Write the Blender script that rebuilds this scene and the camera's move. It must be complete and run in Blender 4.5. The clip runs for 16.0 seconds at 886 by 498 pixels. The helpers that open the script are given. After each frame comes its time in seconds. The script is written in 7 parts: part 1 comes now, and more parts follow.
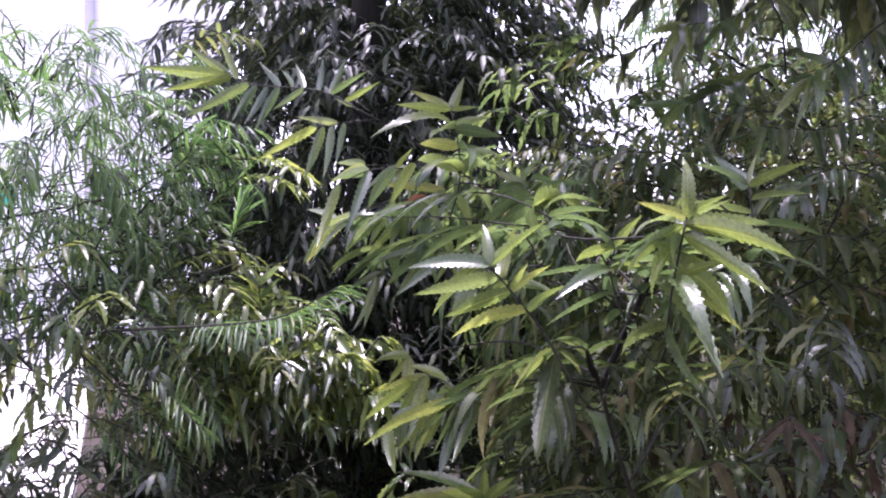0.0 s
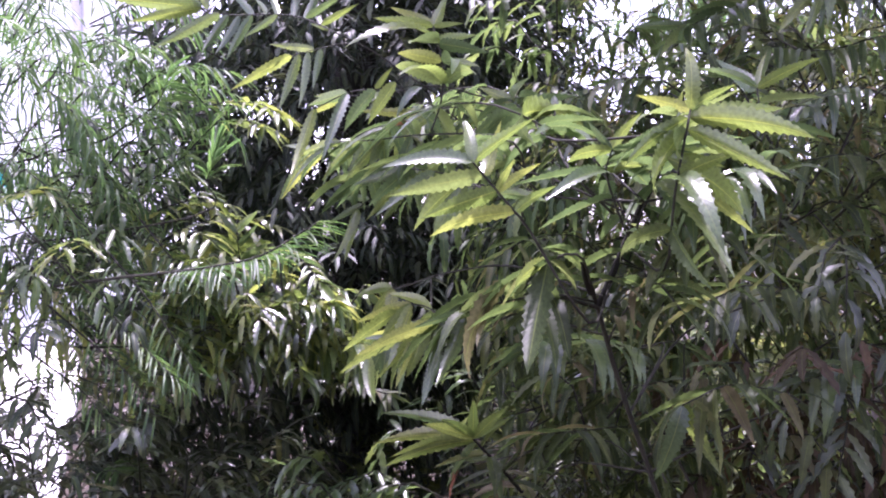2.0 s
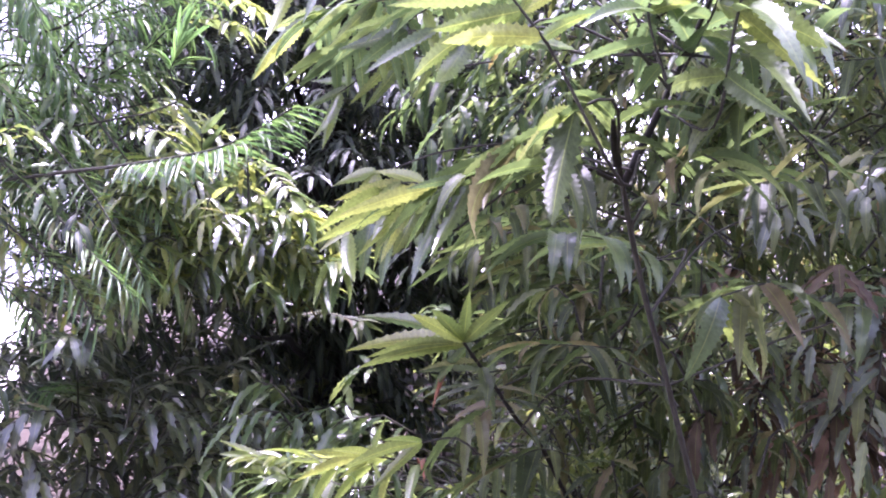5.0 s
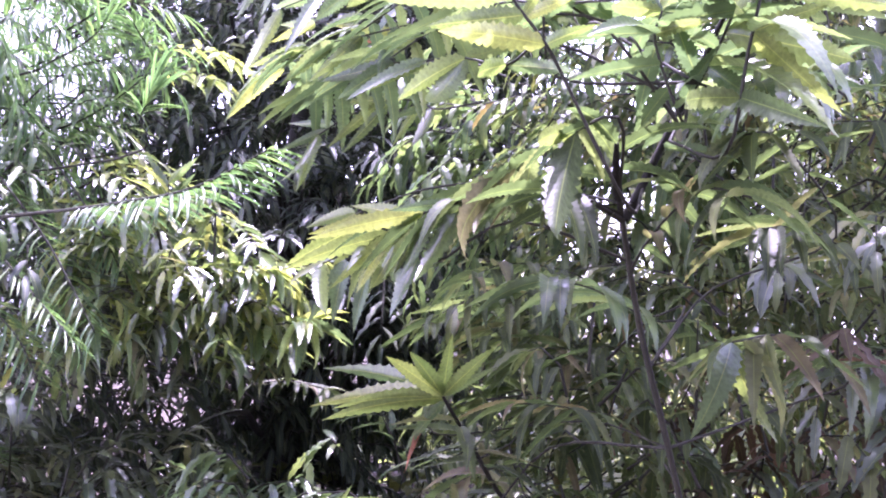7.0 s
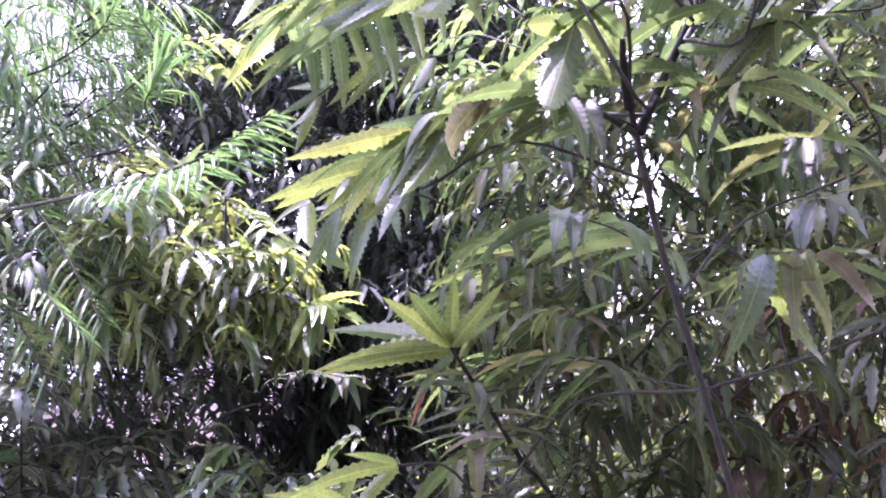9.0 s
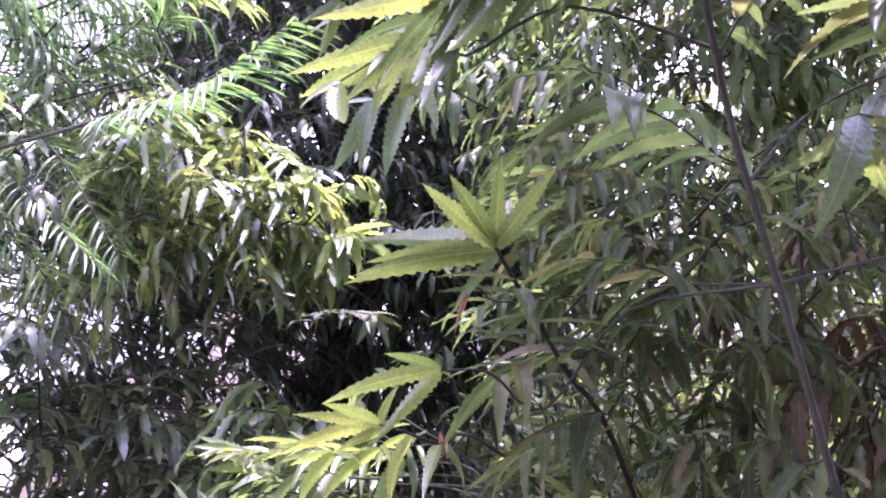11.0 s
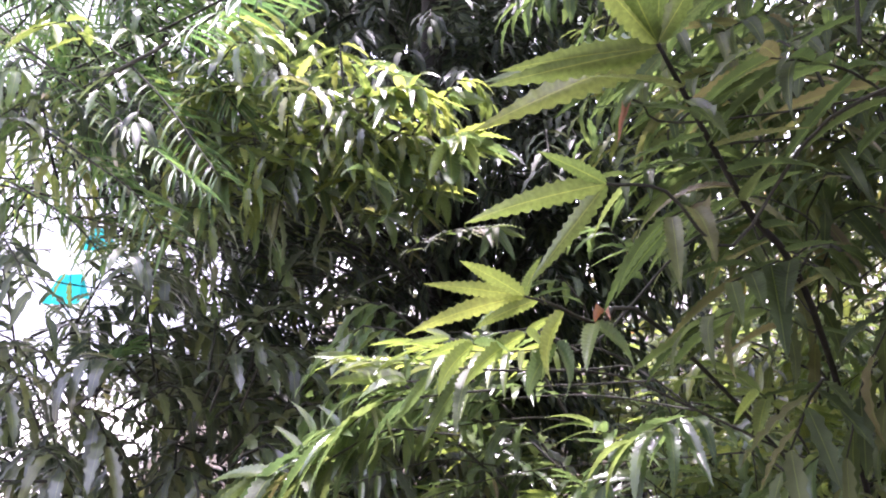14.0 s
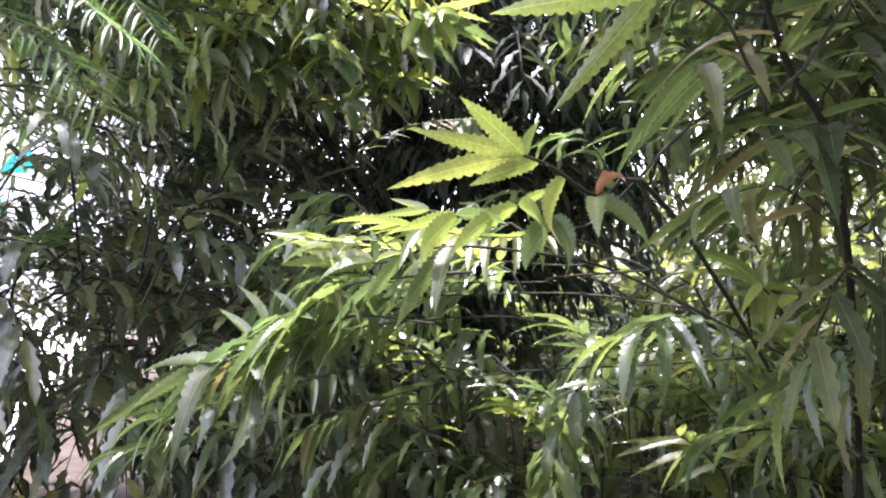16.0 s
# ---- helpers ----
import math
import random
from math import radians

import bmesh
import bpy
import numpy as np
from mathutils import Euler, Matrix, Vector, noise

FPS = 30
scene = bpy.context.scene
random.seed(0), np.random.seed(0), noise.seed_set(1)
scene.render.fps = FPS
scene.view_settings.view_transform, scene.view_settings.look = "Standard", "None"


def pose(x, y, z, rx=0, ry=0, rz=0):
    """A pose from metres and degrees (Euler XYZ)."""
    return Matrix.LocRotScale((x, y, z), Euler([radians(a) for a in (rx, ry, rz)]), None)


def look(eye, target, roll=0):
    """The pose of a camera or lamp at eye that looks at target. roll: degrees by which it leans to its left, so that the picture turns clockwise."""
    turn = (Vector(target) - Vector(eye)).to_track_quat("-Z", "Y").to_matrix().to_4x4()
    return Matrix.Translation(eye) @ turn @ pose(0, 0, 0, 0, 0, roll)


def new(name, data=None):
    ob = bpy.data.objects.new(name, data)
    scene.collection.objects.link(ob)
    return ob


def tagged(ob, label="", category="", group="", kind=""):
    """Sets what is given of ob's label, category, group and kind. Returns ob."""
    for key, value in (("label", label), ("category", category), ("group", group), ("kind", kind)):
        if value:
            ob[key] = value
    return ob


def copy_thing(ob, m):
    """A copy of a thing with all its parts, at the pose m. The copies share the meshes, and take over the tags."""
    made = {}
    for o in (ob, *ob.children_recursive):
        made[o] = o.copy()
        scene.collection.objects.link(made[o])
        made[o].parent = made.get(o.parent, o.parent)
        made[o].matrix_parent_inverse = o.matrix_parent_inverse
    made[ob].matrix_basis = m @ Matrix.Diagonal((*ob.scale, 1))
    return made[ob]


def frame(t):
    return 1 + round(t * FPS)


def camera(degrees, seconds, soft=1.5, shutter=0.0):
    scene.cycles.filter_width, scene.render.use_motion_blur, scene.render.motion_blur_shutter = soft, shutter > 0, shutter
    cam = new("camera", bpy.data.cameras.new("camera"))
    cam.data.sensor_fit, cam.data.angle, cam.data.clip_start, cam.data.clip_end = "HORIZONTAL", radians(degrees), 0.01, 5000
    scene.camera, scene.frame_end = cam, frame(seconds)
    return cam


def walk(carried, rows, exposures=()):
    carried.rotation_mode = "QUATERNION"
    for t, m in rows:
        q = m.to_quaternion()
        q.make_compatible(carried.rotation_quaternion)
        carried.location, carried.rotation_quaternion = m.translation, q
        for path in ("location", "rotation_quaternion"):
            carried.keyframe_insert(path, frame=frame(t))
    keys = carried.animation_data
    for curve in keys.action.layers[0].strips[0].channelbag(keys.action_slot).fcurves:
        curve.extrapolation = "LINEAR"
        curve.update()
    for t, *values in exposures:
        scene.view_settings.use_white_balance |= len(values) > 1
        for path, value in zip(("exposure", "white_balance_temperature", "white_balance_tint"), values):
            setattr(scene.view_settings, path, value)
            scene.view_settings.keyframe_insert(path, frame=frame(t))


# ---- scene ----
cam = camera(56.0, 16.0, soft=2.0)
METRES, EYE, TILT, LEAN, TURN = 1.4, 1.6, 0.0, 0.0, 0.0
ROWS = [
    (0.0, 0.0, 0.0, 0.0, 0.0, 0.0, -0.0),
    (0.5, 0.0169, 0.0206, -0.023, -0.33, -0.2, -0.45),
    (1.0, 0.027, 0.0351, -0.0436, -0.24, -0.75, 0.73),
    (1.5, 0.0277, 0.0674, -0.0662, 0.2, -1.17, 1.48),
    (2.0, 0.0184, 0.0925, -0.0901, -0.18, -0.97, 0.91),
    (2.5, 0.0003, 0.1275, -0.1161, -1.28, -1.54, -0.07),
    (3.0, -0.0175, 0.1524, -0.1344, -2.29, -2.39, -0.39),
    (3.5, -0.0259, 0.1692, -0.1528, -2.38, -3.27, -1.26),
    (6.0, -0.0009, 0.2884, -0.2568, -3.01, 1.02, -3.47),
    (6.5, -0.0121, 0.3033, -0.2678, -3.89, 3.23, -4.7),
    (7.0, -0.0162, 0.3209, -0.2814, -4.53, 4.97, -4.32),
    (7.5, -0.0144, 0.3351, -0.2934, -4.36, 5.22, -3.64),
    (8.0, -0.0078, 0.3509, -0.3107, -3.49, 6.84, -3.03),
    (8.5, 0.0081, 0.3811, -0.3348, -2.9, 6.91, -2.27),
    (9.0, 0.0302, 0.3966, -0.3566, -1.42, 6.67, -1.99),
    (11.5, -0.0034, 0.4908, -0.4362, -0.25, 4.66, -1.35),
    (12.0, -0.0183, 0.5098, -0.4529, -0.62, 4.58, -0.55),
    (12.5, -0.0218, 0.5306, -0.4705, 0.72, 4.86, 0.58),
    (13.0, -0.0267, 0.5634, -0.4982, 1.69, 4.67, 0.96),
    (13.5, -0.0335, 0.5861, -0.5192, 4.23, 4.1, 2.0),
    (14.0, -0.0314, 0.6027, -0.5385, 6.79, 4.72, 2.5),
    (14.5, -0.035, 0.6259, -0.5563, 6.7, 4.98, 1.99),
    (15.0, -0.047, 0.6557, -0.5755, 5.36, 3.97, 1.15),
    (15.5, -0.0628, 0.6818, -0.5915, 3.76, 2.08, 0.66),
    (16.0, -0.0821, 0.6981, -0.6019, 2.12, 1.04, 0.06),
]
walk(cam, [(t, pose(0, 0, EYE, TILT, LEAN, TURN) @ pose(METRES * x, METRES * y, METRES * z, 90 + pitch, roll, yaw)) for t, x, y, z, yaw, pitch, roll in ROWS],
     [(0.0, 2.06, 5650, 50), (3.5, 2.8, 5540, 57), (7.0, 3.36, 5400, 63), (9.0, 3.35, 5400, 65), (12.5, 3.4, 5680, 55), (14.5, 3.1, 5930, 38), (16.0, 3.28, 5980, 34)])

# ---- light ----
SUN_ELEVATION, SUN_AZIMUTH = 70.0, -12.0          # degrees; azimuth from +y towards +x
world = bpy.data.worlds.new("sky")
scene.world = world
world.use_nodes = True
wn = world.node_tree.nodes
sky = wn.new("ShaderNodeTexSky")
sky.sky_type = "NISHITA"
sky.sun_disc = False
sky.sun_elevation = radians(SUN_ELEVATION)
sky.sun_rotation = radians(SUN_AZIMUTH)
sky.air_density, sky.dust_density, sky.ozone_density = 1.2, 2.5, 1.0
pale = wn.new("ShaderNodeHueSaturation")           # a hazy, whitish sky
pale.inputs["Saturation"].default_value = 0.35
world.node_tree.links.new(sky.outputs[0], pale.inputs["Color"])
world.node_tree.links.new(pale.outputs[0], wn["Background"].inputs["Color"])
wn["Background"].inputs["Strength"].default_value = 0.15
sun = new("sun", bpy.data.lights.new("sun", "SUN"))
sun.data.energy, sun.data.angle, sun.data.color = 2.3, radians(2.0), (1.0, 0.95, 0.86)
sa, se = radians(SUN_AZIMUTH), radians(SUN_ELEVATION)
sun.matrix_world = look(Vector((math.sin(sa) * math.cos(se), math.cos(sa) * math.cos(se), math.sin(se))) * 30, (0, 0, 0))


# ---- materials ----
def material(name):
    m = bpy.data.materials.new(name)
    m.use_nodes = True
    m.node_tree.nodes.clear()
    return m, m.node_tree.nodes, m.node_tree.links


def ramp(nodes, stops):
    r = nodes.new("ShaderNodeValToRGB")
    e = r.color_ramp.elements
    while len(e) < len(stops):
        e.new(0.5)
    for k, (p, c) in zip(e, stops):
        k.position, k.color = p, (*c, 1)
    return r


def leaf_material(name, stops, through_colour, thin=0.4, rough=0.36, per_island=True, vein=(0.16, 0.2, 0.05), gloss=0.6):
    """A glossy leaf that lets some light through; stops: colours from leaf to leaf."""
    m, n, l = material(name)
    out = n.new("ShaderNodeOutputMaterial")
    if per_island:
        rnd = n.new("ShaderNodeNewGeometry").outputs["Random Per Island"]
    else:
        rnd = n.new("ShaderNodeObjectInfo").outputs["Random"]
    tint = ramp(n, stops)
    l.new(rnd, tint.inputs[0])
    # blotches over the blade
    co = n.new("ShaderNodeTexCoord")
    blot = n.new("ShaderNodeTexNoise")
    blot.inputs["Scale"].default_value, blot.inputs["Detail"].default_value = 34.0, 3.0
    l.new(co.outputs["Object"], blot.inputs["Vector"])
    spread = n.new("ShaderNodeMapRange")
    spread.inputs["From Min"].default_value, spread.inputs["From Max"].default_value = 0.3, 0.7
    spread.inputs["To Min"].default_value, spread.inputs["To Max"].default_value = 0.72, 1.2
    l.new(blot.outputs["Fac"], spread.inputs["Value"])
    mul = n.new("ShaderNodeMix")
    mul.data_type, mul.blend_type = "RGBA", "MULTIPLY"
    mul.inputs[0].default_value = 1.0
    l.new(tint.outputs[0], mul.inputs[6])
    l.new(spread.outputs[0], mul.inputs[7])
    # midrib and side veins from the blade's own lengthwise and crosswise coordinates
    uv = n.new("ShaderNodeSeparateXYZ")
    l.new(co.outputs["UV"], uv.inputs[0])
    off = n.new("ShaderNodeMath")
    off.operation = "SUBTRACT"
    off.inputs[1].default_value = 0.5
    l.new(uv.outputs["Y"], off.inputs[0])
    ab = n.new("ShaderNodeMath")
    ab.operation = "ABSOLUTE"
    l.new(off.outputs[0], ab.inputs[0])
    rib = n.new("ShaderNodeMapRange")
    rib.inputs["From Min"].default_value, rib.inputs["From Max"].default_value = 0.008, 0.035
    rib.inputs["To Min"].default_value, rib.inputs["To Max"].default_value = 0.55, 0.0
    l.new(ab.outputs[0], rib.inputs["Value"])
    slant = n.new("ShaderNodeMath")
    slant.operation = "MULTIPLY_ADD"
    slant.inputs[1].default_value = -0.22
    l.new(ab.outputs[0], slant.inputs[0])
    l.new(uv.outputs["X"], slant.inputs[2])
    wave = n.new("ShaderNodeMath")
    wave.operation = "MULTIPLY"
    wave.inputs[1].default_value = 120.0
    l.new(slant.outputs[0], wave.inputs[0])
    sine = n.new("ShaderNodeMath")
    sine.operation = "SINE"
    l.new(wave.outputs[0], sine.inputs[0])
    veined = n.new("ShaderNodeMix")
    veined.data_type = "RGBA"
    veined.inputs[7].default_value = (*vein, 1)
    l.new(rib.outputs[0], veined.inputs[0])
    l.new(mul.outputs[2], veined.inputs[6])
    bump = n.new("ShaderNodeBump")
    bump.inputs["Strength"].default_value, bump.inputs["Distance"].default_value = 0.1, 0.001
    l.new(sine.outputs[0], bump.inputs["Height"])
    b = n.new("ShaderNodeBsdfPrincipled")
    b.inputs["Roughness"].default_value = rough
    b.inputs["Specular IOR Level"].default_value = gloss
    l.new(veined.outputs[2], b.inputs["Base Color"])
    l.new(bump.outputs[0], b.inputs["Normal"])
    tr = n.new("ShaderNodeBsdfTranslucent")
    glow = n.new("ShaderNodeMix")
    glow.data_type, glow.blend_type = "RGBA", "MULTIPLY"
    glow.inputs[0].default_value = 1.0
    glow.inputs[7].default_value = (*through_colour, 1)
    l.new(veined.outputs[2], glow.inputs[6])
    l.new(glow.outputs[2], tr.inputs["Color"])
    mix = n.new("ShaderNodeMixShader")
    mix.inputs[0].default_value = thin
    l.new(b.outputs[0], mix.inputs[1])
    l.new(tr.outputs[0], mix.inputs[2])
    l.new(mix.outputs[0], out.inputs[0])
    return m


def rough_material(name, dark, light, scale=8.0, rough=0.85, bump_depth=0.01, stretch=(1, 1, 1), fine=6.0):
    """A matt surface with coarse and fine variation and relief."""
    m, n, l = material(name)
    out = n.new("ShaderNodeOutputMaterial")
    co = n.new("ShaderNodeTexCoord")
    mp = n.new("ShaderNodeMapping")
    mp.inputs["Scale"].default_value = stretch
    l.new(co.outputs["Object"], mp.inputs[0])
    a, b2 = n.new("ShaderNodeTexNoise"), n.new("ShaderNodeTexNoise")
    a.inputs["Scale"].default_value, a.inputs["Detail"].default_value = scale, 5
    b2.inputs["Scale"].default_value, b2.inputs["Detail"].default_value = scale * fine, 6
    l.new(mp.outputs[0], a.inputs["Vector"])
    l.new(mp.outputs[0], b2.inputs["Vector"])
    add = n.new("ShaderNodeMath")
    add.operation = "MULTIPLY_ADD"
    add.inputs[1].default_value = 0.5
    l.new(b2.outputs[0], add.inputs[0])
    half = n.new("ShaderNodeMath")
    half.operation = "MULTIPLY"
    half.inputs[1].default_value = 0.5
    l.new(a.outputs[0], half.inputs[0])
    l.new(half.outputs[0], add.inputs[2])
    r = ramp(n, ((0.32, dark), (0.68, light)))
    l.new(add.outputs[0], r.inputs[0])
    bump = n.new("ShaderNodeBump")
    bump.inputs["Strength"].default_value, bump.inputs["Distance"].default_value = 0.6, bump_depth
    l.new(add.outputs[0], bump.inputs["Height"])
    p = n.new("ShaderNodeBsdfPrincipled")
    p.inputs["Roughness"].default_value = rough
    p.inputs["Specular IOR Level"].default_value = 0.2
    l.new(r.outputs[0], p.inputs["Base Color"])
    l.new(bump.outputs[0], p.inputs["Normal"])
    l.new(p.outputs[0], out.inputs[0])
    return m


GREENS = ((0.0, (0.0312, 0.0468, 0.02366)), (0.45, (0.05304, 0.0754, 0.0338)), (0.8, (0.08112, 0.1066, 0.04056)), (1.0, (0.1326, 0.143, 0.0507)))
# darker greens that put deep shade into the leaf colour
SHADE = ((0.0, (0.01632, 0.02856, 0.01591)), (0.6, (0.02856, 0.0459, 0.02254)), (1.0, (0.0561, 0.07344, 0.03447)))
YOUNG = ((0.0, (0.084, 0.124, 0.034)), (0.6, (0.125, 0.166, 0.044)), (1.0, (0.175, 0.2, 0.055)))
MID = ((0.0, (0.04, 0.072, 0.027)), (0.6, (0.065, 0.11, 0.036)), (1.0, (0.105, 0.15, 0.045)))
NARROW = ((0.0, (0.04, 0.078, 0.03)), (0.6, (0.064, 0.12, 0.04)), (1.0, (0.098, 0.15, 0.046)))
OLIVE = ((0.0, (0.05, 0.075, 0.022)), (0.6, (0.075, 0.105, 0.028)), (0.9, (0.11, 0.125, 0.035)), (1.0, (0.13, 0.095, 0.035)))
GOLD = (2.6, 2.4, 2.0)
LEAF_DARK = leaf_material("dark_green_leaf", GREENS, GOLD, 0.32, 0.40)
LEAF_SHADE_DARK = leaf_material("leaf_mass", SHADE, GOLD, 0.22, 0.5, gloss=0.3)
LEAF_OLIVE = leaf_material("olive_leaf", OLIVE, GOLD, 0.36, 0.5, gloss=0.3)
LEAF_NARROW = leaf_material("narrow_leaf", NARROW, (2.3, 2.5, 1.8), 0.40, 0.4, gloss=0.4)
LEAF_FAR = leaf_material("far_leaf", GREENS, GOLD, 0.20, 0.4)
HERO_MID = leaf_material("green_blade", MID, GOLD, 0.42, 0.3, per_island=False, gloss=0.9)
# dull olive tones: the shade on these blades is in their colour
SHADE_OLIVE = ((0.0, (0.034, 0.05, 0.021)), (0.6, (0.056, 0.077, 0.03)), (0.85, (0.09, 0.104, 0.042)), (1.0, (0.1, 0.083, 0.043)))
HERO_SHADE_DARK = leaf_material("dark_blade", SHADE_OLIVE, (2.4, 2.6, 1.7), 0.44, 0.5, per_island=False, gloss=0.24)
HERO_YOUNG = leaf_material("young_blade", YOUNG, (2.4, 2.35, 1.65), 0.48, 0.3, per_island=False, gloss=0.9, vein=(0.3, 0.34, 0.08))
HERO_NARROW = leaf_material("narrow_blade", NARROW, (2.3, 2.5, 1.8), 0.40, 0.4, per_island=False, gloss=0.4)
JOINED = {HERO_MID: leaf_material("green_blades", MID, GOLD, 0.42, 0.3, gloss=0.9), HERO_SHADE_DARK: leaf_material("dark_blades", SHADE_OLIVE, (2.4, 2.6, 1.7), 0.44, 0.5, gloss=0.24),
          HERO_YOUNG: leaf_material("young_blades", YOUNG, (2.4, 2.35, 1.65), 0.48, 0.3, gloss=0.9, vein=(0.3, 0.34, 0.08)), HERO_NARROW: leaf_material("narrow_blades", NARROW, (2.3, 2.5, 1.8), 0.40, 0.4, gloss=0.4)}
LEAF_GREEN = leaf_material("light_green_leaf", MID, GOLD, 0.46, 0.5, gloss=0.3)
LEAF_BROWN = leaf_material("brown_leaf", ((0.0, (0.05, 0.042, 0.022)), (0.6, (0.085, 0.066, 0.038)), (1.0, (0.15, 0.1, 0.06))), (1.6, 1.3, 1.0), 0.3, 0.6, gloss=0.25)
LEAF_SHINY = leaf_material("shiny_leaf", GREENS, GOLD, 0.25, 0.3, gloss=1.0)
DEAD = leaf_material("dead_blade", ((0.0, (0.17, 0.085, 0.045)), (1.0, (0.24, 0.125, 0.07))), (1.5, 1.1, 0.8), 0.35, 0.6, per_island=False, vein=(0.3, 0.16, 0.07))
BARK = rough_material("bark", (0.009, 0.0092, 0.006), (0.022, 0.021, 0.014), 22.0, 0.85, 0.006, (1, 1, 0.25))
TWIG = rough_material("twig_bark", (0.014, 0.0145, 0.009), (0.036, 0.036, 0.022), 60.0, 0.7, 0.001)
SOIL = rough_material("soil", (0.022, 0.018, 0.013), (0.07, 0.056, 0.04), 1.4, 0.95, 0.03, fine=14.0)
PLASTER = rough_material("white_plaster", (0.74, 0.74, 0.73), (0.83, 0.83, 0.81), 1.1, 0.8, 0.003, fine=30.0)
CONCRETE = rough_material("grey_concrete", (0.36, 0.35, 0.34), (0.5, 0.49, 0.47), 2.0, 0.85, 0.004, fine=20.0)
PAVING = rough_material("pale_concrete_paving", (0.55, 0.53, 0.5), (0.68, 0.66, 0.62), 0.8, 0.85, 0.006, fine=22.0)
STONE = rough_material("grey_stone", (0.20, 0.20, 0.20), (0.42, 0.41, 0.4), 9.0, 0.85, 0.012)
DARK_WALL = rough_material("mossy_wall", (0.07, 0.075, 0.06), (0.17, 0.165, 0.14), 1.5, 0.9, 0.01, fine=16.0)
TEAL = rough_material("teal_cloth", (0.0, 0.44, 0.40), (0.01, 0.58, 0.53), 6.0, 0.7, 0.004)


# ---- mesh helpers ----
def mesh_object(name, verts, faces, mat, parent=None, uvs=None, smooth=True, label=""):
    me = bpy.data.meshes.new(name)
    me.from_pydata([tuple(v) for v in verts], [], [tuple(f) for f in faces])
    if uvs is not None:
        lay = me.uv_layers.new(name="UVMap")
        idx = np.empty(len(me.loops), dtype=np.int32)
        me.loops.foreach_get("vertex_index", idx)
        lay.data.foreach_set("uv", np.asarray(uvs, dtype=np.float32)[idx].ravel())
    me.materials.append(mat)
    if smooth:
        me.polygons.foreach_set("use_smooth", [True] * len(me.polygons))
    ob = new(name, me)
    ob.parent = parent
    return tagged(ob, label)


def part(name, bm, mat, parent, label=""):
    me = bpy.data.meshes.new(name)
    bm.to_mesh(me)
    bm.free()
    me.materials.append(mat)
    ob = new(name, me)
    ob.parent = parent
    return tagged(ob, label)


def box(bm, lo, hi):
    c = [(a + b) / 2 for a, b in zip(lo, hi)]
    s = [b - a for a, b in zip(lo, hi)]
    bmesh.ops.create_cube(bm, size=1, matrix=Matrix.Translation(c) @ Matrix.Diagonal((*s, 1)))


def box_part(name, lo, hi, mat, parent, label="", bevel=0.0):
    bm = bmesh.new()
    box(bm, lo, hi)
    if bevel:
        bmesh.ops.bevel(bm, geom=bm.edges[:], offset=bevel, segments=2, affect="EDGES")
    return part(name, bm, mat, parent, label)


def tube(points, radii, sides=6):
    """Vertices and faces of a tapering tube along points."""
    pts = [np.array(p, float) for p in points]
    verts, faces = [], []
    for i, p in enumerate(pts):
        d = pts[min(i + 1, len(pts) - 1)] - pts[max(i - 1, 0)]
        d = d / (np.linalg.norm(d) + 1e-9)
        a = np.cross(d, (0.3, 0.2, 1.0) if abs(d[2]) < 0.9 else (1.0, 0.1, 0.0))
        a /= np.linalg.norm(a)
        b = np.cross(d, a)
        for k in range(sides):
            w = 2 * math.pi * k / sides
            verts.append(p + radii[i] * (math.cos(w) * a + math.sin(w) * b))
        if i:
            o = (i - 1) * sides
            for k in range(sides):
                faces.append((o + k, o + (k + 1) % sides, o + sides + (k + 1) % sides, o + sides + k))
    faces.append(tuple(range(len(verts) - sides, len(verts))))
    return verts, faces


def bent(p0, p1, n, sag=0.0, jitter=0.0, rng=random):
    """Points from p0 to p1 with an upward bow (sag < 0: downward)."""
    p0, p1 = np.array(p0, float), np.array(p1, float)
    out = []
    for i in range(n):
        u = i / (n - 1)
        p = p0 + (p1 - p0) * u
        p[2] += 4 * sag * u * (1 - u)
        if 0 < i < n - 1 and jitter:
            p += [rng.uniform(-jitter, jitter) for _ in range(3)]
        out.append(p)
    return out


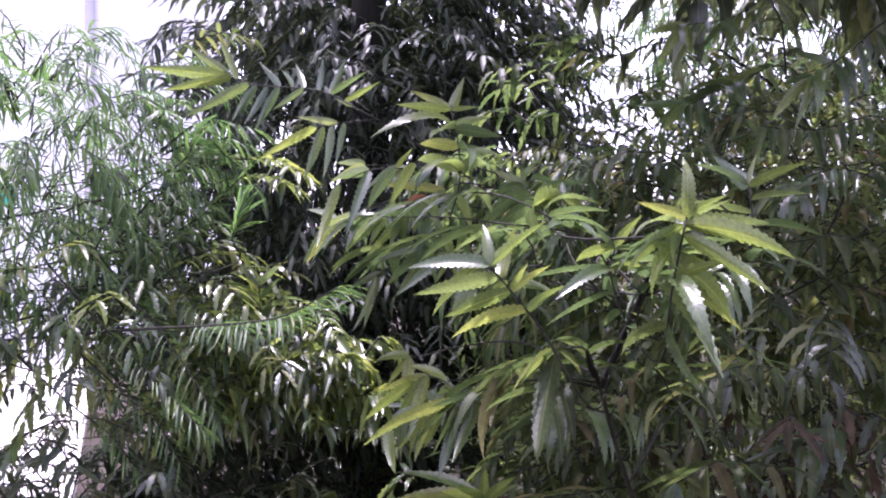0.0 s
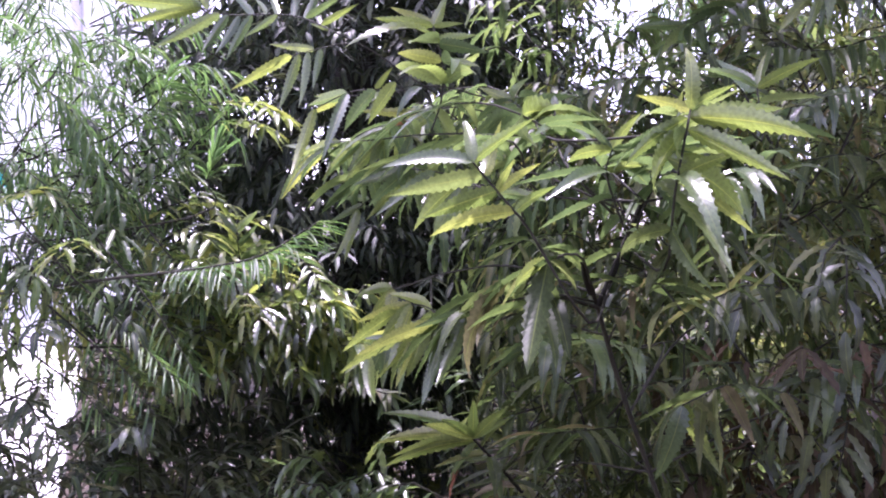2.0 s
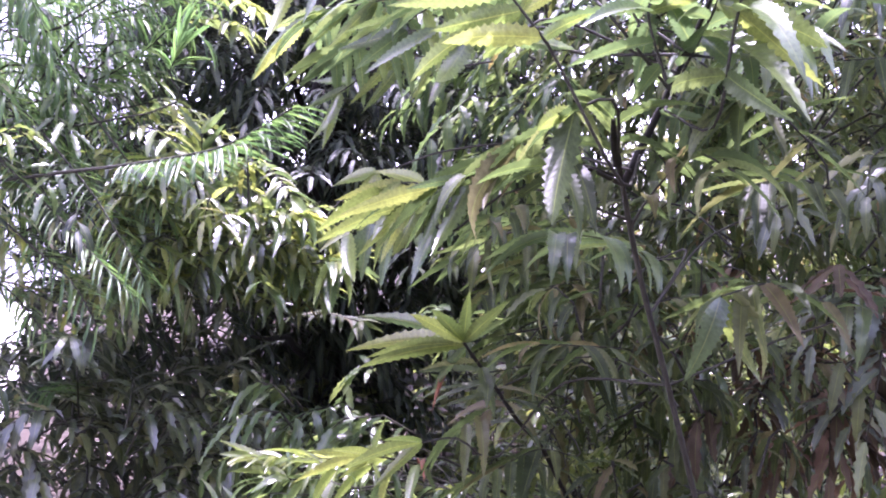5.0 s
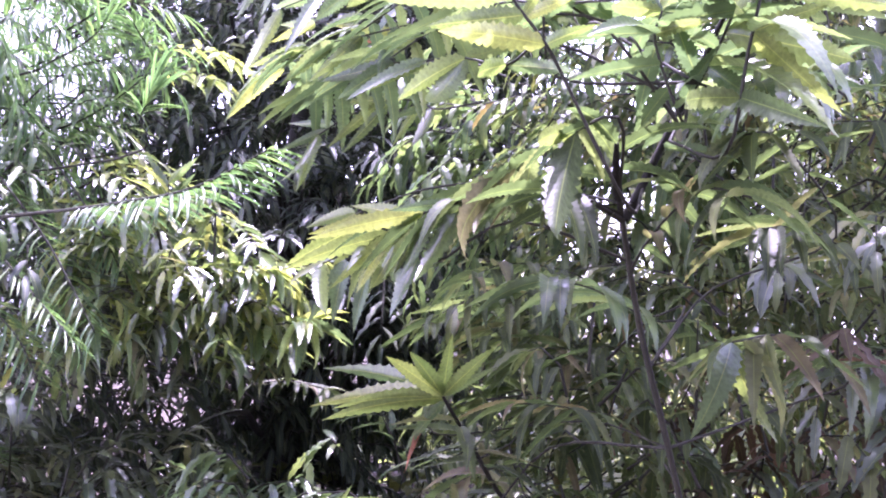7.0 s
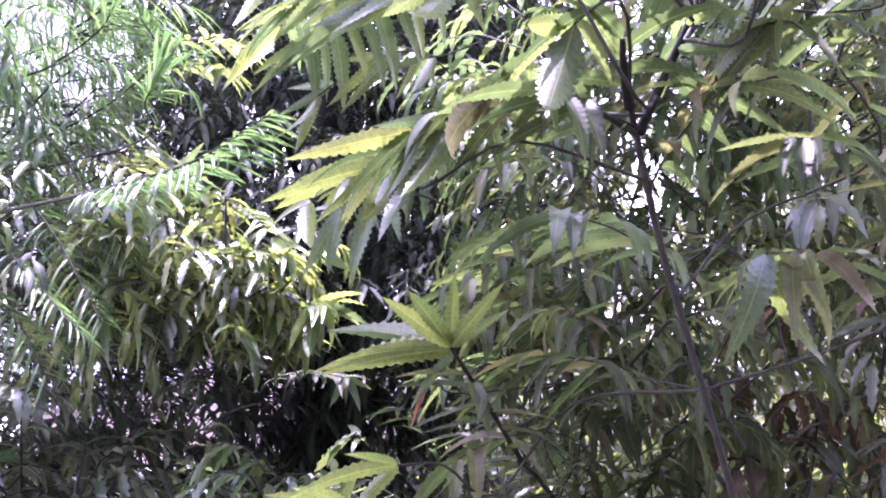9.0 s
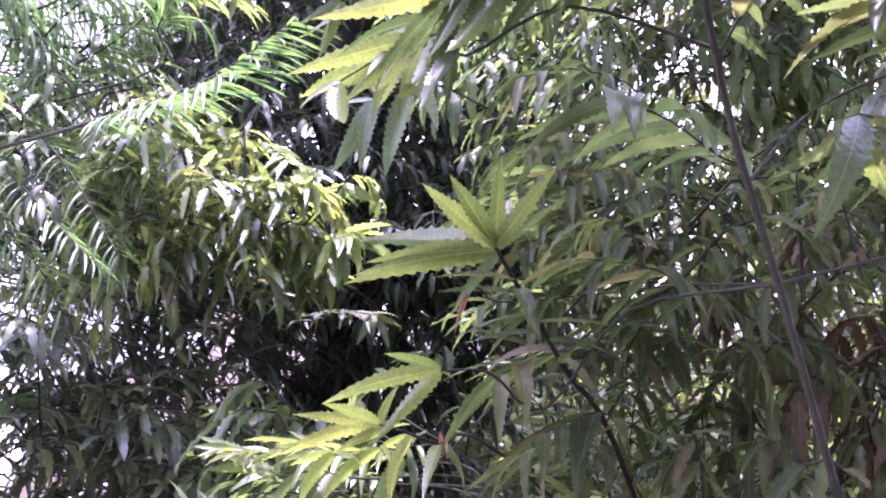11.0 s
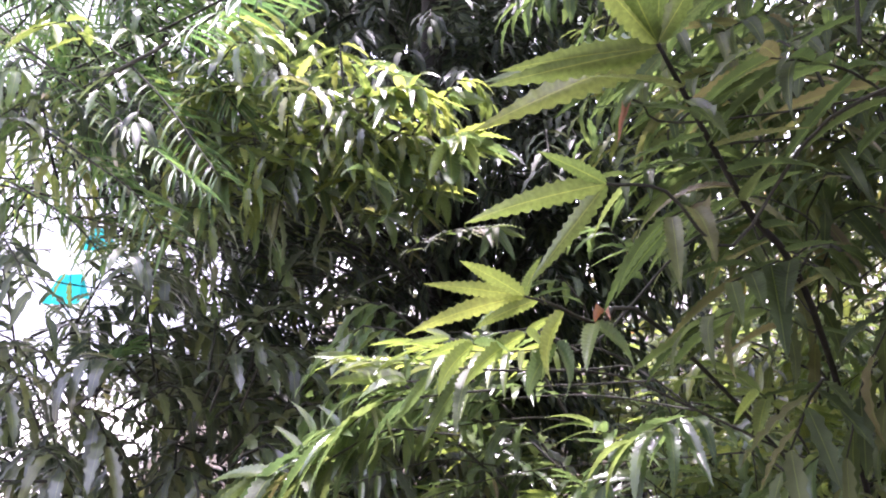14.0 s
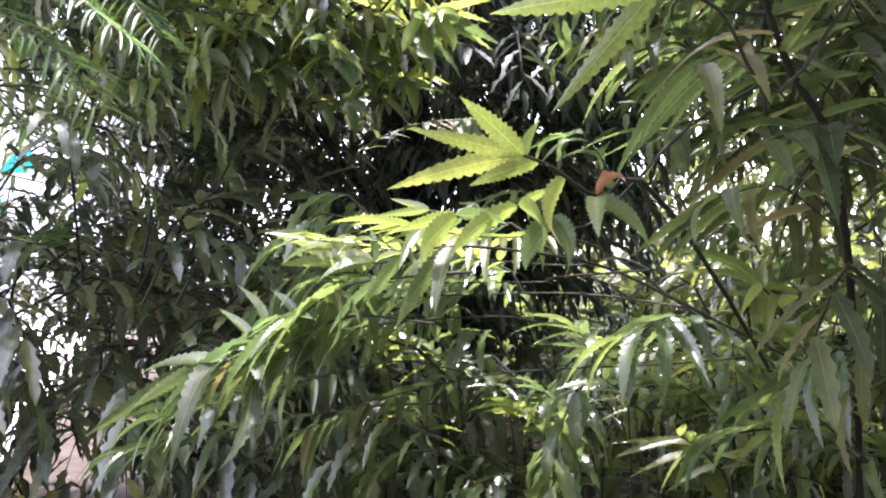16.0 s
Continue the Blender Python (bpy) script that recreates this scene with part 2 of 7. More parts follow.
def blade(seg=12, across=4, width=0.19, bend=0.5, waves=7.0, ruffle=0.05, tooth=0.06, fold=0.25, narrow=False, twist=0.0, blunt=False):
    """One leaf of length 1 along +x, its face up, bending down; wavy margins."""
    verts, uvs, faces = [], [], []
    x, z, ang = 0.0, 0.0, 0.12
    for i in range(seg + 1):
        u = i / seg
        if narrow:
            w = math.sin(math.pi * min(1, u * 0.92 + 0.08)) ** 0.55
        elif blunt:
            w = 2.02 * u ** 0.42 * (1 - u) ** 0.62 if 0 < u < 1 else 0.0    # oblong, with a short tip
        else:
            w = 2.2 * u ** 0.42 * (1 - u) ** 0.98 if 0 < u < 1 else 0.0    # widest near the base, with a long tapering tip
        w = max(w, 0.03) * width / 2
        for j in range(across + 1):
            v = 2 * j / across - 1
            e = abs(v)
            ph = waves * 2 * math.pi * u + (0.9 if v > 0 else 0.0)
            y = v * w * (1 + tooth * e * math.sin(ph + 1.1))
            h = fold * e * w * 2 + ruffle * e * e * math.sin(ph) * min(1, 4 * u * (1.15 - u)) * width / 0.19
            t = twist * u
            yy, hh = y * math.cos(t) - h * math.sin(t), y * math.sin(t) + h * math.cos(t)
            verts.append((x + hh * math.sin(-ang) * -1, yy, z + hh * math.cos(ang)))
            uvs.append((u, (v + 1) / 2))
        a2 = 0.12 - bend * 1.5 * u
        x += math.cos(a2) / seg
        z += math.sin(a2) / seg
        ang = a2
    row = across + 1
    for i in range(seg):
        for j in range(across):
            o = i * row + j
            faces.append((o, o + row, o + row + 1, o + 1))
    return np.array(verts), np.array(uvs), faces


class Foliage:
    """Collects many leaves and twigs and makes them one mesh each."""

    def __init__(self, templates):
        self.templates = templates
        self.items = [[] for _ in templates]
        self.wood_v, self.wood_f = [], []

    def leaf(self, place, along, up, size, kind):
        x = along / (np.linalg.norm(along) + 1e-9)
        y = np.cross(up, x)
        y /= np.linalg.norm(y) + 1e-9
        z = np.cross(x, y)
        self.items[kind].append((place, np.stack([x, y, z]) * size))

    def wood(self, pts, radii, sides=4):
        v, f = tube(pts, radii, sides)
        o = len(self.wood_v)
        self.wood_v += v
        self.wood_f += [tuple(i + o for i in q) for q in f]

    def make(self, name, mat, parent, label, wood_name="brushwood", wood_mat=None):
        vs, us, fs, o = [], [], [], 0
        for (tv, tu, tf), items in zip(self.templates, self.items):
            tf = np.array(tf)
            for place, m in items:
                vs.append(tv @ m + place)
                us.append(tu)
                fs.append(tf + o)
                o += len(tv)
        ob = mesh_object(name, np.concatenate(vs), np.concatenate(fs).tolist(), mat, parent, np.concatenate(us), label=label)
        tagged(ob, kind="stuff")
        if self.wood_v:
            tagged(mesh_object(wood_name, self.wood_v, self.wood_f, wood_mat or TWIG, parent), kind="stuff")
        return ob


UP = np.array((0.0, 0.0, 1.0))


def unit(v):
    v = np.array(v, float)
    return v / (np.linalg.norm(v) + 1e-9)


def twig_leaves(fol, pts, n, size, droop, rng, kinds, spread=0.9):
    """Leaves in two rows along a twig, hanging by droop."""
    pts = [np.array(p) for p in pts]
    hang, kind = droop * rng.uniform(0.4, 1.3), rng.choice(kinds)
    for k in range(n):
        v = k / max(1, n - 1)
        s = (0.12 + 0.88 * v) * (len(pts) - 1)
        i = min(int(s), len(pts) - 2)
        p = pts[i] + (pts[i + 1] - pts[i]) * (s - i)
        d = unit(pts[i + 1] - pts[i])
        side = np.cross(d, UP)
        if np.linalg.norm(side) < 0.2:
            side = np.array((math.cos(k * 2.4), math.sin(k * 2.4), 0.0))
        side = unit(side) * (1 if k % 2 else -1)
        along = d * (0.55 + 0.35 * v) + side * spread * rng.uniform(0.7, 1.0) - UP * hang * rng.uniform(0.4, 1.3)
        along = unit(along + np.array([rng.uniform(-0.28, 0.28) for _ in range(3)]))
        if k == n - 1:
            along = unit(d - UP * hang * 0.6)
        up = UP + 0.7 * np.array((along[0], along[1], 0.0)) + np.array([rng.uniform(-0.3, 0.3) for _ in range(3)])
        fol.leaf(p, along, up, size * (0.75 + 0.85 * v * (1.2 - v)) * rng.uniform(0.85, 1.15), kind if rng.random() < 0.7 else rng.choice(kinds))


BROAD = [blade(14, 2, 0.2, b, 4.8, 0.02, 0.24, 0.22, twist=t, blunt=True) for b, t in ((0.25, 0.2), (0.55, -0.3), (0.9, 0.25))]
MASS = [blade(7, 2, 0.19, b, 3.0, 0.025, 0.2, 0.22, twist=t, blunt=True) for b, t in ((0.1, 0.2), (0.35, -0.3), (0.65, 0.25))]
FAR = [blade(5, 2, 0.29, b, 2.0, 0.02, 0.05, 0.2, twist=t) for b, t in ((0.1, 0.2), (0.35, -0.3), (0.65, 0.25))]
SLIM = [blade(5, 2, 0.085, b, 2.0, 0.0, 0.0, 0.3, narrow=True, twist=t) for b, t in ((0.3, 0.3), (0.7, -0.2))]


# ---- the setting ----
def plane_grid(name, half, n, mat, wobble):
    verts, faces = [], []
    for j in range(n + 1):
        for i in range(n + 1):
            x, y = (abs(2 * i / n - 1) ** 3) * half * (1 if 2 * i > n else -1), (abs(2 * j / n - 1) ** 3) * half * (1 if 2 * j > n else -1)
            verts.append((x, y + 4, wobble * noise.noise((x * 0.4, y * 0.4, 0.0)) - wobble))
    for j in range(n):
        for i in range(n):
            o = j * (n + 1) + i
            faces.append((o, o + 1, o + n + 2, o + n + 1))
    return mesh_object(name, verts, faces, mat)


tagged(plane_grid("ground", 1500.0, 60, SOIL, 0.05), "bare brown soil with fallen leaves under the trees", "ground", kind="structure")


def paving():
    """Pale concrete beside the trees: a slab with a raised kerb along its edge."""
    bm = bmesh.new()
    edge = [(-2.3, -6.0), (-1.75, 1.0), (-1.75, 3.8), (-3.9, 9.2), (-5.2, 12.0), (-6.0, 16.0)]
    low = [bm.verts.new((x, y, 0.05)) for x, y in edge]
    far = [bm.verts.new((-40.0, y, 0.05)) for x, y in edge]
    for k in range(len(edge) - 1):
        bm.faces.new((far[k], low[k], low[k + 1], far[k + 1]))
    ret = bmesh.ops.extrude_face_region(bm, geom=bm.faces[:])
    for v in ret["geom"]:
        if isinstance(v, bmesh.types.BMVert):
            v.co.z = -0.15
    me = bpy.data.meshes.new("pavement")
    bm.to_mesh(me)
    bm.free()
    me.materials.append(PAVING)
    return tagged(new("pavement", me), "sunlit pale concrete paving beside the trees", "pavement", kind="structure")


paving()

# an added, unseen dark wall closes the place behind the walker and blocks light
bm = bmesh.new()
box(bm, (-7.0, -2.6, -0.2), (9.0, -2.35, 4.6))
tagged(part("wall_south", bm, DARK_WALL, None), "unseen dark wall added to block light from behind", "wall", kind="structure")


def building(x0, x1, y0, depth, height):
    """A white plastered house front: walls, floors, roof slab, balcony slabs, sunshades and a drainpipe."""
    root = tagged(new("apartment_building"), "white plastered apartment building with grey concrete slabs", "building")
    storey = 3.1
    n = int(height / storey)
    box_part("front_wall", (x0, y0, 0), (x1, y0 + 0.25, n * storey), PLASTER, root)
    box_part("side_wall", (x1 - 0.25, y0 + 0.25, 0), (x1, y0 + depth, n * storey), PLASTER, root)
    box_part("side_wall", (x0, y0 + 0.25, 0), (x0 + 0.25, y0 + depth, n * storey), PLASTER, root)
    box_part("back_wall", (x0 + 0.25, y0 + depth - 0.25, 0), (x1 - 0.25, y0 + depth, n * storey), PLASTER, root)
    box_part("roof", (x0 - 0.5, y0 - 0.6, n * storey), (x1 + 0.4, y0 + depth + 0.4, n * storey + 0.22), CONCRETE, root, "grey concrete roof slab", 0.02)
    for s in range(n):
        box_part("floor_slab", (x0 + 0.25, y0 + 0.25, s * storey + 2.95), (x1 - 0.25, y0 + depth - 0.25, s * storey + 3.1), CONCRETE, root)
    box_part("balcony_slab", (-12.6, y0 - 1.2, 4.95), (-9.9, y0, 5.1), CONCRETE, root, "grey concrete balcony slab", 0.01)
    box_part("balcony_wall", (-12.6, y0 - 1.2, 5.1), (-9.9, y0 - 1.08, 5.9), CONCRETE, root, "grey balcony parapet", 0.01)
    box_part("sunshade", (-9.6, y0 - 0.6, 6.6), (-8.4, y0, 6.7), CONCRETE, root, "grey concrete sunshade", 0.01)
    v, f = tube([(x1 - 0.35, y0 - 0.1, 0), (x1 - 0.35, y0 - 0.1, n * storey)], [0.09, 0.09], 12)
    mesh_object("drainpipe", v, f, CONCRETE, root)
    return root


building(-22.0, -6.4, 16.0, 8.0, 12.5)


def awning(x, y, z, w, h, d):
    """A faded teal cloth awning: a sloping sheet with two cheeks and a scalloped edge."""
    bm = bmesh.new()
    n = 8
    top = [bm.verts.new((x - w * 0.3 + w * 0.6 * i / n, y, z + h)) for i in range(n + 1)]
    low = [bm.verts.new((x - w / 2 + w * i / n, y - d, z + 0.02 * math.sin(i * 1.7))) for i in range(n + 1)]
    hem = [bm.verts.new((x - w / 2 + w * i / n, y - d - 0.01, z - 0.07 - 0.03 * (i % 2))) for i in range(n + 1)]
    for i in range(n):
        bm.faces.new((top[i], low[i], low[i + 1], top[i + 1]))
        bm.faces.new((low[i], hem[i], hem[i + 1], low[i + 1]))
    for s in (0, n):
        back = bm.verts.new((low[s].co.x, y, z))
        bm.faces.new((top[s], low[s], back))
    bmesh.ops.solidify(bm, geom=bm.faces[:], thickness=0.006)
    me = bpy.data.meshes.new("awning")
    bm.to_mesh(me)
    bm.free()
    me.materials.append(TEAL)
    return tagged(new("awning", me), "small teal cloth awning on the white facade", "awning", group="awnings on the facade")


awning(-9.05, 15.995, 1.5, 0.75, 0.5, 0.35)
awning(-8.4, 15.995, 2.5, 0.5, 0.35, 0.3)


# ---- trees ----
def tree(name, base, trunk, radii, label):
    """A tree's root at its base, with the trunk as its first part."""
    root = tagged(new(name), label, "tree")
    root.location = base
    v, f = tube(trunk, radii, 12)
    t = mesh_object("trunk", v, f, BARK, root)
    t.matrix_parent_inverse = Matrix.Translation(-Vector(base))
    return root


def under(ob, root):
    ob.matrix_parent_inverse = Matrix.Translation(-root.location)
    return ob


HERO = [[blade(40, 4, w, b, 13.2, 0.006, 0.18, 0.2, twist=t) for w, t in ((0.182, 0.15), (0.205, -0.2), (0.16, 0.3))] for b in (0.15, 0.45, 0.85)]
HERO_LOW = [[blade(24, 2, w, b, 8.2, 0.02, 0.2, 0.2, twist=t) for w, t in ((0.18, 0.15), (0.2, -0.2), (0.16, 0.3))] for b in (0.15, 0.45, 0.85)]
HERO_SLIM = [blade(8, 2, w, b, 2.0, 0.0, 0.0, 0.3, narrow=True, twist=t) for w, b, t in ((0.062, 0.25, 0.2), (0.055, 0.6, -0.2), (0.066, 0.45, 0.3))]
CURLED = blade(20, 4, 0.10, 0.5, 3.0, 0.02, 0.1, 0.9, twist=0.5)
mesh_store = {}
luck = random.Random(7)


def blade_mesh(key, template, mat):
    if (key, mat.name) not in mesh_store:
        v, u, f = template
        ob = mesh_object("leaf", v, f, mat, None, u)
        mesh_store[(key, mat.name)] = ob.data
        bpy.data.objects.remove(ob)
    return mesh_store[(key, mat.name)]


class Twig:
    def __init__(self, ob, pts, root=None):
        self.ob, self.pts, self.root = ob, pts, root

    def at(self, u):
        s = min(max(u, 0), 1) * (len(self.pts) - 1)
        i = min(int(s), len(self.pts) - 2)
        return self.pts[i] + (self.pts[i + 1] - self.pts[i]) * (s - i), unit(self.pts[i + 1] - self.pts[i])


def smooth_path(pts, k=4):
    """A Catmull-Rom curve through the given points."""
    p = [np.array(q, float) for q in pts]
    p = [2 * p[0] - p[1]] + p + [2 * p[-1] - p[-2]]
    out = []
    for i in range(1, len(p) - 2):
        for j in range(k):
            t = j / k
            out.append(0.5 * (2 * p[i] + (p[i + 1] - p[i - 1]) * t + (2 * p[i - 1] - 5 * p[i] + 4 * p[i + 1] - p[i + 2]) * t * t + (3 * p[i] - p[i - 1] - 3 * p[i + 1] + p[i + 2]) * t ** 3))
    out.append(p[-2])
    return out


def twig(root, r0, r1, *pts):
    path = smooth_path(pts)
    n = len(path)
    v, f = tube(path, [r0 + (r1 - r0) * i / (n - 1) for i in range(n)], 6)
    ob = under(mesh_object("branch", v, f, BARK if r0 > 0.005 else TWIG, root), root)
    return Twig(ob, path, root)


picked = {}                                        # single leaves so far, by tree
rest = {}                                          # leaves past these, joined by tree and colour


def spray_leaf(tw, base, tip, template, key, mat, face):
    """A leaf of its own for the first of a tree's sprays; the others are joined."""
    n = picked.get(tw.root.name, 0)
    if n < 150 and luck.random() < 0.35:
        picked[tw.root.name] = n + 1
        return put_leaf(tw.ob, base, tip, template, key, mat, face)
    m = leaf_axes(base, tip, template, face)
    rest.setdefault((tw.root, mat), []).append((template, np.array(base), np.stack(m)))


def join_rest():
    for (root, mat), items in rest.items():
        vs, us, fs, o = [], [], [], 0
        for (tv, tu, tf), place, m in items:
            vs.append(tv @ m + place)
            us.append(tu)
            fs.append(np.array(tf) + o)
            o += len(tv)
        faces = [f for block in fs for f in block.tolist()]
        tagged(under(mesh_object("spray_leaves", np.concatenate(vs), faces, JOINED[mat], root, np.concatenate(us)), root), kind="stuff")


def leaf_axes(base, tip, template, face, natural=0.0):
    """The scaled axes that lay a leaf from base to tip."""
    end = template[0][-1]
    chord = tip - base
    size = np.linalg.norm(chord) / np.linalg.norm(end)
    c = unit(chord)
    y = unit(np.cross(face, c))
    z = np.cross(c, y)
    bow = math.atan2(end[2], end[0])
    x2 = math.cos(-bow) * c + math.sin(-bow) * z
    z2 = np.cross(x2, y)
    wide = min(1.25, max(0.85, natural / np.linalg.norm(chord))) if natural else 1.0
    return x2 * size, y * size * wide, z2 * size


def put_leaf(parent, base, tip, template, key, mat, face, natural=0.0):
    """One leaf from base to tip, its upper side towards face."""
    x2, y, z2 = leaf_axes(base, tip, template, face, natural)
    ob = new("leaf", blade_mesh(key, template, mat))
    ob.parent = parent
    ob.matrix_basis = Matrix([(x2[k], y[k], z2[k], base[k]) for k in range(3)] + [(0, 0, 0, 1)])
    return ob


def grow(tw, u, tip, mat, bend=None):
    """A single leaf from the twig to its tip."""
    p, d = tw.at(u)
    tip = np.array(tip, float)
    k = bend if bend is not None else luck.choice((0, 1, 1, 2))
    w = luck.randrange(3) if bend is None else 2
    if mat is DEAD:
        return put_leaf(tw.ob, p, tip, CURLED, "curled", mat, UP + np.array((0.3, -0.6, 0.0)))
    lit = bend is not None or luck.random() < (0.9 if mat is HERO_YOUNG else 0.7)
    face = np.array((luck.uniform(-0.3, 0.3), luck.uniform(0.8, 1.3) if lit else luck.uniform(-1.1, -0.4), 0.45 if lit else 0.8))
    return put_leaf(tw.ob, p, tip, HERO[k][w], (k, w), mat, face, 0.15 if bend is None else 0.0)


def spray(tw, n, size, droop, mat, u0=0.1, u1=1.0, slim=False):
    """Leaves in two rows along the twig from u0 to u1, like a feather, hanging by droop."""
    arc = sum(np.linalg.norm(tw.at(u0 + (u1 - u0) * (k + 1) / 12)[0] - tw.at(u0 + (u1 - u0) * k / 12)[0]) for k in range(12))
    if not slim:
        n = min(max(n, int(arc / (0.12 * size))), int((1.2 if tw.root is column_tree else 2.0) * n) + 1)
    # some column sprays take the brighter colour to look sunlit
    if tw.root is column_tree and mat is HERO_MID and luck.random() < 0.2:
        mat = HERO_YOUNG
    lean, hang, bow = luck.uniform(-0.35, 0.35), luck.uniform(0.75, 1.25) * droop, luck.choice((0, 1, 1, 2))
    stray = 0.34 if mat is HERO_SHADE_DARK else 0.24 if tw.root is column_tree else 0.12
    if mat is HERO_SHADE_DARK:
        size *= 0.88
    tip_back = luck.choice((0.9, 0.7, 0.5, -0.3))    # most sprays show their undersides, with the sun behind them
    for i in range(n):
        v = i / max(1, n - 1)
        p, d = tw.at(u0 + (u1 - u0) * v)
        side = np.cross(d, UP)
        side = unit(side) if np.linalg.norm(side) > 0.15 else np.array((1.0, 0.0, 0.0))
        w = unit(np.cross(side, d))
        sgn = 1 if i % 2 else -1
        row = math.cos(lean) * side + math.sin(lean) * w
        open_angle = (1.15 - 0.55 * v) + luck.uniform(-0.14, 0.14)
        if slim:
            row = row * sgn + w * luck.uniform(-0.45, 0.3)
            along = d * math.cos(open_angle) + row * math.sin(open_angle) - UP * hang * luck.uniform(0.7, 1.3)
        else:
            row = row * sgn + w * luck.uniform(-0.3, 0.15)
            along = d * math.cos(open_angle) + row * math.sin(open_angle) - UP * hang * luck.uniform(0.75 - stray, 1.3)
            along = along + np.array([luck.uniform(-stray, stray) for _ in range(3)])
        along = unit(along)
        s = size * (0.72 + 0.9 * v * (1.25 - v)) * luck.uniform(0.85, 1.12)
        face = UP + 0.6 * np.array((along[0], along[1], 0.0)) + np.array((luck.uniform(-0.3, 0.3), tip_back + luck.uniform(-0.35, 0.35), 0.0))
        if slim:
            k = luck.randrange(3)
            spray_leaf(tw, p, p + along * s, HERO_SLIM[k], ("slim", k), mat, face)
        else:
            k, w3 = (bow if luck.random() < 0.7 else luck.randrange(3)), luck.randrange(3)
            far = p[1] > 2.3
            spray_leaf(tw, p, p + along * s, (HERO_LOW if far else HERO)[k][w3], (far, k, w3), mat, face)


def crown(root, centre, radii, n, per, size, droop, seed, templates, mat, name, label, length=0.45, keep=None, outward=0.8, hollow=0.35):
    """Many leafy twigs in an ellipsoid round centre; keep(p) can refuse a place."""
    rng = random.Random(seed)
    fol = Foliage(templates)
    kinds = list(range(len(templates)))
    made = tries = 0
    while made < n and tries < n * 30:
        tries += 1
        q = np.array([rng.uniform(-1, 1) for _ in range(3)])
        r = np.linalg.norm(q)
        if r > 1 or r < hollow:
            continue
        p = np.array(centre) + q * np.array(radii)
        away = unit((q[0] * radii[0], q[1] * radii[1], 0.15 * q[2]))
        d = unit(away * outward + np.array([rng.uniform(-0.6, 0.6) for _ in range(3)]) - UP * 0.25)
        end = p + d * length * rng.uniform(0.6, 1.2)
        if keep and not (keep(p) and keep(end)):
            continue
        pts = bent(p, end, 4, 0.06, 0.01, rng)
        fol.wood(pts, [0.0035, 0.003, 0.002, 0.001], 3)
        twig_leaves(fol, pts, per, size, droop, rng, kinds)
        made += 1
    ob = under(fol.make(name, mat, root, label), root)
    for o in root.children:
        if o.name.startswith("brushwood"):
            under(o, root)
    return ob


def clear(p):
    """Keeps the walker's way and the space before it free."""
    return p[2] > 0.06 and (p[1] > 2.2 or p[0] > 0.55)


def pierced(p):
    """Like clear(), with ragged holes low beside the column where the bright paving shines through."""
    a = p[0] / max(0.5, p[1] - 0.7)
    low = (p[2] - 0.95) / max(0.5, p[1] - 0.7)
    hole = -0.46 < a < -0.24 and -0.085 < low < 0.02 and math.sin(a * 62.0 + low * 30.0) + math.sin(a * 25.0 - low * 90.0 + 1.0) > 0.1
    hole = hole or -0.56 < a < -0.35 and -0.38 < low < -0.15 and math.sin(a * 70.0 + p[2] * 20.0) > 0.35
    edge = a < -0.5 and -0.3 < low < 0.16 and math.sin(p[0] * 41.0) + math.sin(p[1] * 37.0 + p[2] * 29.0) < -0.3
    return clear(p) and not hole and not edge


def behind(p):
    """The column's mass, its shade put into the leaf colour, stays behind its sunlit sprays."""
    return pierced(p) and p[1] > 2.75 + 0.42 * max(0.0, p[2] - 1.15) and (p[0] > -1.32 or p[2] < 1.7)


def sunlit(p):
    """Like clear(), with the crown thinned where the sun comes down on the undergrowth."""
    gx, gy = p[0] + 0.076 * p[2], p[1] - 0.356 * p[2]
    gap = 0.3 < gx < 1.7 and 2.35 < gy < 3.7 and math.sin(gx * 6.0 + 1.0) * math.sin(gy * 5.0 + p[2]) > (-0.6 if gx < 1.2 else -0.45)
    return clear(p) and not gap


def overhead(p):
    """Stops the added shading canopy short of the sun on the undergrowth."""
    return clear(p) and p[1] < 2.72


def lifted(p):
    """Like sunlit(), and open below the crown."""
    return sunlit(p) and p[2] > 0.8 + 0.1 * math.sin(p[0] * 5.0)


def open_left(p):
    """Like clear(), and leaves the light open beside the column."""
    return behind(p) and p[0] > -0.28 * p[1] - 0.15 and (p[2] > 1.1 or p[1] > 3.45)


def curtain(p):
    """Behind and beside the stem, off the walker's way."""
    return p[1] > 1.72 and p[0] > 0.34 and p[0] > 0.31 * (p[1] - 0.55) and p[2] > 0.7


def beside(p):
    """Round the lower stem, off the walker's way."""
    return p[1] > 1.6 and p[0] > 0.42


def inner(p):
    """In the shade behind the star of young leaves."""
    return p[1] > 1.72 and p[0] > 0.15 and p[0] > 0.3 * (p[1] - 1.2)


def open_gap(p):
    """Thins the far tree where the sky shines through."""
    return not (0.09 < p[0] / p[1] < 0.27 and p[2] > 1.9 + 0.06 * p[1] and math.sin(p[0] * 7.1 + p[2] * 5.3) > -0.35)


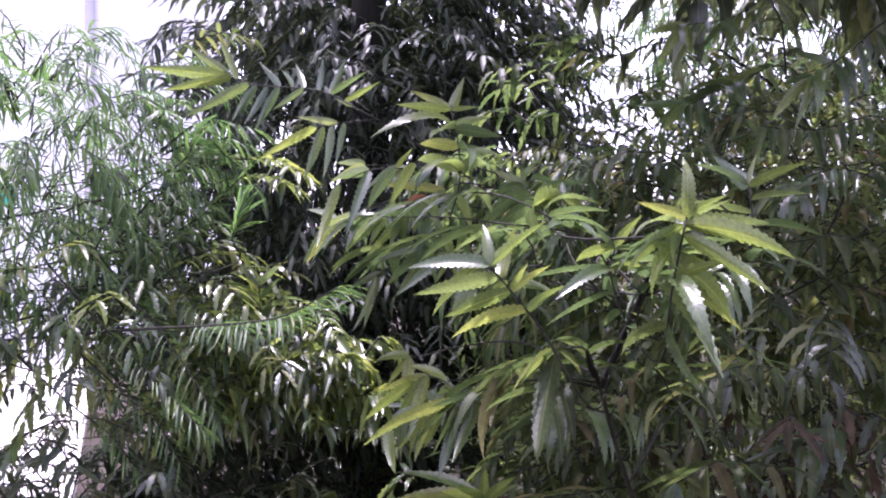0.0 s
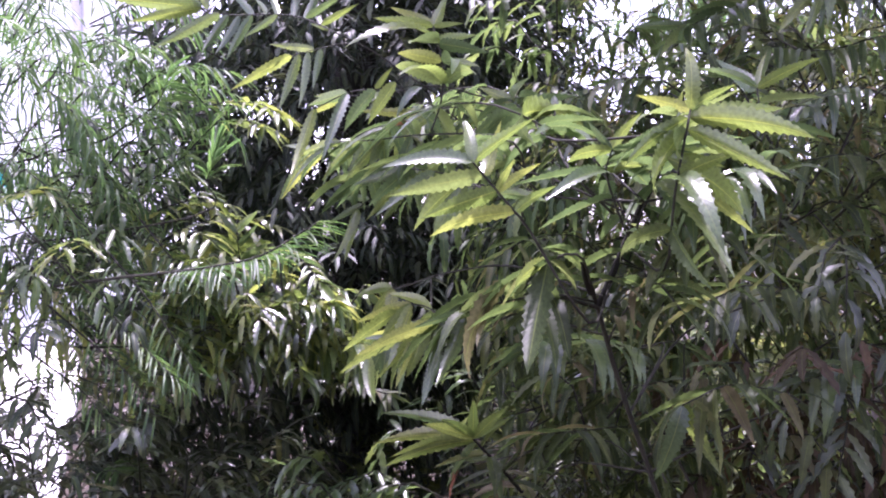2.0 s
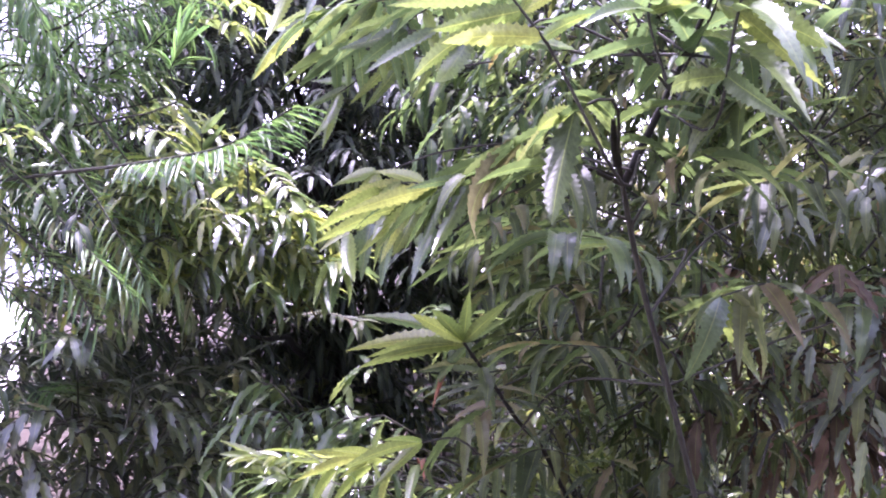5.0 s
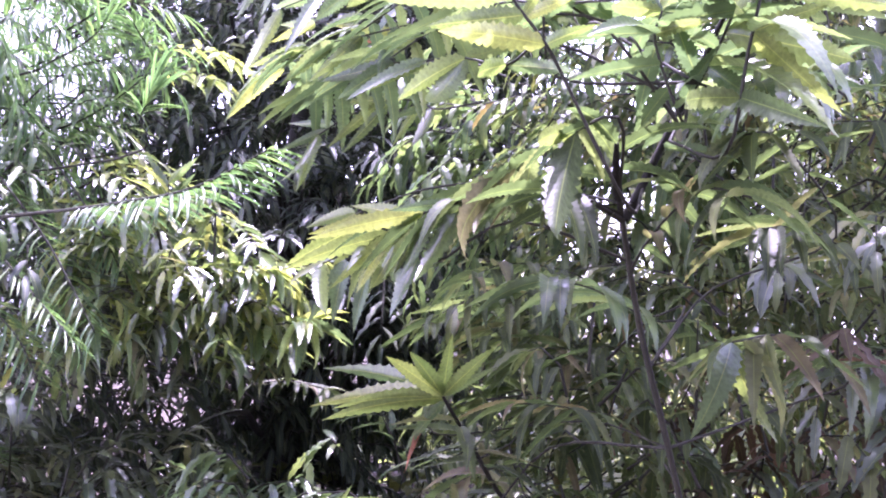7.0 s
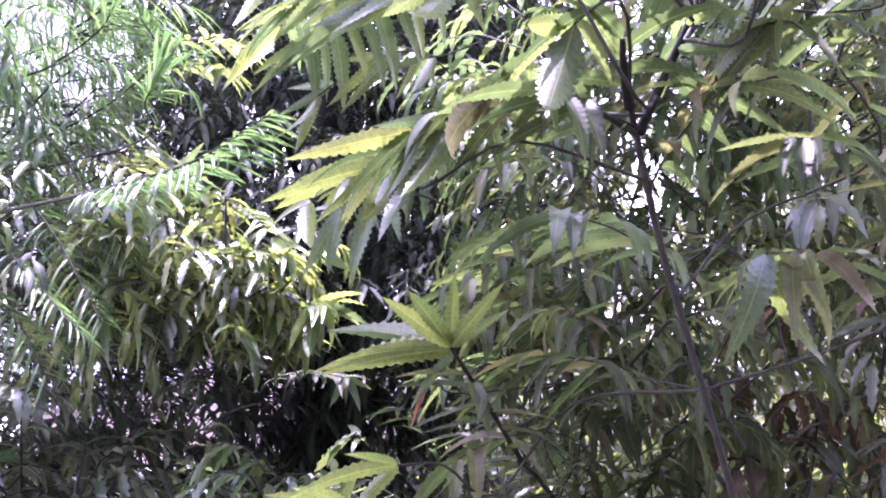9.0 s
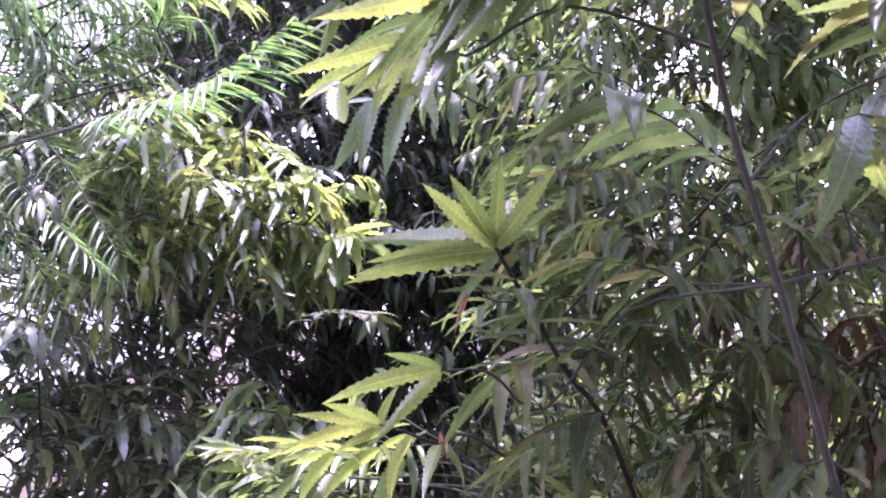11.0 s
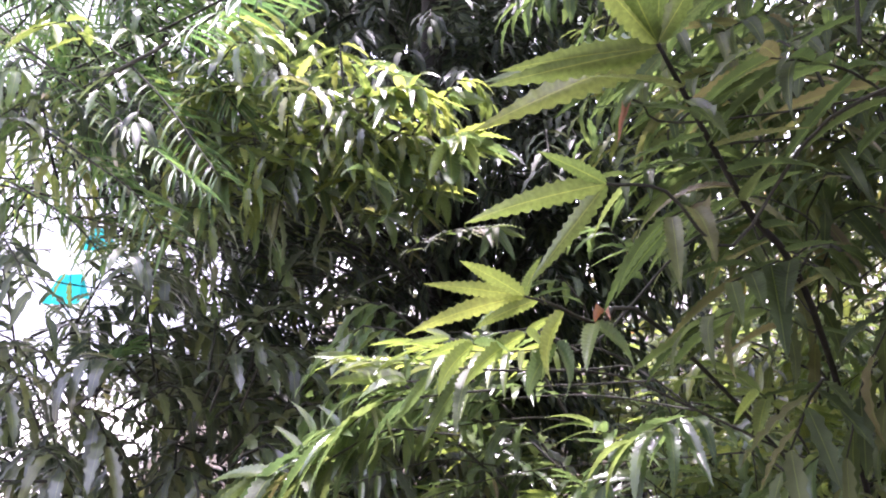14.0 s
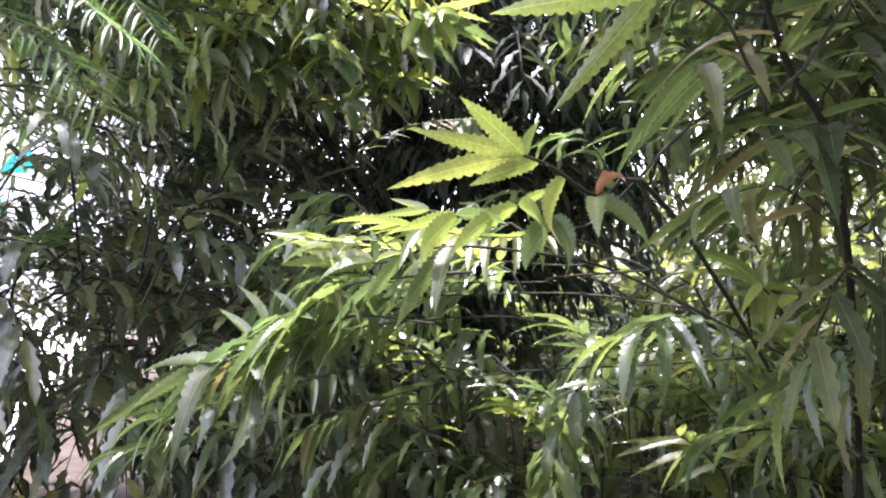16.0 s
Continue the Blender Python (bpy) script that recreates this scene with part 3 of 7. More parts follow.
column_tree = tree("column_tree", (-0.4, 4.2, 0), bent((-0.4, 4.2, -0.1), (-0.35, 4.1, 5.2), 8, 0.0, 0.02), [0.13, 0.12, 0.11, 0.1, 0.085, 0.07, 0.05, 0.02], "narrow tree with dense drooping wavy-edged leaves, coloured dark inside for shade")
mast_tree = tree("mast_tree", (0.74, 1.72, 0), smooth_path([(0.75, 1.73, -0.1), (0.64, 1.67, 0.3), (0.53, 1.615, 0.62), (0.45, 1.585, 0.85)]), [0.0078 - 0.00025 * i for i in range(13)], "young mast tree with long glossy wavy-edged leaves")
narrow_leaved_tree = tree("narrow_leaved_tree", (-2.15, 3.5, 0), bent((-2.15, 3.5, -0.1), (-2.0, 3.4, 3.0), 8, 0.0, 0.03), [0.08, 0.075, 0.07, 0.06, 0.05, 0.04, 0.03, 0.012], "tree with tufts of long narrow green leaves")
hanging_tree = tree("hanging_tree", (3.0, 4.6, 0), bent((3.0, 4.6, -0.1), (2.6, 4.5, 4.8), 8, 0.0, 0.04), [0.13, 0.12, 0.11, 0.1, 0.08, 0.06, 0.04, 0.015], "tree with thin hanging green leaves")


def limbs(root, r, *ends):
    """Bare limbs from a trunk into its crown."""
    base = root.location
    for x, y, z in ends:
        p0 = (base[0] + 0.02, base[1] - 0.03, z * 0.55)
        path = bent(p0, (x, y, z), 7, 0.08, 0.02, luck)
        v, f = tube(path, [r * (1 - 0.12 * i) for i in range(7)], 7)
        under(mesh_object("limb", v, f, BARK, root), root)


limbs(narrow_leaved_tree, 0.012, (-1.85, 3.25, 2.3), (-1.55, 3.1, 1.2), (-1.95, 3.0, 2.6), (-1.35, 3.2, 1.45), (-1.5, 3.4, 0.9))
limbs(column_tree, 0.02, (-0.9, 3.3, 1.5), (-0.3, 3.2, 1.6), (0.1, 3.5, 1.3), (-0.7, 3.6, 2.4), (0.2, 3.8, 2.6), (-0.5, 3.0, 0.9))
limbs(hanging_tree, 0.025, (2.0, 4.1, 2.9), (1.4, 4.2, 2.6), (2.4, 3.9, 3.3), (1.8, 4.5, 3.2))

# ---- the shoots nearest the walk ----
# the limb that reaches out over the walker, and its fork
b = twig(mast_tree, 0.0046, 0.004, (0.451, 1.586, 0.845), (0.38, 1.556, 1.059), (0.324, 1.533, 1.219), (0.28, 1.493, 1.356), (0.269, 1.475, 1.382))
b = twig(mast_tree, 0.0065, 0.003, (0.283, 1.489, 1.353), (0.322, 1.488, 1.444), (0.362, 1.489, 1.538), (0.383, 1.431, 1.625))
spray(b, 11, 0.14, 0.6, HERO_MID, 0.3, 1)
b = twig(mast_tree, 0.007, 0.003, (0.268, 1.472, 1.378), (0.251, 1.429, 1.405), (0.241, 1.397, 1.429))
spray(b, 6, 0.14, 0.55, HERO_SHADE_DARK, 0.1, 1)
b = twig(mast_tree, 0.004, 0.0015, (0.279, 1.489, 1.352), (0.207, 1.44, 1.372), (0.151, 1.367, 1.363))
spray(b, 7, 0.14, 0.55, HERO_SHADE_DARK, 0.1, 1)
b = twig(mast_tree, 0.0022, 0.0015, (0.325, 1.533, 1.22), (0.303, 1.508, 1.297), (0.361, 1.457, 1.391), (0.364, 1.302, 1.362))
spray(b, 10, 0.14, 0.55, HERO_SHADE_DARK, 0.4, 1)
# long sprig with a leafy tip
b = twig(mast_tree, 0.0018, 0.0014, (0.023, 2.060, 1.799), (-0.049, 2.060, 1.847), (-0.122, 2.060, 1.900), (-0.206, 2.066, 1.944), (-0.289, 2.132, 1.996), (-0.365, 2.189, 2.022), (-0.512, 2.293, 2.051), (-0.592, 2.330, 2.080))
grow(b, 1, (-0.846, 2.330, 2.111), HERO_YOUNG, 0)
grow(b, 0.964, (-0.637, 2.360, 2.205), HERO_YOUNG, 0)
grow(b, 1, (-0.732, 2.380, 2.178), HERO_YOUNG, 0)
grow(b, 1, (-0.774, 2.290, 2.036), HERO_YOUNG, 0)
grow(b, 0.893, (-0.698, 2.251, 1.958), HERO_MID, 0)
grow(b, 0.857, (-0.560, 2.208, 1.937), HERO_MID, 0)
grow(b, 0.821, (-0.527, 2.209, 1.931), HERO_MID, 0)
grow(b, 0.786, (-0.488, 2.165, 1.909), HERO_MID, 0)
grow(b, 0.714, (-0.440, 2.148, 1.958), HERO_MID, 0)
grow(b, 0.786, (-0.510, 2.310, 2.119), HERO_MID, 0)
grow(b, 0.75, (-0.445, 2.296, 2.094), HERO_MID, 0)
grow(b, 0.714, (-0.399, 2.253, 2.104), HERO_MID, 0)
grow(b, 0.643, (-0.318, 2.216, 2.113), HERO_MID, 0)
grow(b, 0.571, (-0.253, 2.192, 2.106), HERO_MID, 0)
grow(b, 0.571, (-0.194, 2.162, 2.062), HERO_MID, 0)
grow(b, 0.5, (-0.156, 2.099, 2.022), HERO_YOUNG, 0)
grow(b, 0.464, (-0.278, 2.129, 1.984), HERO_YOUNG, 0)
b = twig(mast_tree, 0.0016, 0.0012, (-0.158, 2.060, 1.919), (-0.206, 2.066, 1.918), (-0.248, 2.099, 1.918), (-0.328, 2.160, 1.915))
grow(b, 1, (-0.477, 2.160, 1.834), HERO_YOUNG, 0)
grow(b, 0.917, (-0.351, 2.096, 1.771), HERO_YOUNG, 0)
grow(b, 0.833, (-0.298, 2.067, 1.772), HERO_MID, 0)
grow(b, 0.667, (-0.264, 2.059, 1.813), HERO_MID, 0)
grow(b, 0.75, (-0.382, 2.158, 1.943), HERO_YOUNG, 0)
# upright leafy shoot
b = twig(mast_tree, 0.0018, 0.0015, (0.013, 1.608, 1.659), (0.032, 1.672, 1.726), (0.034, 1.773, 1.815), (0.018, 1.913, 1.919))
grow(b, 1, (0.051, 1.976, 2.01), HERO_YOUNG)
grow(b, 1, (-0.078, 1.942, 1.97), HERO_YOUNG)
grow(b, 1, (-0.104, 1.834, 1.918), HERO_YOUNG)
grow(b, 1, (0.084, 1.934, 1.929), HERO_MID)
grow(b, 0.833, (-0.148, 1.69, 1.825), HERO_YOUNG)
grow(b, 0.833, (-0.026, 1.616, 1.815), HERO_MID)
grow(b, 0.833, (0.114, 1.956, 1.909), HERO_MID)
grow(b, 0.833, (0.135, 1.884, 1.854), HERO_MID)
grow(b, 0.667, (-0.048, 1.679, 1.812), HERO_YOUNG)
grow(b, 0.667, (0.107, 1.73, 1.795), HERO_MID)
grow(b, 0.667, (0.049, 1.561, 1.749), HERO_MID)
grow(b, 0.467, (-0.047, 1.576, 1.767), HERO_MID)
grow(b, 0.467, (0.091, 1.59, 1.752), HERO_MID)
grow(b, 0.467, (-0.039, 1.481, 1.732), HERO_YOUNG)
# sprays under it, hanging towards the gap
b = twig(mast_tree, 0.0018, 0.0012, (0.047, 1.912, 1.816), (-0.034, 1.873, 1.81), (-0.08, 1.877, 1.783), (-0.162, 1.93, 1.785), (-0.244, 1.957, 1.754))
grow(b, 1, (-0.282, 1.855, 1.601), HERO_YOUNG)
grow(b, 1, (-0.272, 1.949, 1.667), HERO_MID)
grow(b, 0.775, (-0.265, 1.993, 1.766), HERO_MID)
grow(b, 0.775, (-0.213, 1.823, 1.626), HERO_MID)
grow(b, 0.588, (-0.164, 1.807, 1.685), HERO_MID)
grow(b, 0.588, (-0.069, 1.888, 1.828), HERO_YOUNG)
grow(b, 0.4, (-0.111, 1.746, 1.69), HERO_YOUNG)
b = twig(mast_tree, 0.0022, 0.0014, (0.343, 1.423, 1.52), (0.272, 1.531, 1.607), (0.125, 1.583, 1.698), (-0.005, 1.726, 1.712), (-0.107, 1.875, 1.688), (-0.238, 2.014, 1.667))
spray(b, 13, 0.14, 0.55, HERO_MID, 0.46, 1)
grow(b, 1, (-0.34, 2.057, 1.562), HERO_YOUNG)
b = twig(mast_tree, 0.0022, 0.0014, (0.343, 1.423, 1.52), (0.192, 1.529, 1.543), (0.147, 1.48, 1.621), (0.051, 1.631, 1.645), (-0.066, 1.813, 1.614), (-0.178, 1.959, 1.601))
spray(b, 13, 0.14, 0.55, HERO_MID, 0.46, 1)
b = twig(mast_tree, 0.0022, 0.0014, (0.37, 1.39, 1.62), (0.213, 1.453, 1.621), (0.195, 1.632, 1.679), (0.177, 1.784, 1.734))
spray(b, 11, 0.14, 0.5, HERO_MID, 0.4, 1)
grow(b, 1, (0.297, 1.711, 1.694), HERO_MID)
grow(b, 1, (0.108, 1.845, 1.776), HERO_YOUNG)
grow(b, 1, (0.216, 1.862, 1.797), HERO_MID)
b = twig(mast_tree, 0.0022, 0.0014, (0.33, 1.44, 1.47), (0.226, 1.413, 1.572), (0.235, 1.604, 1.645), (0.248, 1.731, 1.719))
grow(b, 0.933, (0.286, 1.618, 1.661), HERO_YOUNG)
grow(b, 0.933, (0.175, 1.652, 1.702), HERO_MID)
grow(b, 0.933, (0.18, 1.445, 1.611), HERO_YOUNG)
grow(b, 0.933, (0.251, 1.752, 1.744), HERO_MID)
grow(b, 0.667, (0.179, 1.462, 1.631), HERO_MID)
grow(b, 0.667, (0.27, 1.445, 1.611), HERO_MID)
b = twig(mast_tree, 0.0022, 0.0012, (0.337, 1.432, 1.495), (0.176, 1.477, 1.571), (0.117, 1.49, 1.54), (0.07, 1.567, 1.569), (0.018, 1.662, 1.59), (-0.028, 1.724, 1.601))
grow(b, 1, (-0.147, 1.78, 1.575), HERO_MID)
grow(b, 1, (-0.109, 1.703, 1.53), HERO_MID)
grow(b, 0.8, (-0.092, 1.62, 1.508), HERO_MID)
grow(b, 0.8, (-0.062, 1.689, 1.544), HERO_YOUNG)
grow(b, 0.6, (-0.019, 1.492, 1.48), HERO_YOUNG)
grow(b, 0.6, (0.016, 1.463, 1.477), HERO_MID)
grow(b, 0.6, (0.166, 1.567, 1.601), HERO_MID)
grow(b, 0.4, (0.073, 1.417, 1.5), HERO_YOUNG)
grow(b, 0.4, (0.196, 1.437, 1.523), HERO_MID)
b = twig(mast_tree, 0.0022, 0.0012, (0.33, 1.44, 1.47), (0.261, 1.508, 1.615), (0.105, 1.609, 1.65), (-0.005, 1.726, 1.666), (-0.104, 1.834, 1.67), (-0.187, 1.918, 1.677))
grow(b, 1, (-0.308, 1.926, 1.562), HERO_YOUNG)
grow(b, 1, (-0.304, 1.999, 1.649), HERO_YOUNG)
grow(b, 0.88, (-0.222, 1.885, 1.591), HERO_MID)
grow(b, 0.88, (-0.166, 1.898, 1.637), HERO_MID)
grow(b, 0.76, (-0.167, 1.813, 1.583), HERO_YOUNG)
grow(b, 0.76, (-0.115, 1.802, 1.601), HERO_MID)
grow(b, 0.64, (-0.051, 1.695, 1.567), HERO_MID)
grow(b, 0.64, (0.007, 1.713, 1.619), HERO_YOUNG)
# three fingers of yellow-green blades before the dark gap
b = twig(mast_tree, 0.0018, 0.0012, (0.12, 1.79, 1.57), (0.053, 1.882, 1.575), (0.024, 1.921, 1.595), (-0.03, 1.952, 1.602), (-0.1, 1.98, 1.575), (-0.16, 2.0, 1.535))
grow(b, 1, (-0.184, 1.935, 1.415), HERO_YOUNG, 0)
grow(b, 1, (-0.202, 1.84, 1.415), HERO_YOUNG, 0)
grow(b, 0.95, (-0.235, 2.02, 1.5), HERO_MID, 0)
grow(b, 0.9, (-0.225, 2.06, 1.565), HERO_MID, 0)
grow(b, 0.66, (-0.14, 1.974, 1.507), HERO_YOUNG, 0)
grow(b, 0.6, (-0.112, 1.94, 1.489), HERO_YOUNG, 0)
grow(b, 0.55, (-0.13, 2.0, 1.6), HERO_YOUNG, 0)
grow(b, 0.4, (-0.022, 1.95, 1.514), HERO_YOUNG, 0)
grow(b, 0.24, (0.01, 1.81, 1.487), HERO_YOUNG, 0)
grow(b, 0.3, (-0.04, 1.9, 1.55), HERO_MID, 0)
b = twig(mast_tree, 0.0018, 0.0012, (0.163, 1.958, 1.736), (0.047, 1.985, 1.757), (-0.022, 2.013, 1.728), (-0.144, 2.082, 1.716), (-0.275, 2.151, 1.675))
grow(b, 1, (-0.351, 2.082, 1.561), HERO_MID)
grow(b, 1, (-0.369, 2.258, 1.708), HERO_MID)
grow(b, 0.85, (-0.239, 2.009, 1.583), HERO_MID)
grow(b, 0.7, (-0.176, 1.96, 1.602), HERO_YOUNG)
grow(b, 0.55, (-0.122, 1.914, 1.626), HERO_YOUNG)
grow(b, 0.55, (-0.113, 1.933, 1.679), DEAD)
grow(b, 0.4, (-0.065, 1.852, 1.629), HERO_YOUNG)
grow(b, 0.4, (-0.166, 2.026, 1.759), HERO_YOUNG)
b = twig(mast_tree, 0.0018, 0.0012, (0.133, 2.01, 1.781), (0.024, 2.033, 1.813), (-0.072, 2.082, 1.81), (-0.206, 2.21, 1.822))
grow(b, 1, (-0.3, 2.24, 1.78), HERO_YOUNG)
grow(b, 1, (-0.294, 2.287, 1.837), HERO_MID)
grow(b, 0.733, (-0.194, 2.08, 1.745), HERO_YOUNG)
grow(b, 0.733, (-0.143, 2.048, 1.738), HERO_YOUNG)
grow(b, 0.467, (-0.07, 2.005, 1.734), HERO_MID)
# broad near blades on a bare twig
b = twig(mast_tree, 0.0022, 0.0015, (0.297, 1.467, 1.39), (0.238, 1.326, 1.344), (0.152, 1.307, 1.478), (0.127, 1.293, 1.508), (0.098, 1.298, 1.544), (0.072, 1.283, 1.574))
grow(b, 1, (-0.056, 1.306, 1.57), HERO_MID)
grow(b, 1, (0.064, 1.338, 1.639), HERO_MID)
grow(b, 1, (0.17, 1.37, 1.646), HERO_YOUNG)
grow(b, 0.88, (-0.047, 1.285, 1.529), HERO_MID)
grow(b, 0.88, (0.116, 1.336, 1.637), HERO_YOUNG)
grow(b, 0.744, (0.001, 1.258, 1.497), HERO_YOUNG)
grow(b, 0.744, (0.171, 1.323, 1.574), HERO_YOUNG)
grow(b, 0.744, (0.131, 1.286, 1.577), HERO_YOUNG)
grow(b, 0.56, (0.012, 1.198, 1.472), HERO_YOUNG)
grow(b, 0.56, (0.194, 1.322, 1.542), HERO_YOUNG)
b = twig(mast_tree, 0.0022, 0.0015, (0.337, 1.432, 1.495), (0.313, 1.384, 1.461), (0.281, 1.398, 1.555), (0.291, 1.41, 1.6))
grow(b, 1, (0.253, 1.409, 1.646), HERO_MID)
grow(b, 1, (0.34, 1.42, 1.658), HERO_YOUNG)
grow(b, 1, (0.214, 1.351, 1.576), HERO_YOUNG)
grow(b, 0.733, (0.176, 1.304, 1.521), HERO_MID)
grow(b, 0.733, (0.331, 1.347, 1.571), HERO_YOUNG)
spray(b, 6, 0.14, 0.7, HERO_MID, 0.4, 1)
b = twig(mast_tree, 0.0022, 0.002, (0.322, 1.447, 1.45), (0.349, 1.48, 1.496), (0.378, 1.427, 1.589), (0.379, 1.369, 1.645))
spray(b, 10, 0.14, 0.6, HERO_MID, 0.4, 1)
grow(b, 1, (0.392, 1.377, 1.685), HERO_YOUNG)
grow(b, 1, (0.449, 1.332, 1.631), HERO_MID)
grow(b, 0.667, (0.441, 1.343, 1.566), HERO_YOUNG)
grow(b, 0.667, (0.422, 1.213, 1.49), HERO_YOUNG)
grow(b, 0.533, (0.408, 1.214, 1.413), HERO_MID)
grow(b, 0.533, (0.368, 1.343, 1.49), HERO_MID)
# tuft with pale hanging blades
b = twig(mast_tree, 0.0022, 0.0018, (0.322, 1.447, 1.45), (0.353, 1.349, 1.418), (0.363, 1.324, 1.529), (0.394, 1.348, 1.651))
grow(b, 1, (0.405, 1.408, 1.754), HERO_YOUNG)
grow(b, 1, (0.32, 1.37, 1.677), HERO_YOUNG)
grow(b, 1, (0.464, 1.353, 1.688), HERO_YOUNG)
grow(b, 0.967, (0.499, 1.273, 1.64), HERO_MID)
grow(b, 0.967, (0.492, 1.164, 1.587), HERO_YOUNG)
grow(b, 0.967, (0.282, 1.277, 1.566), HERO_YOUNG)
grow(b, 0.92, (0.472, 1.187, 1.536), HERO_YOUNG)
grow(b, 0.92, (0.302, 1.199, 1.52), HERO_YOUNG)
grow(b, 0.92, (0.35, 1.24, 1.569), HERO_MID)
grow(b, 0.733, (0.443, 1.29, 1.582), HERO_YOUNG)
grow(b, 0.733, (0.383, 1.173, 1.442), HERO_MID)
grow(b, 0.733, (0.477, 1.325, 1.468), HERO_YOUNG)
grow(b, 0.533, (0.356, 1.138, 1.4), HERO_SHADE_DARK)
grow(b, 0.533, (0.264, 1.231, 1.434), HERO_SHADE_DARK)
b = twig(mast_tree, 0.0022, 0.0012, (0.377, 1.37, 1.663), (0.493, 1.491, 1.681), (0.563, 1.519, 1.622), (0.573, 1.561, 1.717))
grow(b, 1, (0.658, 1.501, 1.756), HERO_YOUNG)
grow(b, 1, (0.535, 1.658, 1.787), HERO_MID)
grow(b, 1, (0.6, 1.591, 1.784), HERO_YOUNG)
spray(b, 5, 0.14, 0.6, HERO_MID, 0.7, 1)
# long low sprig whose blades hang like a fringe
b = twig(mast_tree, 0.0022, 0.0012, (0.27, 1.475, 1.38), (0.222, 1.33, 1.443), (0.159, 1.413, 1.417), (0.086, 1.482, 1.375), (-0.004, 1.516, 1.321), (-0.099, 1.551, 1.27))
grow(b, 1, (-0.143, 1.549, 1.237), HERO_YOUNG)
grow(b, 1, (-0.084, 1.468, 1.203), HERO_MID)
grow(b, 0.88, (-0.065, 1.488, 1.258), HERO_MID)
grow(b, 0.88, (-0.101, 1.583, 1.277), HERO_MID)
grow(b, 0.76, (-0.019, 1.451, 1.276), HERO_YOUNG)
grow(b, 0.76, (-0.015, 1.57, 1.324), HERO_YOUNG)
grow(b, 0.6, (0.015, 1.374, 1.247), HERO_MID)
grow(b, 0.6, (0.066, 1.421, 1.333), HERO_YOUNG)
grow(b, 0.48, (0.114, 1.386, 1.385), HERO_MID)
grow(b, 0.48, (0.066, 1.289, 1.269), HERO_SHADE_DARK)
grow(b, 0.32, (0.128, 1.292, 1.398), HERO_YOUNG)
grow(b, 0.32, (0.135, 1.203, 1.291), HERO_SHADE_DARK)
spray(b, 10, 0.14, 0.65, HERO_SHADE_DARK, 0.28, 0.84)
b = twig(mast_tree, 0.0022, 0.0012, (0.288, 1.473, 1.37), (0.159, 1.642, 1.415), (0.039, 1.688, 1.403), (-0.034, 1.747, 1.379), (-0.07, 1.789, 1.368))
grow(b, 1, (-0.155, 1.877, 1.347), HERO_MID)
grow(b, 1, (-0.121, 1.775, 1.305), HERO_YOUNG)
grow(b, 1, (-0.067, 1.707, 1.301), HERO_YOUNG)
# three long blades that reach out over the gap
b = twig(mast_tree, 0.0022, 0.0012, (0.28, 1.49, 1.36), (0.2, 1.46, 1.375), (0.1, 1.45, 1.36), (0.024, 1.45, 1.335), (-0.012, 1.525, 1.312))
grow(b, 0.75, (-0.11, 1.412, 1.288), HERO_YOUNG, 1)
grow(b, 1, (-0.142, 1.47, 1.252), HERO_YOUNG, 1)
grow(b, 1, (-0.05, 1.447, 1.231), HERO_YOUNG, 0)
grow(b, 0.95, (-0.085, 1.5, 1.235), HERO_YOUNG, 0)
grow(b, 0.7, (0.0, 1.4, 1.25), HERO_MID, 0)
grow(b, 0.6, (-0.02, 1.42, 1.33), HERO_MID, 0)
spray(b, 9, 0.12, 0.6, HERO_SHADE_DARK, 0.3, 0.8)
# fan of yellow-green blades low in front
b = twig(mast_tree, 0.0022, 0.0012, (0.305, 1.511, 1.3), (0.143, 1.501, 1.341), (0.036, 1.462, 1.273), (0.015, 1.58, 1.336), (-0.024, 1.643, 1.348), (-0.056, 1.657, 1.335))
grow(b, 1, (-0.154, 1.613, 1.267), HERO_YOUNG)
grow(b, 1, (-0.121, 1.673, 1.323), HERO_MID)
grow(b, 0.82, (-0.131, 1.655, 1.316), HERO_YOUNG)
grow(b, 0.82, (-0.055, 1.521, 1.234), HERO_YOUNG)
grow(b, 0.82, (-0.087, 1.59, 1.271), HERO_YOUNG)
grow(b, 0.64, (-0.034, 1.5, 1.241), HERO_YOUNG)
grow(b, 0.64, (-0.075, 1.683, 1.366), HERO_YOUNG)
grow(b, 0.46, (0.01, 1.501, 1.273), HERO_YOUNG)
grow(b, 0.46, (-0.008, 1.42, 1.207), HERO_MID)
# the stem with the bright star of young leaves
b = twig(mast_tree, 0.0055, 0.0022, (0.55, 2.5, 0), (0.46, 2.25, 0.45), (0.271, 1.87, 0.84), (0.19, 1.79, 0.945), (0.138, 1.73, 1.02), (0.1, 1.675, 1.072), (0.08, 1.647, 1.1))
grow(b, 1, (-0.007, 1.53, 1.156), HERO_YOUNG, 0)
grow(b, 1, (0.022, 1.525, 1.165), HERO_YOUNG, 0)
grow(b, 1, (0.079, 1.556, 1.192), HERO_YOUNG, 0)
grow(b, 1, (0.138, 1.543, 1.18), HERO_YOUNG, 0)
grow(b, 1, (0.15, 1.6, 1.15), HERO_MID, 0)
grow(b, 0.98, (-0.085, 1.61, 1.06), HERO_YOUNG, 1)
grow(b, 0.98, (-0.072, 1.618, 1.076), HERO_YOUNG, 1)
grow(b, 0.96, (-0.115, 1.79, 1.058), HERO_YOUNG, 1)
grow(b, 0.96, (-0.1, 1.8, 1.118), HERO_MID, 1)
grow(b, 0.95, (0.03, 1.62, 1.02), HERO_MID, 1)
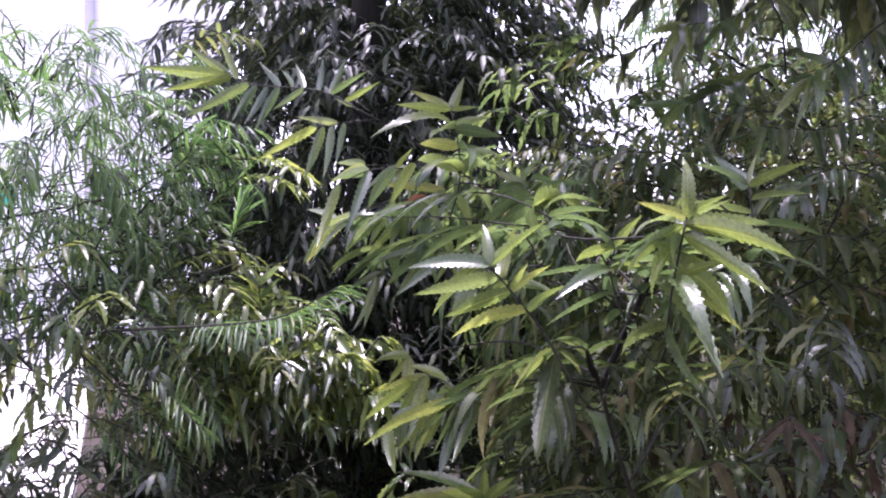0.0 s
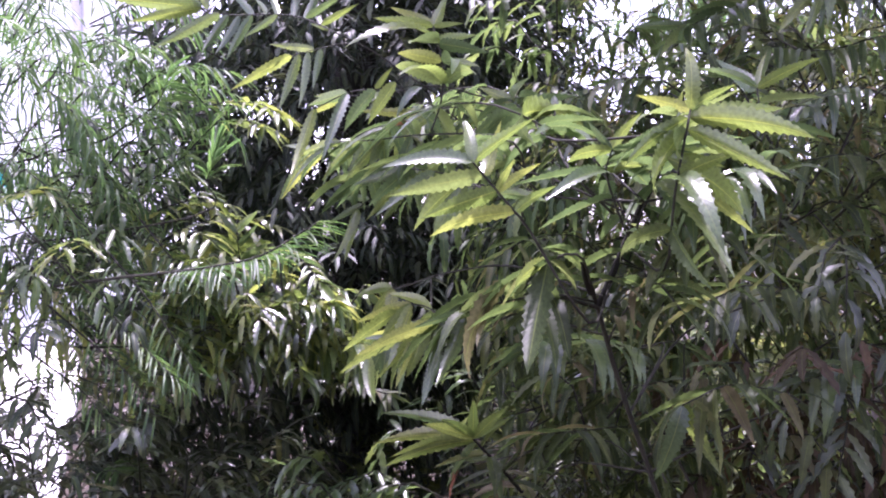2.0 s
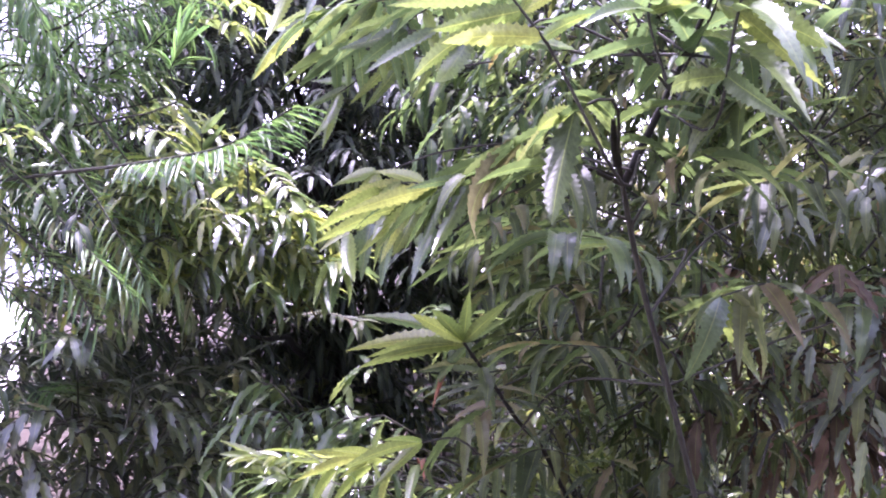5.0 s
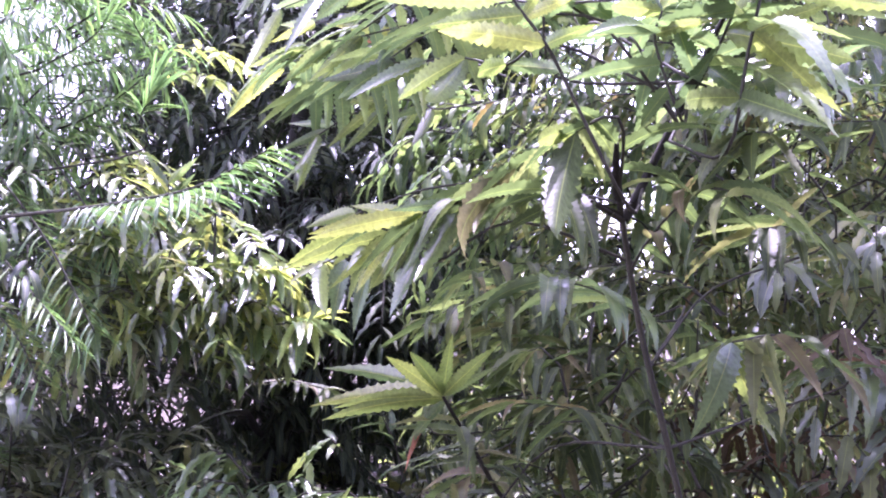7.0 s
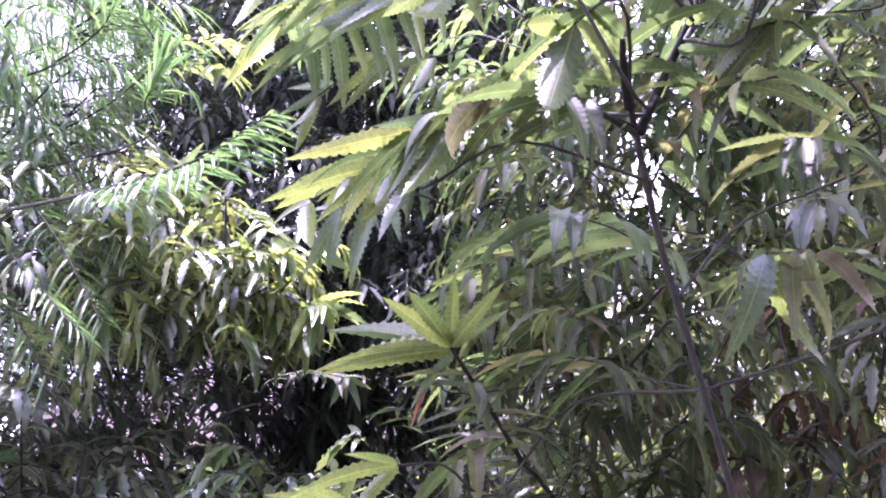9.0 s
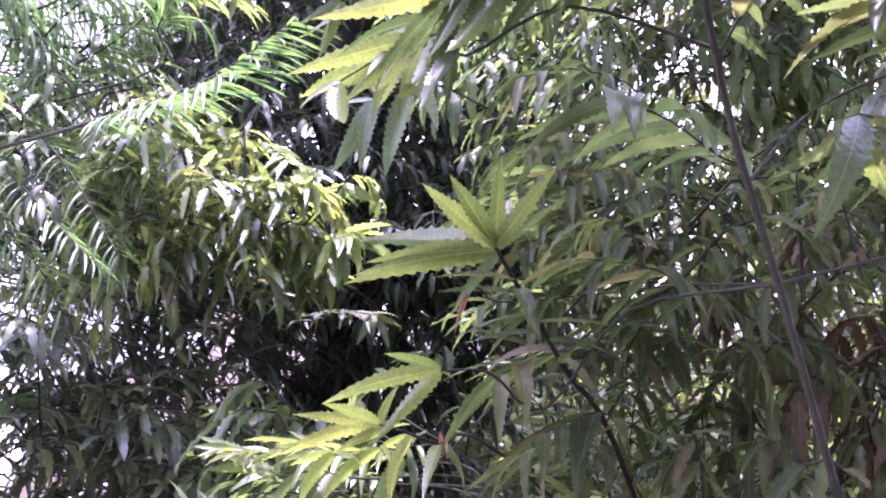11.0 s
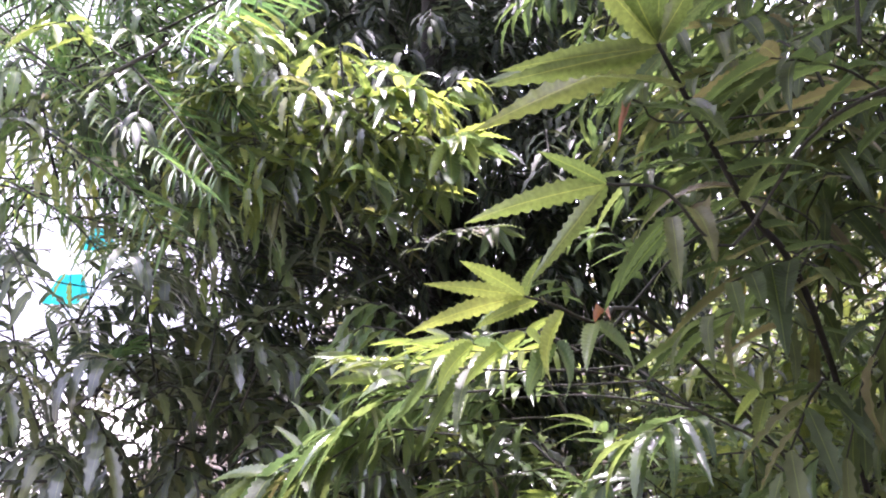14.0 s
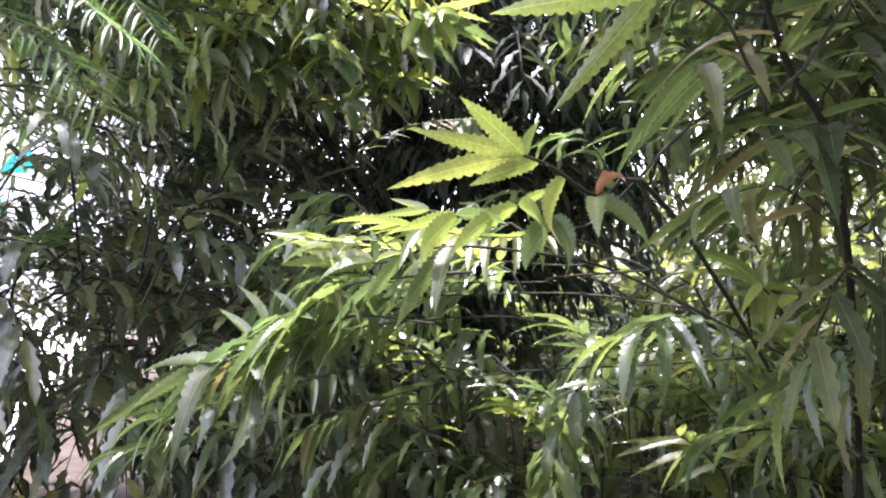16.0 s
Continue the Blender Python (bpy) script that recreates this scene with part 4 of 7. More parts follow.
spray(b, 11, 0.14, 0.6, HERO_SHADE_DARK, 0.4, 0.8)
b = twig(mast_tree, 0.0015, 0.001, (0.38, 1.556, 1.06), (0.326, 1.779, 1.065), (0.108, 1.72, 1.037), (0.065, 1.68, 1.051), (0.052, 1.668, 1.053))
grow(b, 1, (0.032, 1.608, 0.996), DEAD)
# young trio, and the bright low spray at the walk's end
b = twig(mast_tree, 0.0022, 0.0015, (0.38, 1.556, 1.06), (0.253, 1.71, 1.029), (0.148, 1.701, 0.905), (0.075, 1.624, 0.953), (0.018, 1.582, 0.957))
grow(b, 1, (-0.041, 1.514, 0.977), HERO_YOUNG, 0)
grow(b, 1, (-0.104, 1.527, 0.923), HERO_YOUNG, 1)
grow(b, 1, (-0.056, 1.616, 0.872), HERO_YOUNG, 0)
b = twig(mast_tree, 0.0035, 0.0015, (0.62, 2.7, 0.3), (0.12, 1.946, 0.808), (0.023, 1.9, 0.83), (-0.034, 1.84, 0.857), (-0.064, 1.82, 0.867))
grow(b, 1, (-0.174, 1.764, 0.885), HERO_YOUNG, 0)
grow(b, 1, (-0.127, 1.709, 0.905), HERO_YOUNG, 0)
grow(b, 1, (-0.198, 1.771, 0.829), HERO_YOUNG, 1)
grow(b, 1, (-0.041, 1.909, 0.919), HERO_YOUNG, 0)
grow(b, 0.85, (-0.038, 1.831, 0.857), HERO_YOUNG)
grow(b, 0.85, (-0.12, 1.784, 0.833), HERO_YOUNG)
grow(b, 0.663, (-0.036, 1.706, 0.771), HERO_YOUNG)
grow(b, 0.512, (0.03, 1.773, 0.835), DEAD)
grow(b, 0.512, (-0.001, 1.742, 0.782), HERO_MID)
grow(b, 0.512, (0.054, 1.786, 0.772), HERO_MID)
b = twig(mast_tree, 0.0022, 0.0012, (0.247, 2.043, 0.983), (0.152, 2.03, 0.927), (0.012, 1.913, 0.8), (-0.051, 1.906, 0.822), (-0.12, 1.908, 0.81), (-0.166, 1.93, 0.819))
grow(b, 1, (-0.232, 1.952, 0.814), HERO_YOUNG, 0)
grow(b, 1, (-0.215, 1.969, 0.836), HERO_YOUNG, 0)
grow(b, 0.85, (-0.203, 1.907, 0.793), HERO_YOUNG)
grow(b, 0.85, (-0.167, 1.798, 0.756), HERO_YOUNG)
grow(b, 0.85, (-0.079, 1.832, 0.796), HERO_MID)
grow(b, 0.64, (-0.136, 1.781, 0.767), HERO_YOUNG)
grow(b, 0.64, (-0.049, 1.786, 0.772), HERO_YOUNG)
grow(b, 0.64, (-0.022, 1.911, 0.844), HERO_YOUNG)
grow(b, 0.52, (-0.027, 1.789, 0.745), HERO_MID)
grow(b, 0.52, (-0.065, 1.794, 0.751), HERO_MID)
b = twig(mast_tree, 0.0022, 0.0012, (0.167, 2.067, 0.7), (0.053, 2.067, 0.754), (-0.089, 1.919, 0.775), (-0.168, 1.972, 0.776), (-0.226, 2.01, 0.759), (-0.258, 2.039, 0.763))
grow(b, 1, (-0.403, 2.136, 0.801), HERO_YOUNG, 0)
grow(b, 1, (-0.357, 2.091, 0.779), HERO_YOUNG, 0)
grow(b, 1, (-0.277, 2.067, 0.797), HERO_YOUNG, 0)
grow(b, 0.88, (-0.369, 2.059, 0.756), HERO_MID)
grow(b, 0.88, (-0.307, 1.99, 0.735), HERO_MID)
grow(b, 0.88, (-0.252, 2.077, 0.808), HERO_MID)
grow(b, 0.7, (-0.244, 1.93, 0.711), HERO_MID)
grow(b, 0.7, (-0.183, 1.897, 0.75), HERO_MID)
grow(b, 0.52, (-0.156, 1.858, 0.702), HERO_SHADE_DARK)
grow(b, 0.52, (-0.199, 1.873, 0.689), HERO_SHADE_DARK)
b = twig(mast_tree, 0.0018, 0.0012, (-0.116, 1.958, 0.748), (-0.195, 1.97, 0.742), (-0.283, 2.009, 0.728), (-0.331, 2.006, 0.693), (-0.389, 2.009, 0.664))
grow(b, 1, (-0.446, 2.05, 0.699), HERO_MID)
grow(b, 1, (-0.441, 2.115, 0.729), HERO_MID)
grow(b, 1, (-0.429, 2.014, 0.655), HERO_MID)
grow(b, 0.775, (-0.383, 2.072, 0.724), HERO_MID)
grow(b, 0.775, (-0.377, 1.94, 0.644), HERO_MID)
grow(b, 0.775, (-0.304, 1.954, 0.693), HERO_MID)
grow(b, 0.55, (-0.275, 1.902, 0.662), HERO_SHADE_DARK)
grow(b, 0.55, (-0.24, 1.9, 0.675), HERO_SHADE_DARK)
spray(b, 7, 0.14, 0.8, HERO_MID, 0.325, 1)
b = twig(mast_tree, 0.0018, 0.0012, (-0.164, 2.001, 0.684), (-0.268, 2.006, 0.693), (-0.354, 2.012, 0.654), (-0.414, 2.023, 0.635), (-0.458, 2.034, 0.633))
grow(b, 1, (-0.523, 1.955, 0.585), HERO_MID, 0)
grow(b, 1, (-0.593, 1.988, 0.547), HERO_SHADE_DARK, 0)
grow(b, 1, (-0.424, 1.913, 0.582), HERO_MID, 0)
grow(b, 0.85, (-0.457, 1.887, 0.551), HERO_MID)
grow(b, 0.85, (-0.435, 1.846, 0.534), HERO_SHADE_DARK)
grow(b, 0.85, (-0.547, 2.047, 0.617), HERO_MID)
grow(b, 0.663, (-0.383, 1.853, 0.541), HERO_SHADE_DARK)
grow(b, 0.663, (-0.355, 1.934, 0.606), HERO_SHADE_DARK)
spray(b, 8, 0.14, 0.8, HERO_SHADE_DARK, 0.325, 1)
# light shrub growth low beside the walker
b = twig(mast_tree, 0.0022, 0.0012, (0.167, 2.067, 0.7), (0.304, 2.06, 0.633), (0.277, 2.044, 0.691), (0.238, 2.009, 0.728))
grow(b, 1, (0.199, 2.015, 0.735), HERO_YOUNG)
grow(b, 1, (0.249, 2.042, 0.766), HERO_YOUNG)
grow(b, 1, (0.283, 2.004, 0.721), HERO_YOUNG)
grow(b, 1, (0.182, 1.92, 0.699), HERO_YOUNG)
spray(b, 6, 0.13, 0.4, HERO_YOUNG, 0.4, 1)
b = twig(mast_tree, 0.0022, 0.0012, (0.353, 2.137, 0.75), (0.409, 2.06, 0.633), (0.352, 2.071, 0.646), (0.266, 2.033, 0.6))
spray(b, 9, 0.13, 0.5, HERO_MID, 0.4, 1)
b = twig(mast_tree, 0.0022, 0.0012, (0.3, 2.2, 0.6), (0.397, 2.079, 0.499), (0.323, 2.11, 0.537), (0.217, 2.104, 0.53))
spray(b, 9, 0.13, 0.5, HERO_MID, 0.4, 1)
# sprays at the height of the eye on the other side
# low fan of sprays
b = twig(mast_tree, 0.0016, 0.0009, (0.1, 2, 0.75), (0.075, 2.084, 0.765), (0.018, 2.2, 0.755), (-0.176, 2.12, 0.771), (-0.321, 2.06, 0.789))
spray(b, 24, 0.088, 0.2, HERO_YOUNG, 0.6, 1)
grow(b, 1, (-0.383, 2.04, 0.798), HERO_YOUNG)
grow(b, 1, (-0.368, 2.04, 0.778), HERO_YOUNG)
b = twig(mast_tree, 0.0016, 0.0009, (0.2, 2.1, 0.675), (0.044, 2.15, 0.787), (-0.099, 2.06, 0.792), (-0.211, 2, 0.805))
spray(b, 23, 0.088, 0.25, HERO_YOUNG, 0.467, 1)
b = twig(mast_tree, 0.0016, 0.0009, (0.1, 2, 0.75), (-0.011, 2.093, 0.739), (-0.015, 2.2, 0.731), (-0.176, 2.12, 0.732), (-0.306, 2.06, 0.734))
spray(b, 24, 0.088, 0.25, HERO_MID, 0.6, 1)
b = twig(mast_tree, 0.0016, 0.0009, (0.167, 2.067, 0.7), (0.049, 2.168, 0.714), (-0.064, 2.2, 0.714), (-0.236, 2.1, 0.71), (-0.378, 2.05, 0.69))
spray(b, 24, 0.088, 0.3, HERO_MID, 0.6, 1)
b = twig(mast_tree, 0.0016, 0.0009, (-0, 2.278, 0.661), (-0.081, 2.2, 0.681), (-0.267, 2.1, 0.672), (-0.404, 2.04, 0.647))
spray(b, 24, 0.088, 0.35, HERO_MID, 0.467, 1)
b = twig(mast_tree, 0.0016, 0.0009, (-0.137, 2.32, 0.585), (-0.235, 2.25, 0.609), (-0.402, 2.15, 0.58), (-0.545, 2.1, 0.548))
spray(b, 23, 0.089, 0.35, HERO_MID, 0.467, 1)
b = twig(mast_tree, 0.0016, 0.0009, (-0.16, 2.342, 0.529), (-0.269, 2.25, 0.54), (-0.45, 2.15, 0.524), (-0.591, 2.1, 0.502))
spray(b, 23, 0.089, 0.35, HERO_MID, 0.467, 1)
b = twig(mast_tree, 0.0016, 0.0009, (0.267, 2.167, 0.625), (0.157, 2.218, 0.609), (-0.065, 2.2, 0.599), (-0.223, 2.12, 0.578), (-0.335, 2.06, 0.542))
spray(b, 20, 0.088, 0.6, HERO_SHADE_DARK, 0.6, 1)
b = twig(mast_tree, 0.0016, 0.0009, (0.2, 2.1, 0.675), (0.262, 2.2, 0.649), (0.157, 2.1, 0.688), (0.073, 2.05, 0.662))
spray(b, 11, 0.12, 0.7, HERO_MID, 0.467, 1)
b = twig(mast_tree, 0.0016, 0.0009, (0.3, 2.08, 0.9), (0.327, 1.999, 0.938), (0.245, 1.9, 0.972), (0.152, 1.8, 0.966), (0.089, 1.75, 0.938))
spray(b, 10, 0.14, 0.65, HERO_SHADE_DARK, 0.6, 1)
b = twig(mast_tree, 0.0016, 0.0009, (0.273, 2.062, 0.942), (0.329, 1.9, 0.86), (0.233, 1.8, 0.893), (0.155, 1.75, 0.87))
spray(b, 11, 0.14, 0.65, HERO_SHADE_DARK, 0.467, 1)
b = twig(mast_tree, 0.0016, 0.0009, (0.247, 2.043, 0.983), (0.274, 2.058, 0.911), (0.323, 2, 0.803), (0.22, 1.9, 0.842), (0.138, 1.85, 0.826))
spray(b, 11, 0.14, 0.65, HERO_SHADE_DARK, 0.6, 1)
b = twig(hanging_tree, 0.003, 0.0013, (1.548, 2.7, 2.071), (1.148, 2.1, 2.171), (0.971, 2, 2.069), (0.868, 1.95, 2.005))
grow(b, 1, (0.749, 1.9, 1.891), HERO_YOUNG)
grow(b, 1, (0.792, 1.88, 1.866), HERO_YOUNG)
grow(b, 1, (0.795, 1.95, 1.985), HERO_MID)
grow(b, 0.8, (0.858, 1.9, 1.917), HERO_MID)
grow(b, 0.8, (0.836, 2, 2.076), HERO_MID)
spray(b, 6, 0.14, 0.7, HERO_MID, 0.4, 1)
b = twig(hanging_tree, 0.003, 0.0013, (1.361, 2.9, 2.203), (0.961, 2.3, 2.303), (0.77, 2.2, 2.213), (0.614, 2.1, 2.164))
grow(b, 1, (0.539, 2.05, 2.053), HERO_YOUNG)
grow(b, 1, (0.613, 2.05, 2.077), HERO_YOUNG)
grow(b, 1, (0.521, 2.1, 2.143), HERO_MID)
spray(b, 7, 0.14, 0.7, HERO_MID, 0.4, 1)
b = twig(hanging_tree, 0.003, 0.0013, (1.403, 3, 2.022), (1.003, 2.4, 2.122), (0.805, 2.3, 2.054), (0.651, 2.2, 1.982))
grow(b, 1, (0.563, 2.15, 1.893), HERO_MID)
grow(b, 1, (0.497, 2.15, 1.969), HERO_MID)
grow(b, 1, (0.628, 2.1, 1.886), HERO_MID)
spray(b, 10, 0.14, 0.55, HERO_MID, 0.4, 1)
b = twig(hanging_tree, 0.003, 0.0013, (1.623, 2.9, 1.86), (1.223, 2.3, 1.96), (0.994, 2.2, 1.915), (0.806, 2.1, 1.908))
spray(b, 12, 0.14, 0.6, HERO_MID, 0.4, 1)
b = twig(hanging_tree, 0.003, 0.0013, (1.134, 3.2, 2.137), (0.734, 2.6, 2.237), (0.502, 2.5, 2.178), (0.286, 2.4, 2.22))
spray(b, 12, 0.13, 0.7, HERO_SHADE_DARK, 0.4, 1)
b = twig(hanging_tree, 0.003, 0.0013, (1.517, 2.7, 1.658), (1.117, 2.1, 1.758), (0.944, 2, 1.791), (0.801, 1.95, 1.747))
spray(b, 12, 0.14, 0.7, HERO_MID, 0.4, 1)
b = twig(hanging_tree, 0.003, 0.0013, (1.507, 2.6, 1.447), (1.107, 2, 1.547), (0.923, 1.9, 1.627), (0.773, 1.85, 1.614))
spray(b, 12, 0.14, 0.55, HERO_SHADE_DARK, 0.4, 1)
b = twig(hanging_tree, 0.003, 0.0013, (1.451, 2.5, 1.037), (1.051, 1.9, 1.137), (0.898, 1.85, 1.2), (0.776, 1.8, 1.174))
spray(b, 10, 0.14, 0.4, HERO_MID, 0.4, 1)
b = twig(hanging_tree, 0.003, 0.0013, (1.562, 2.7, 1.145), (1.162, 2.1, 1.245), (0.971, 2, 1.33), (0.854, 1.95, 1.324))
spray(b, 10, 0.13, 0.5, HERO_SHADE_DARK, 0.4, 1)
b = twig(mast_tree, 0.0018, 0.0013, (0.816, 1.779, 1.293), (0.753, 1.7, 1.338), (0.582, 1.6, 1.377), (0.466, 1.5, 1.358))
spray(b, 10, 0.135, 0.7, HERO_SHADE_DARK, 0.4, 1)
b = twig(mast_tree, 0.0022, 0.0013, (0.38, 1.556, 1.06), (0.601, 1.684, 1.116), (0.659, 1.6, 1.169), (0.508, 1.5, 1.219), (0.392, 1.4, 1.207))
grow(b, 1, (0.348, 1.4, 1.092), HERO_MID)
grow(b, 1, (0.453, 1.4, 1.095), HERO_YOUNG)
spray(b, 9, 0.135, 0.7, HERO_SHADE_DARK, 0.55, 1)
b = twig(mast_tree, 0.0022, 0.0013, (0.343, 1.54, 1.167), (0.478, 1.669, 1.287), (0.628, 1.6, 1.37), (0.465, 1.45, 1.464), (0.391, 1.4, 1.454))
grow(b, 1, (0.327, 1.35, 1.372), HERO_SHADE_DARK)
spray(b, 10, 0.135, 0.7, HERO_SHADE_DARK, 0.55, 1)
b = twig(mast_tree, 0.0022, 0.0013, (0.343, 1.423, 1.52), (0.506, 1.581, 1.549), (0.638, 1.6, 1.571), (0.516, 1.5, 1.572), (0.409, 1.4, 1.518))
grow(b, 1, (0.406, 1.4, 1.507), HERO_YOUNG)
grow(b, 1, (0.418, 1.4, 1.568), HERO_YOUNG)
spray(b, 11, 0.14, 0.7, HERO_MID, 0.55, 1)
b = twig(mast_tree, 0.0022, 0.0013, (0.193, 2.007, 1.067), (0.383, 2.133, 1.089), (0.458, 2.2, 1.084), (0.347, 2.1, 1.166), (0.249, 2, 1.159))
spray(b, 10, 0.135, 0.7, HERO_SHADE_DARK, 0.55, 1)
b = twig(mast_tree, 0.0018, 0.0013, (0.435, 2.304, 1.419), (0.363, 2.2, 1.466), (0.235, 2.1, 1.461), (0.143, 2, 1.414))
spray(b, 9, 0.135, 0.75, HERO_SHADE_DARK, 0.4, 1)
b = twig(mast_tree, 0.0018, 0.0013, (0.486, 2.268, 1.283), (0.387, 2.2, 1.329), (0.228, 2.1, 1.331), (0.137, 2, 1.283))
spray(b, 9, 0.135, 0.75, HERO_SHADE_DARK, 0.4, 1)
b = twig(mast_tree, 0.0022, 0.0013, (0.452, 1.719, 0.992), (0.439, 1.9, 1.051), (0.292, 1.75, 1.086), (0.198, 1.7, 1.093))
spray(b, 11, 0.135, 0.65, HERO_SHADE_DARK, 0.4, 1)
b = twig(mast_tree, 0.0022, 0.0013, (0.343, 1.54, 1.167), (0.449, 1.708, 1.257), (0.422, 1.8, 1.239), (0.303, 1.7, 1.272), (0.216, 1.62, 1.277))
spray(b, 12, 0.14, 0.6, HERO_MID, 0.55, 1)
b = twig(mast_tree, 0.0018, 0.0013, (0.076, 1.832, 1.317), (0.014, 1.75, 1.323), (-0.028, 1.7, 1.312), (-0.074, 1.68, 1.284))
grow(b, 1, (-0.123, 1.68, 1.188), HERO_MID)
grow(b, 1, (-0.086, 1.66, 1.189), HERO_MID)
grow(b, 1, (-0.129, 1.7, 1.279), HERO_MID)
grow(b, 0.667, (-0.054, 1.64, 1.18), HERO_MID)
grow(b, 0.667, (0.008, 1.62, 1.233), HERO_MID)
# sunlit growth behind the low sprays
b = twig(mast_tree, 0.0018, 0.001, (0.357, 3.16, 0), (0.343, 3.16, 0.308), (0.267, 3.06, 0.453), (0.19, 3.01, 0.515))
spray(b, 9, 0.1, 0.3, HERO_YOUNG, 0.533, 1)
b = twig(mast_tree, 0.0018, 0.001, (-0.157, 2.601, 0), (-0.168, 2.601, 0.344), (-0.206, 2.501, 0.462), (-0.253, 2.451, 0.511))
spray(b, 9, 0.1, 0.3, HERO_YOUNG, 0.533, 1)
b = twig(mast_tree, 0.0018, 0.001, (0.538, 2.594, 0), (0.528, 2.594, 0.441), (0.449, 2.494, 0.551), (0.382, 2.444, 0.597))
spray(b, 9, 0.1, 0.3, HERO_MID, 0.533, 1)
b = twig(mast_tree, 0.0018, 0.001, (0.576, 2.841, 0), (0.564, 2.841, 0.378), (0.482, 2.741, 0.503), (0.409, 2.691, 0.556))
spray(b, 9, 0.1, 0.3, HERO_YOUNG, 0.533, 1)
b = twig(mast_tree, 0.0018, 0.001, (0.474, 3.269, -0), (0.46, 3.269, 0.034), (0.377, 3.169, 0.196), (0.295, 3.119, 0.265))
spray(b, 9, 0.1, 0.3, HERO_MID, 0.533, 1)
b = twig(mast_tree, 0.0018, 0.001, (-0.154, 2.611, 0), (-0.165, 2.611, 0.472), (-0.204, 2.511, 0.582), (-0.251, 2.461, 0.628))
spray(b, 9, 0.1, 0.3, HERO_YOUNG, 0.533, 1)
b = twig(mast_tree, 0.0018, 0.001, (0.304, 2.329, 0), (0.296, 2.329, 0.366), (0.233, 2.229, 0.469), (0.179, 2.179, 0.512))
spray(b, 9, 0.1, 0.3, HERO_YOUNG, 0.533, 1)
b = twig(mast_tree, 0.0018, 0.001, (0.22, 2.95, 0), (0.207, 2.95, 0.178), (0.141, 2.85, 0.319), (0.074, 2.8, 0.379))
spray(b, 9, 0.1, 0.3, HERO_MID, 0.533, 1)
b = twig(mast_tree, 0.0018, 0.001, (-0.181, 3.054, 0), (-0.195, 3.054, 0.221), (-0.244, 2.954, 0.366), (-0.306, 2.904, 0.427))
spray(b, 9, 0.1, 0.3, HERO_MID, 0.533, 1)
b = twig(mast_tree, 0.0018, 0.001, (0.503, 2.316, 0), (0.494, 2.316, 0.419), (0.417, 2.216, 0.518), (0.357, 2.166, 0.559))
spray(b, 9, 0.1, 0.3, HERO_YOUNG, 0.533, 1)
b = twig(mast_tree, 0.0018, 0.001, (0.596, 3.349, 0), (0.581, 3.349, 0.089), (0.493, 3.249, 0.253), (0.406, 3.199, 0.323))
spray(b, 9, 0.1, 0.3, HERO_YOUNG, 0.533, 1)
b = twig(mast_tree, 0.0018, 0.001, (0.706, 2.823, 0), (0.694, 2.823, 0.186), (0.606, 2.723, 0.32), (0.53, 2.673, 0.377))
spray(b, 9, 0.1, 0.3, HERO_MID, 0.533, 1)
b = twig(mast_tree, 0.0018, 0.001, (0.893, 3.134, 0), (0.88, 3.134, 0.246), (0.781, 3.034, 0.391), (0.694, 2.984, 0.453))
spray(b, 9, 0.1, 0.3, HERO_YOUNG, 0.533, 1)
b = twig(mast_tree, 0.0018, 0.001, (0.663, 2.776, 0), (0.652, 2.776, 0.251), (0.566, 2.676, 0.38), (0.492, 2.626, 0.434))
spray(b, 9, 0.1, 0.3, HERO_YOUNG, 0.533, 1)
b = twig(mast_tree, 0.0018, 0.001, (0.434, 2.642, 0), (0.423, 2.642, 0.358), (0.35, 2.542, 0.475), (0.286, 2.492, 0.525))
spray(b, 9, 0.1, 0.3, HERO_MID, 0.533, 1)
b = twig(mast_tree, 0.0018, 0.001, (0.325, 2.847, 0), (0.313, 2.847, 0.28), (0.244, 2.747, 0.411), (0.177, 2.697, 0.467))
spray(b, 9, 0.1, 0.3, HERO_YOUNG, 0.533, 1)
b = twig(mast_tree, 0.0018, 0.001, (0.4, 2.896, 0), (0.388, 2.896, 0.314), (0.314, 2.796, 0.446), (0.244, 2.746, 0.501))
spray(b, 9, 0.1, 0.3, HERO_MID, 0.533, 1)
b = twig(mast_tree, 0.0018, 0.001, (-0.102, 3.202, 0), (-0.117, 3.202, 0.323), (-0.174, 3.102, 0.471), (-0.243, 3.052, 0.534))
spray(b, 9, 0.1, 0.3, HERO_MID, 0.533, 1)
b = twig(mast_tree, 0.0018, 0.001, (0.603, 3.095, 0), (0.589, 3.095, 0.432), (0.503, 2.995, 0.568), (0.423, 2.945, 0.625))
spray(b, 9, 0.1, 0.3, HERO_MID, 0.533, 1)
b = twig(mast_tree, 0.0018, 0.001, (0.602, 2.354, 0), (0.594, 2.354, 0.369), (0.51, 2.254, 0.473), (0.446, 2.204, 0.516))
spray(b, 9, 0.1, 0.3, HERO_MID, 0.533, 1)
b = twig(mast_tree, 0.0018, 0.001, (0.1, 3.347, 0), (0.084, 3.347, 0.105), (0.015, 3.247, 0.269), (-0.062, 3.197, 0.339))
spray(b, 9, 0.1, 0.3, HERO_MID, 0.533, 1)
b = twig(mast_tree, 0.0018, 0.001, (0.821, 2.782, 0), (0.81, 2.782, 0.247), (0.716, 2.682, 0.376), (0.638, 2.632, 0.43))
spray(b, 9, 0.1, 0.3, HERO_MID, 0.533, 1)
b = twig(mast_tree, 0.0018, 0.001, (0.349, 2.477, 0), (0.339, 2.477, 0.414), (0.272, 2.377, 0.521), (0.214, 2.327, 0.565))
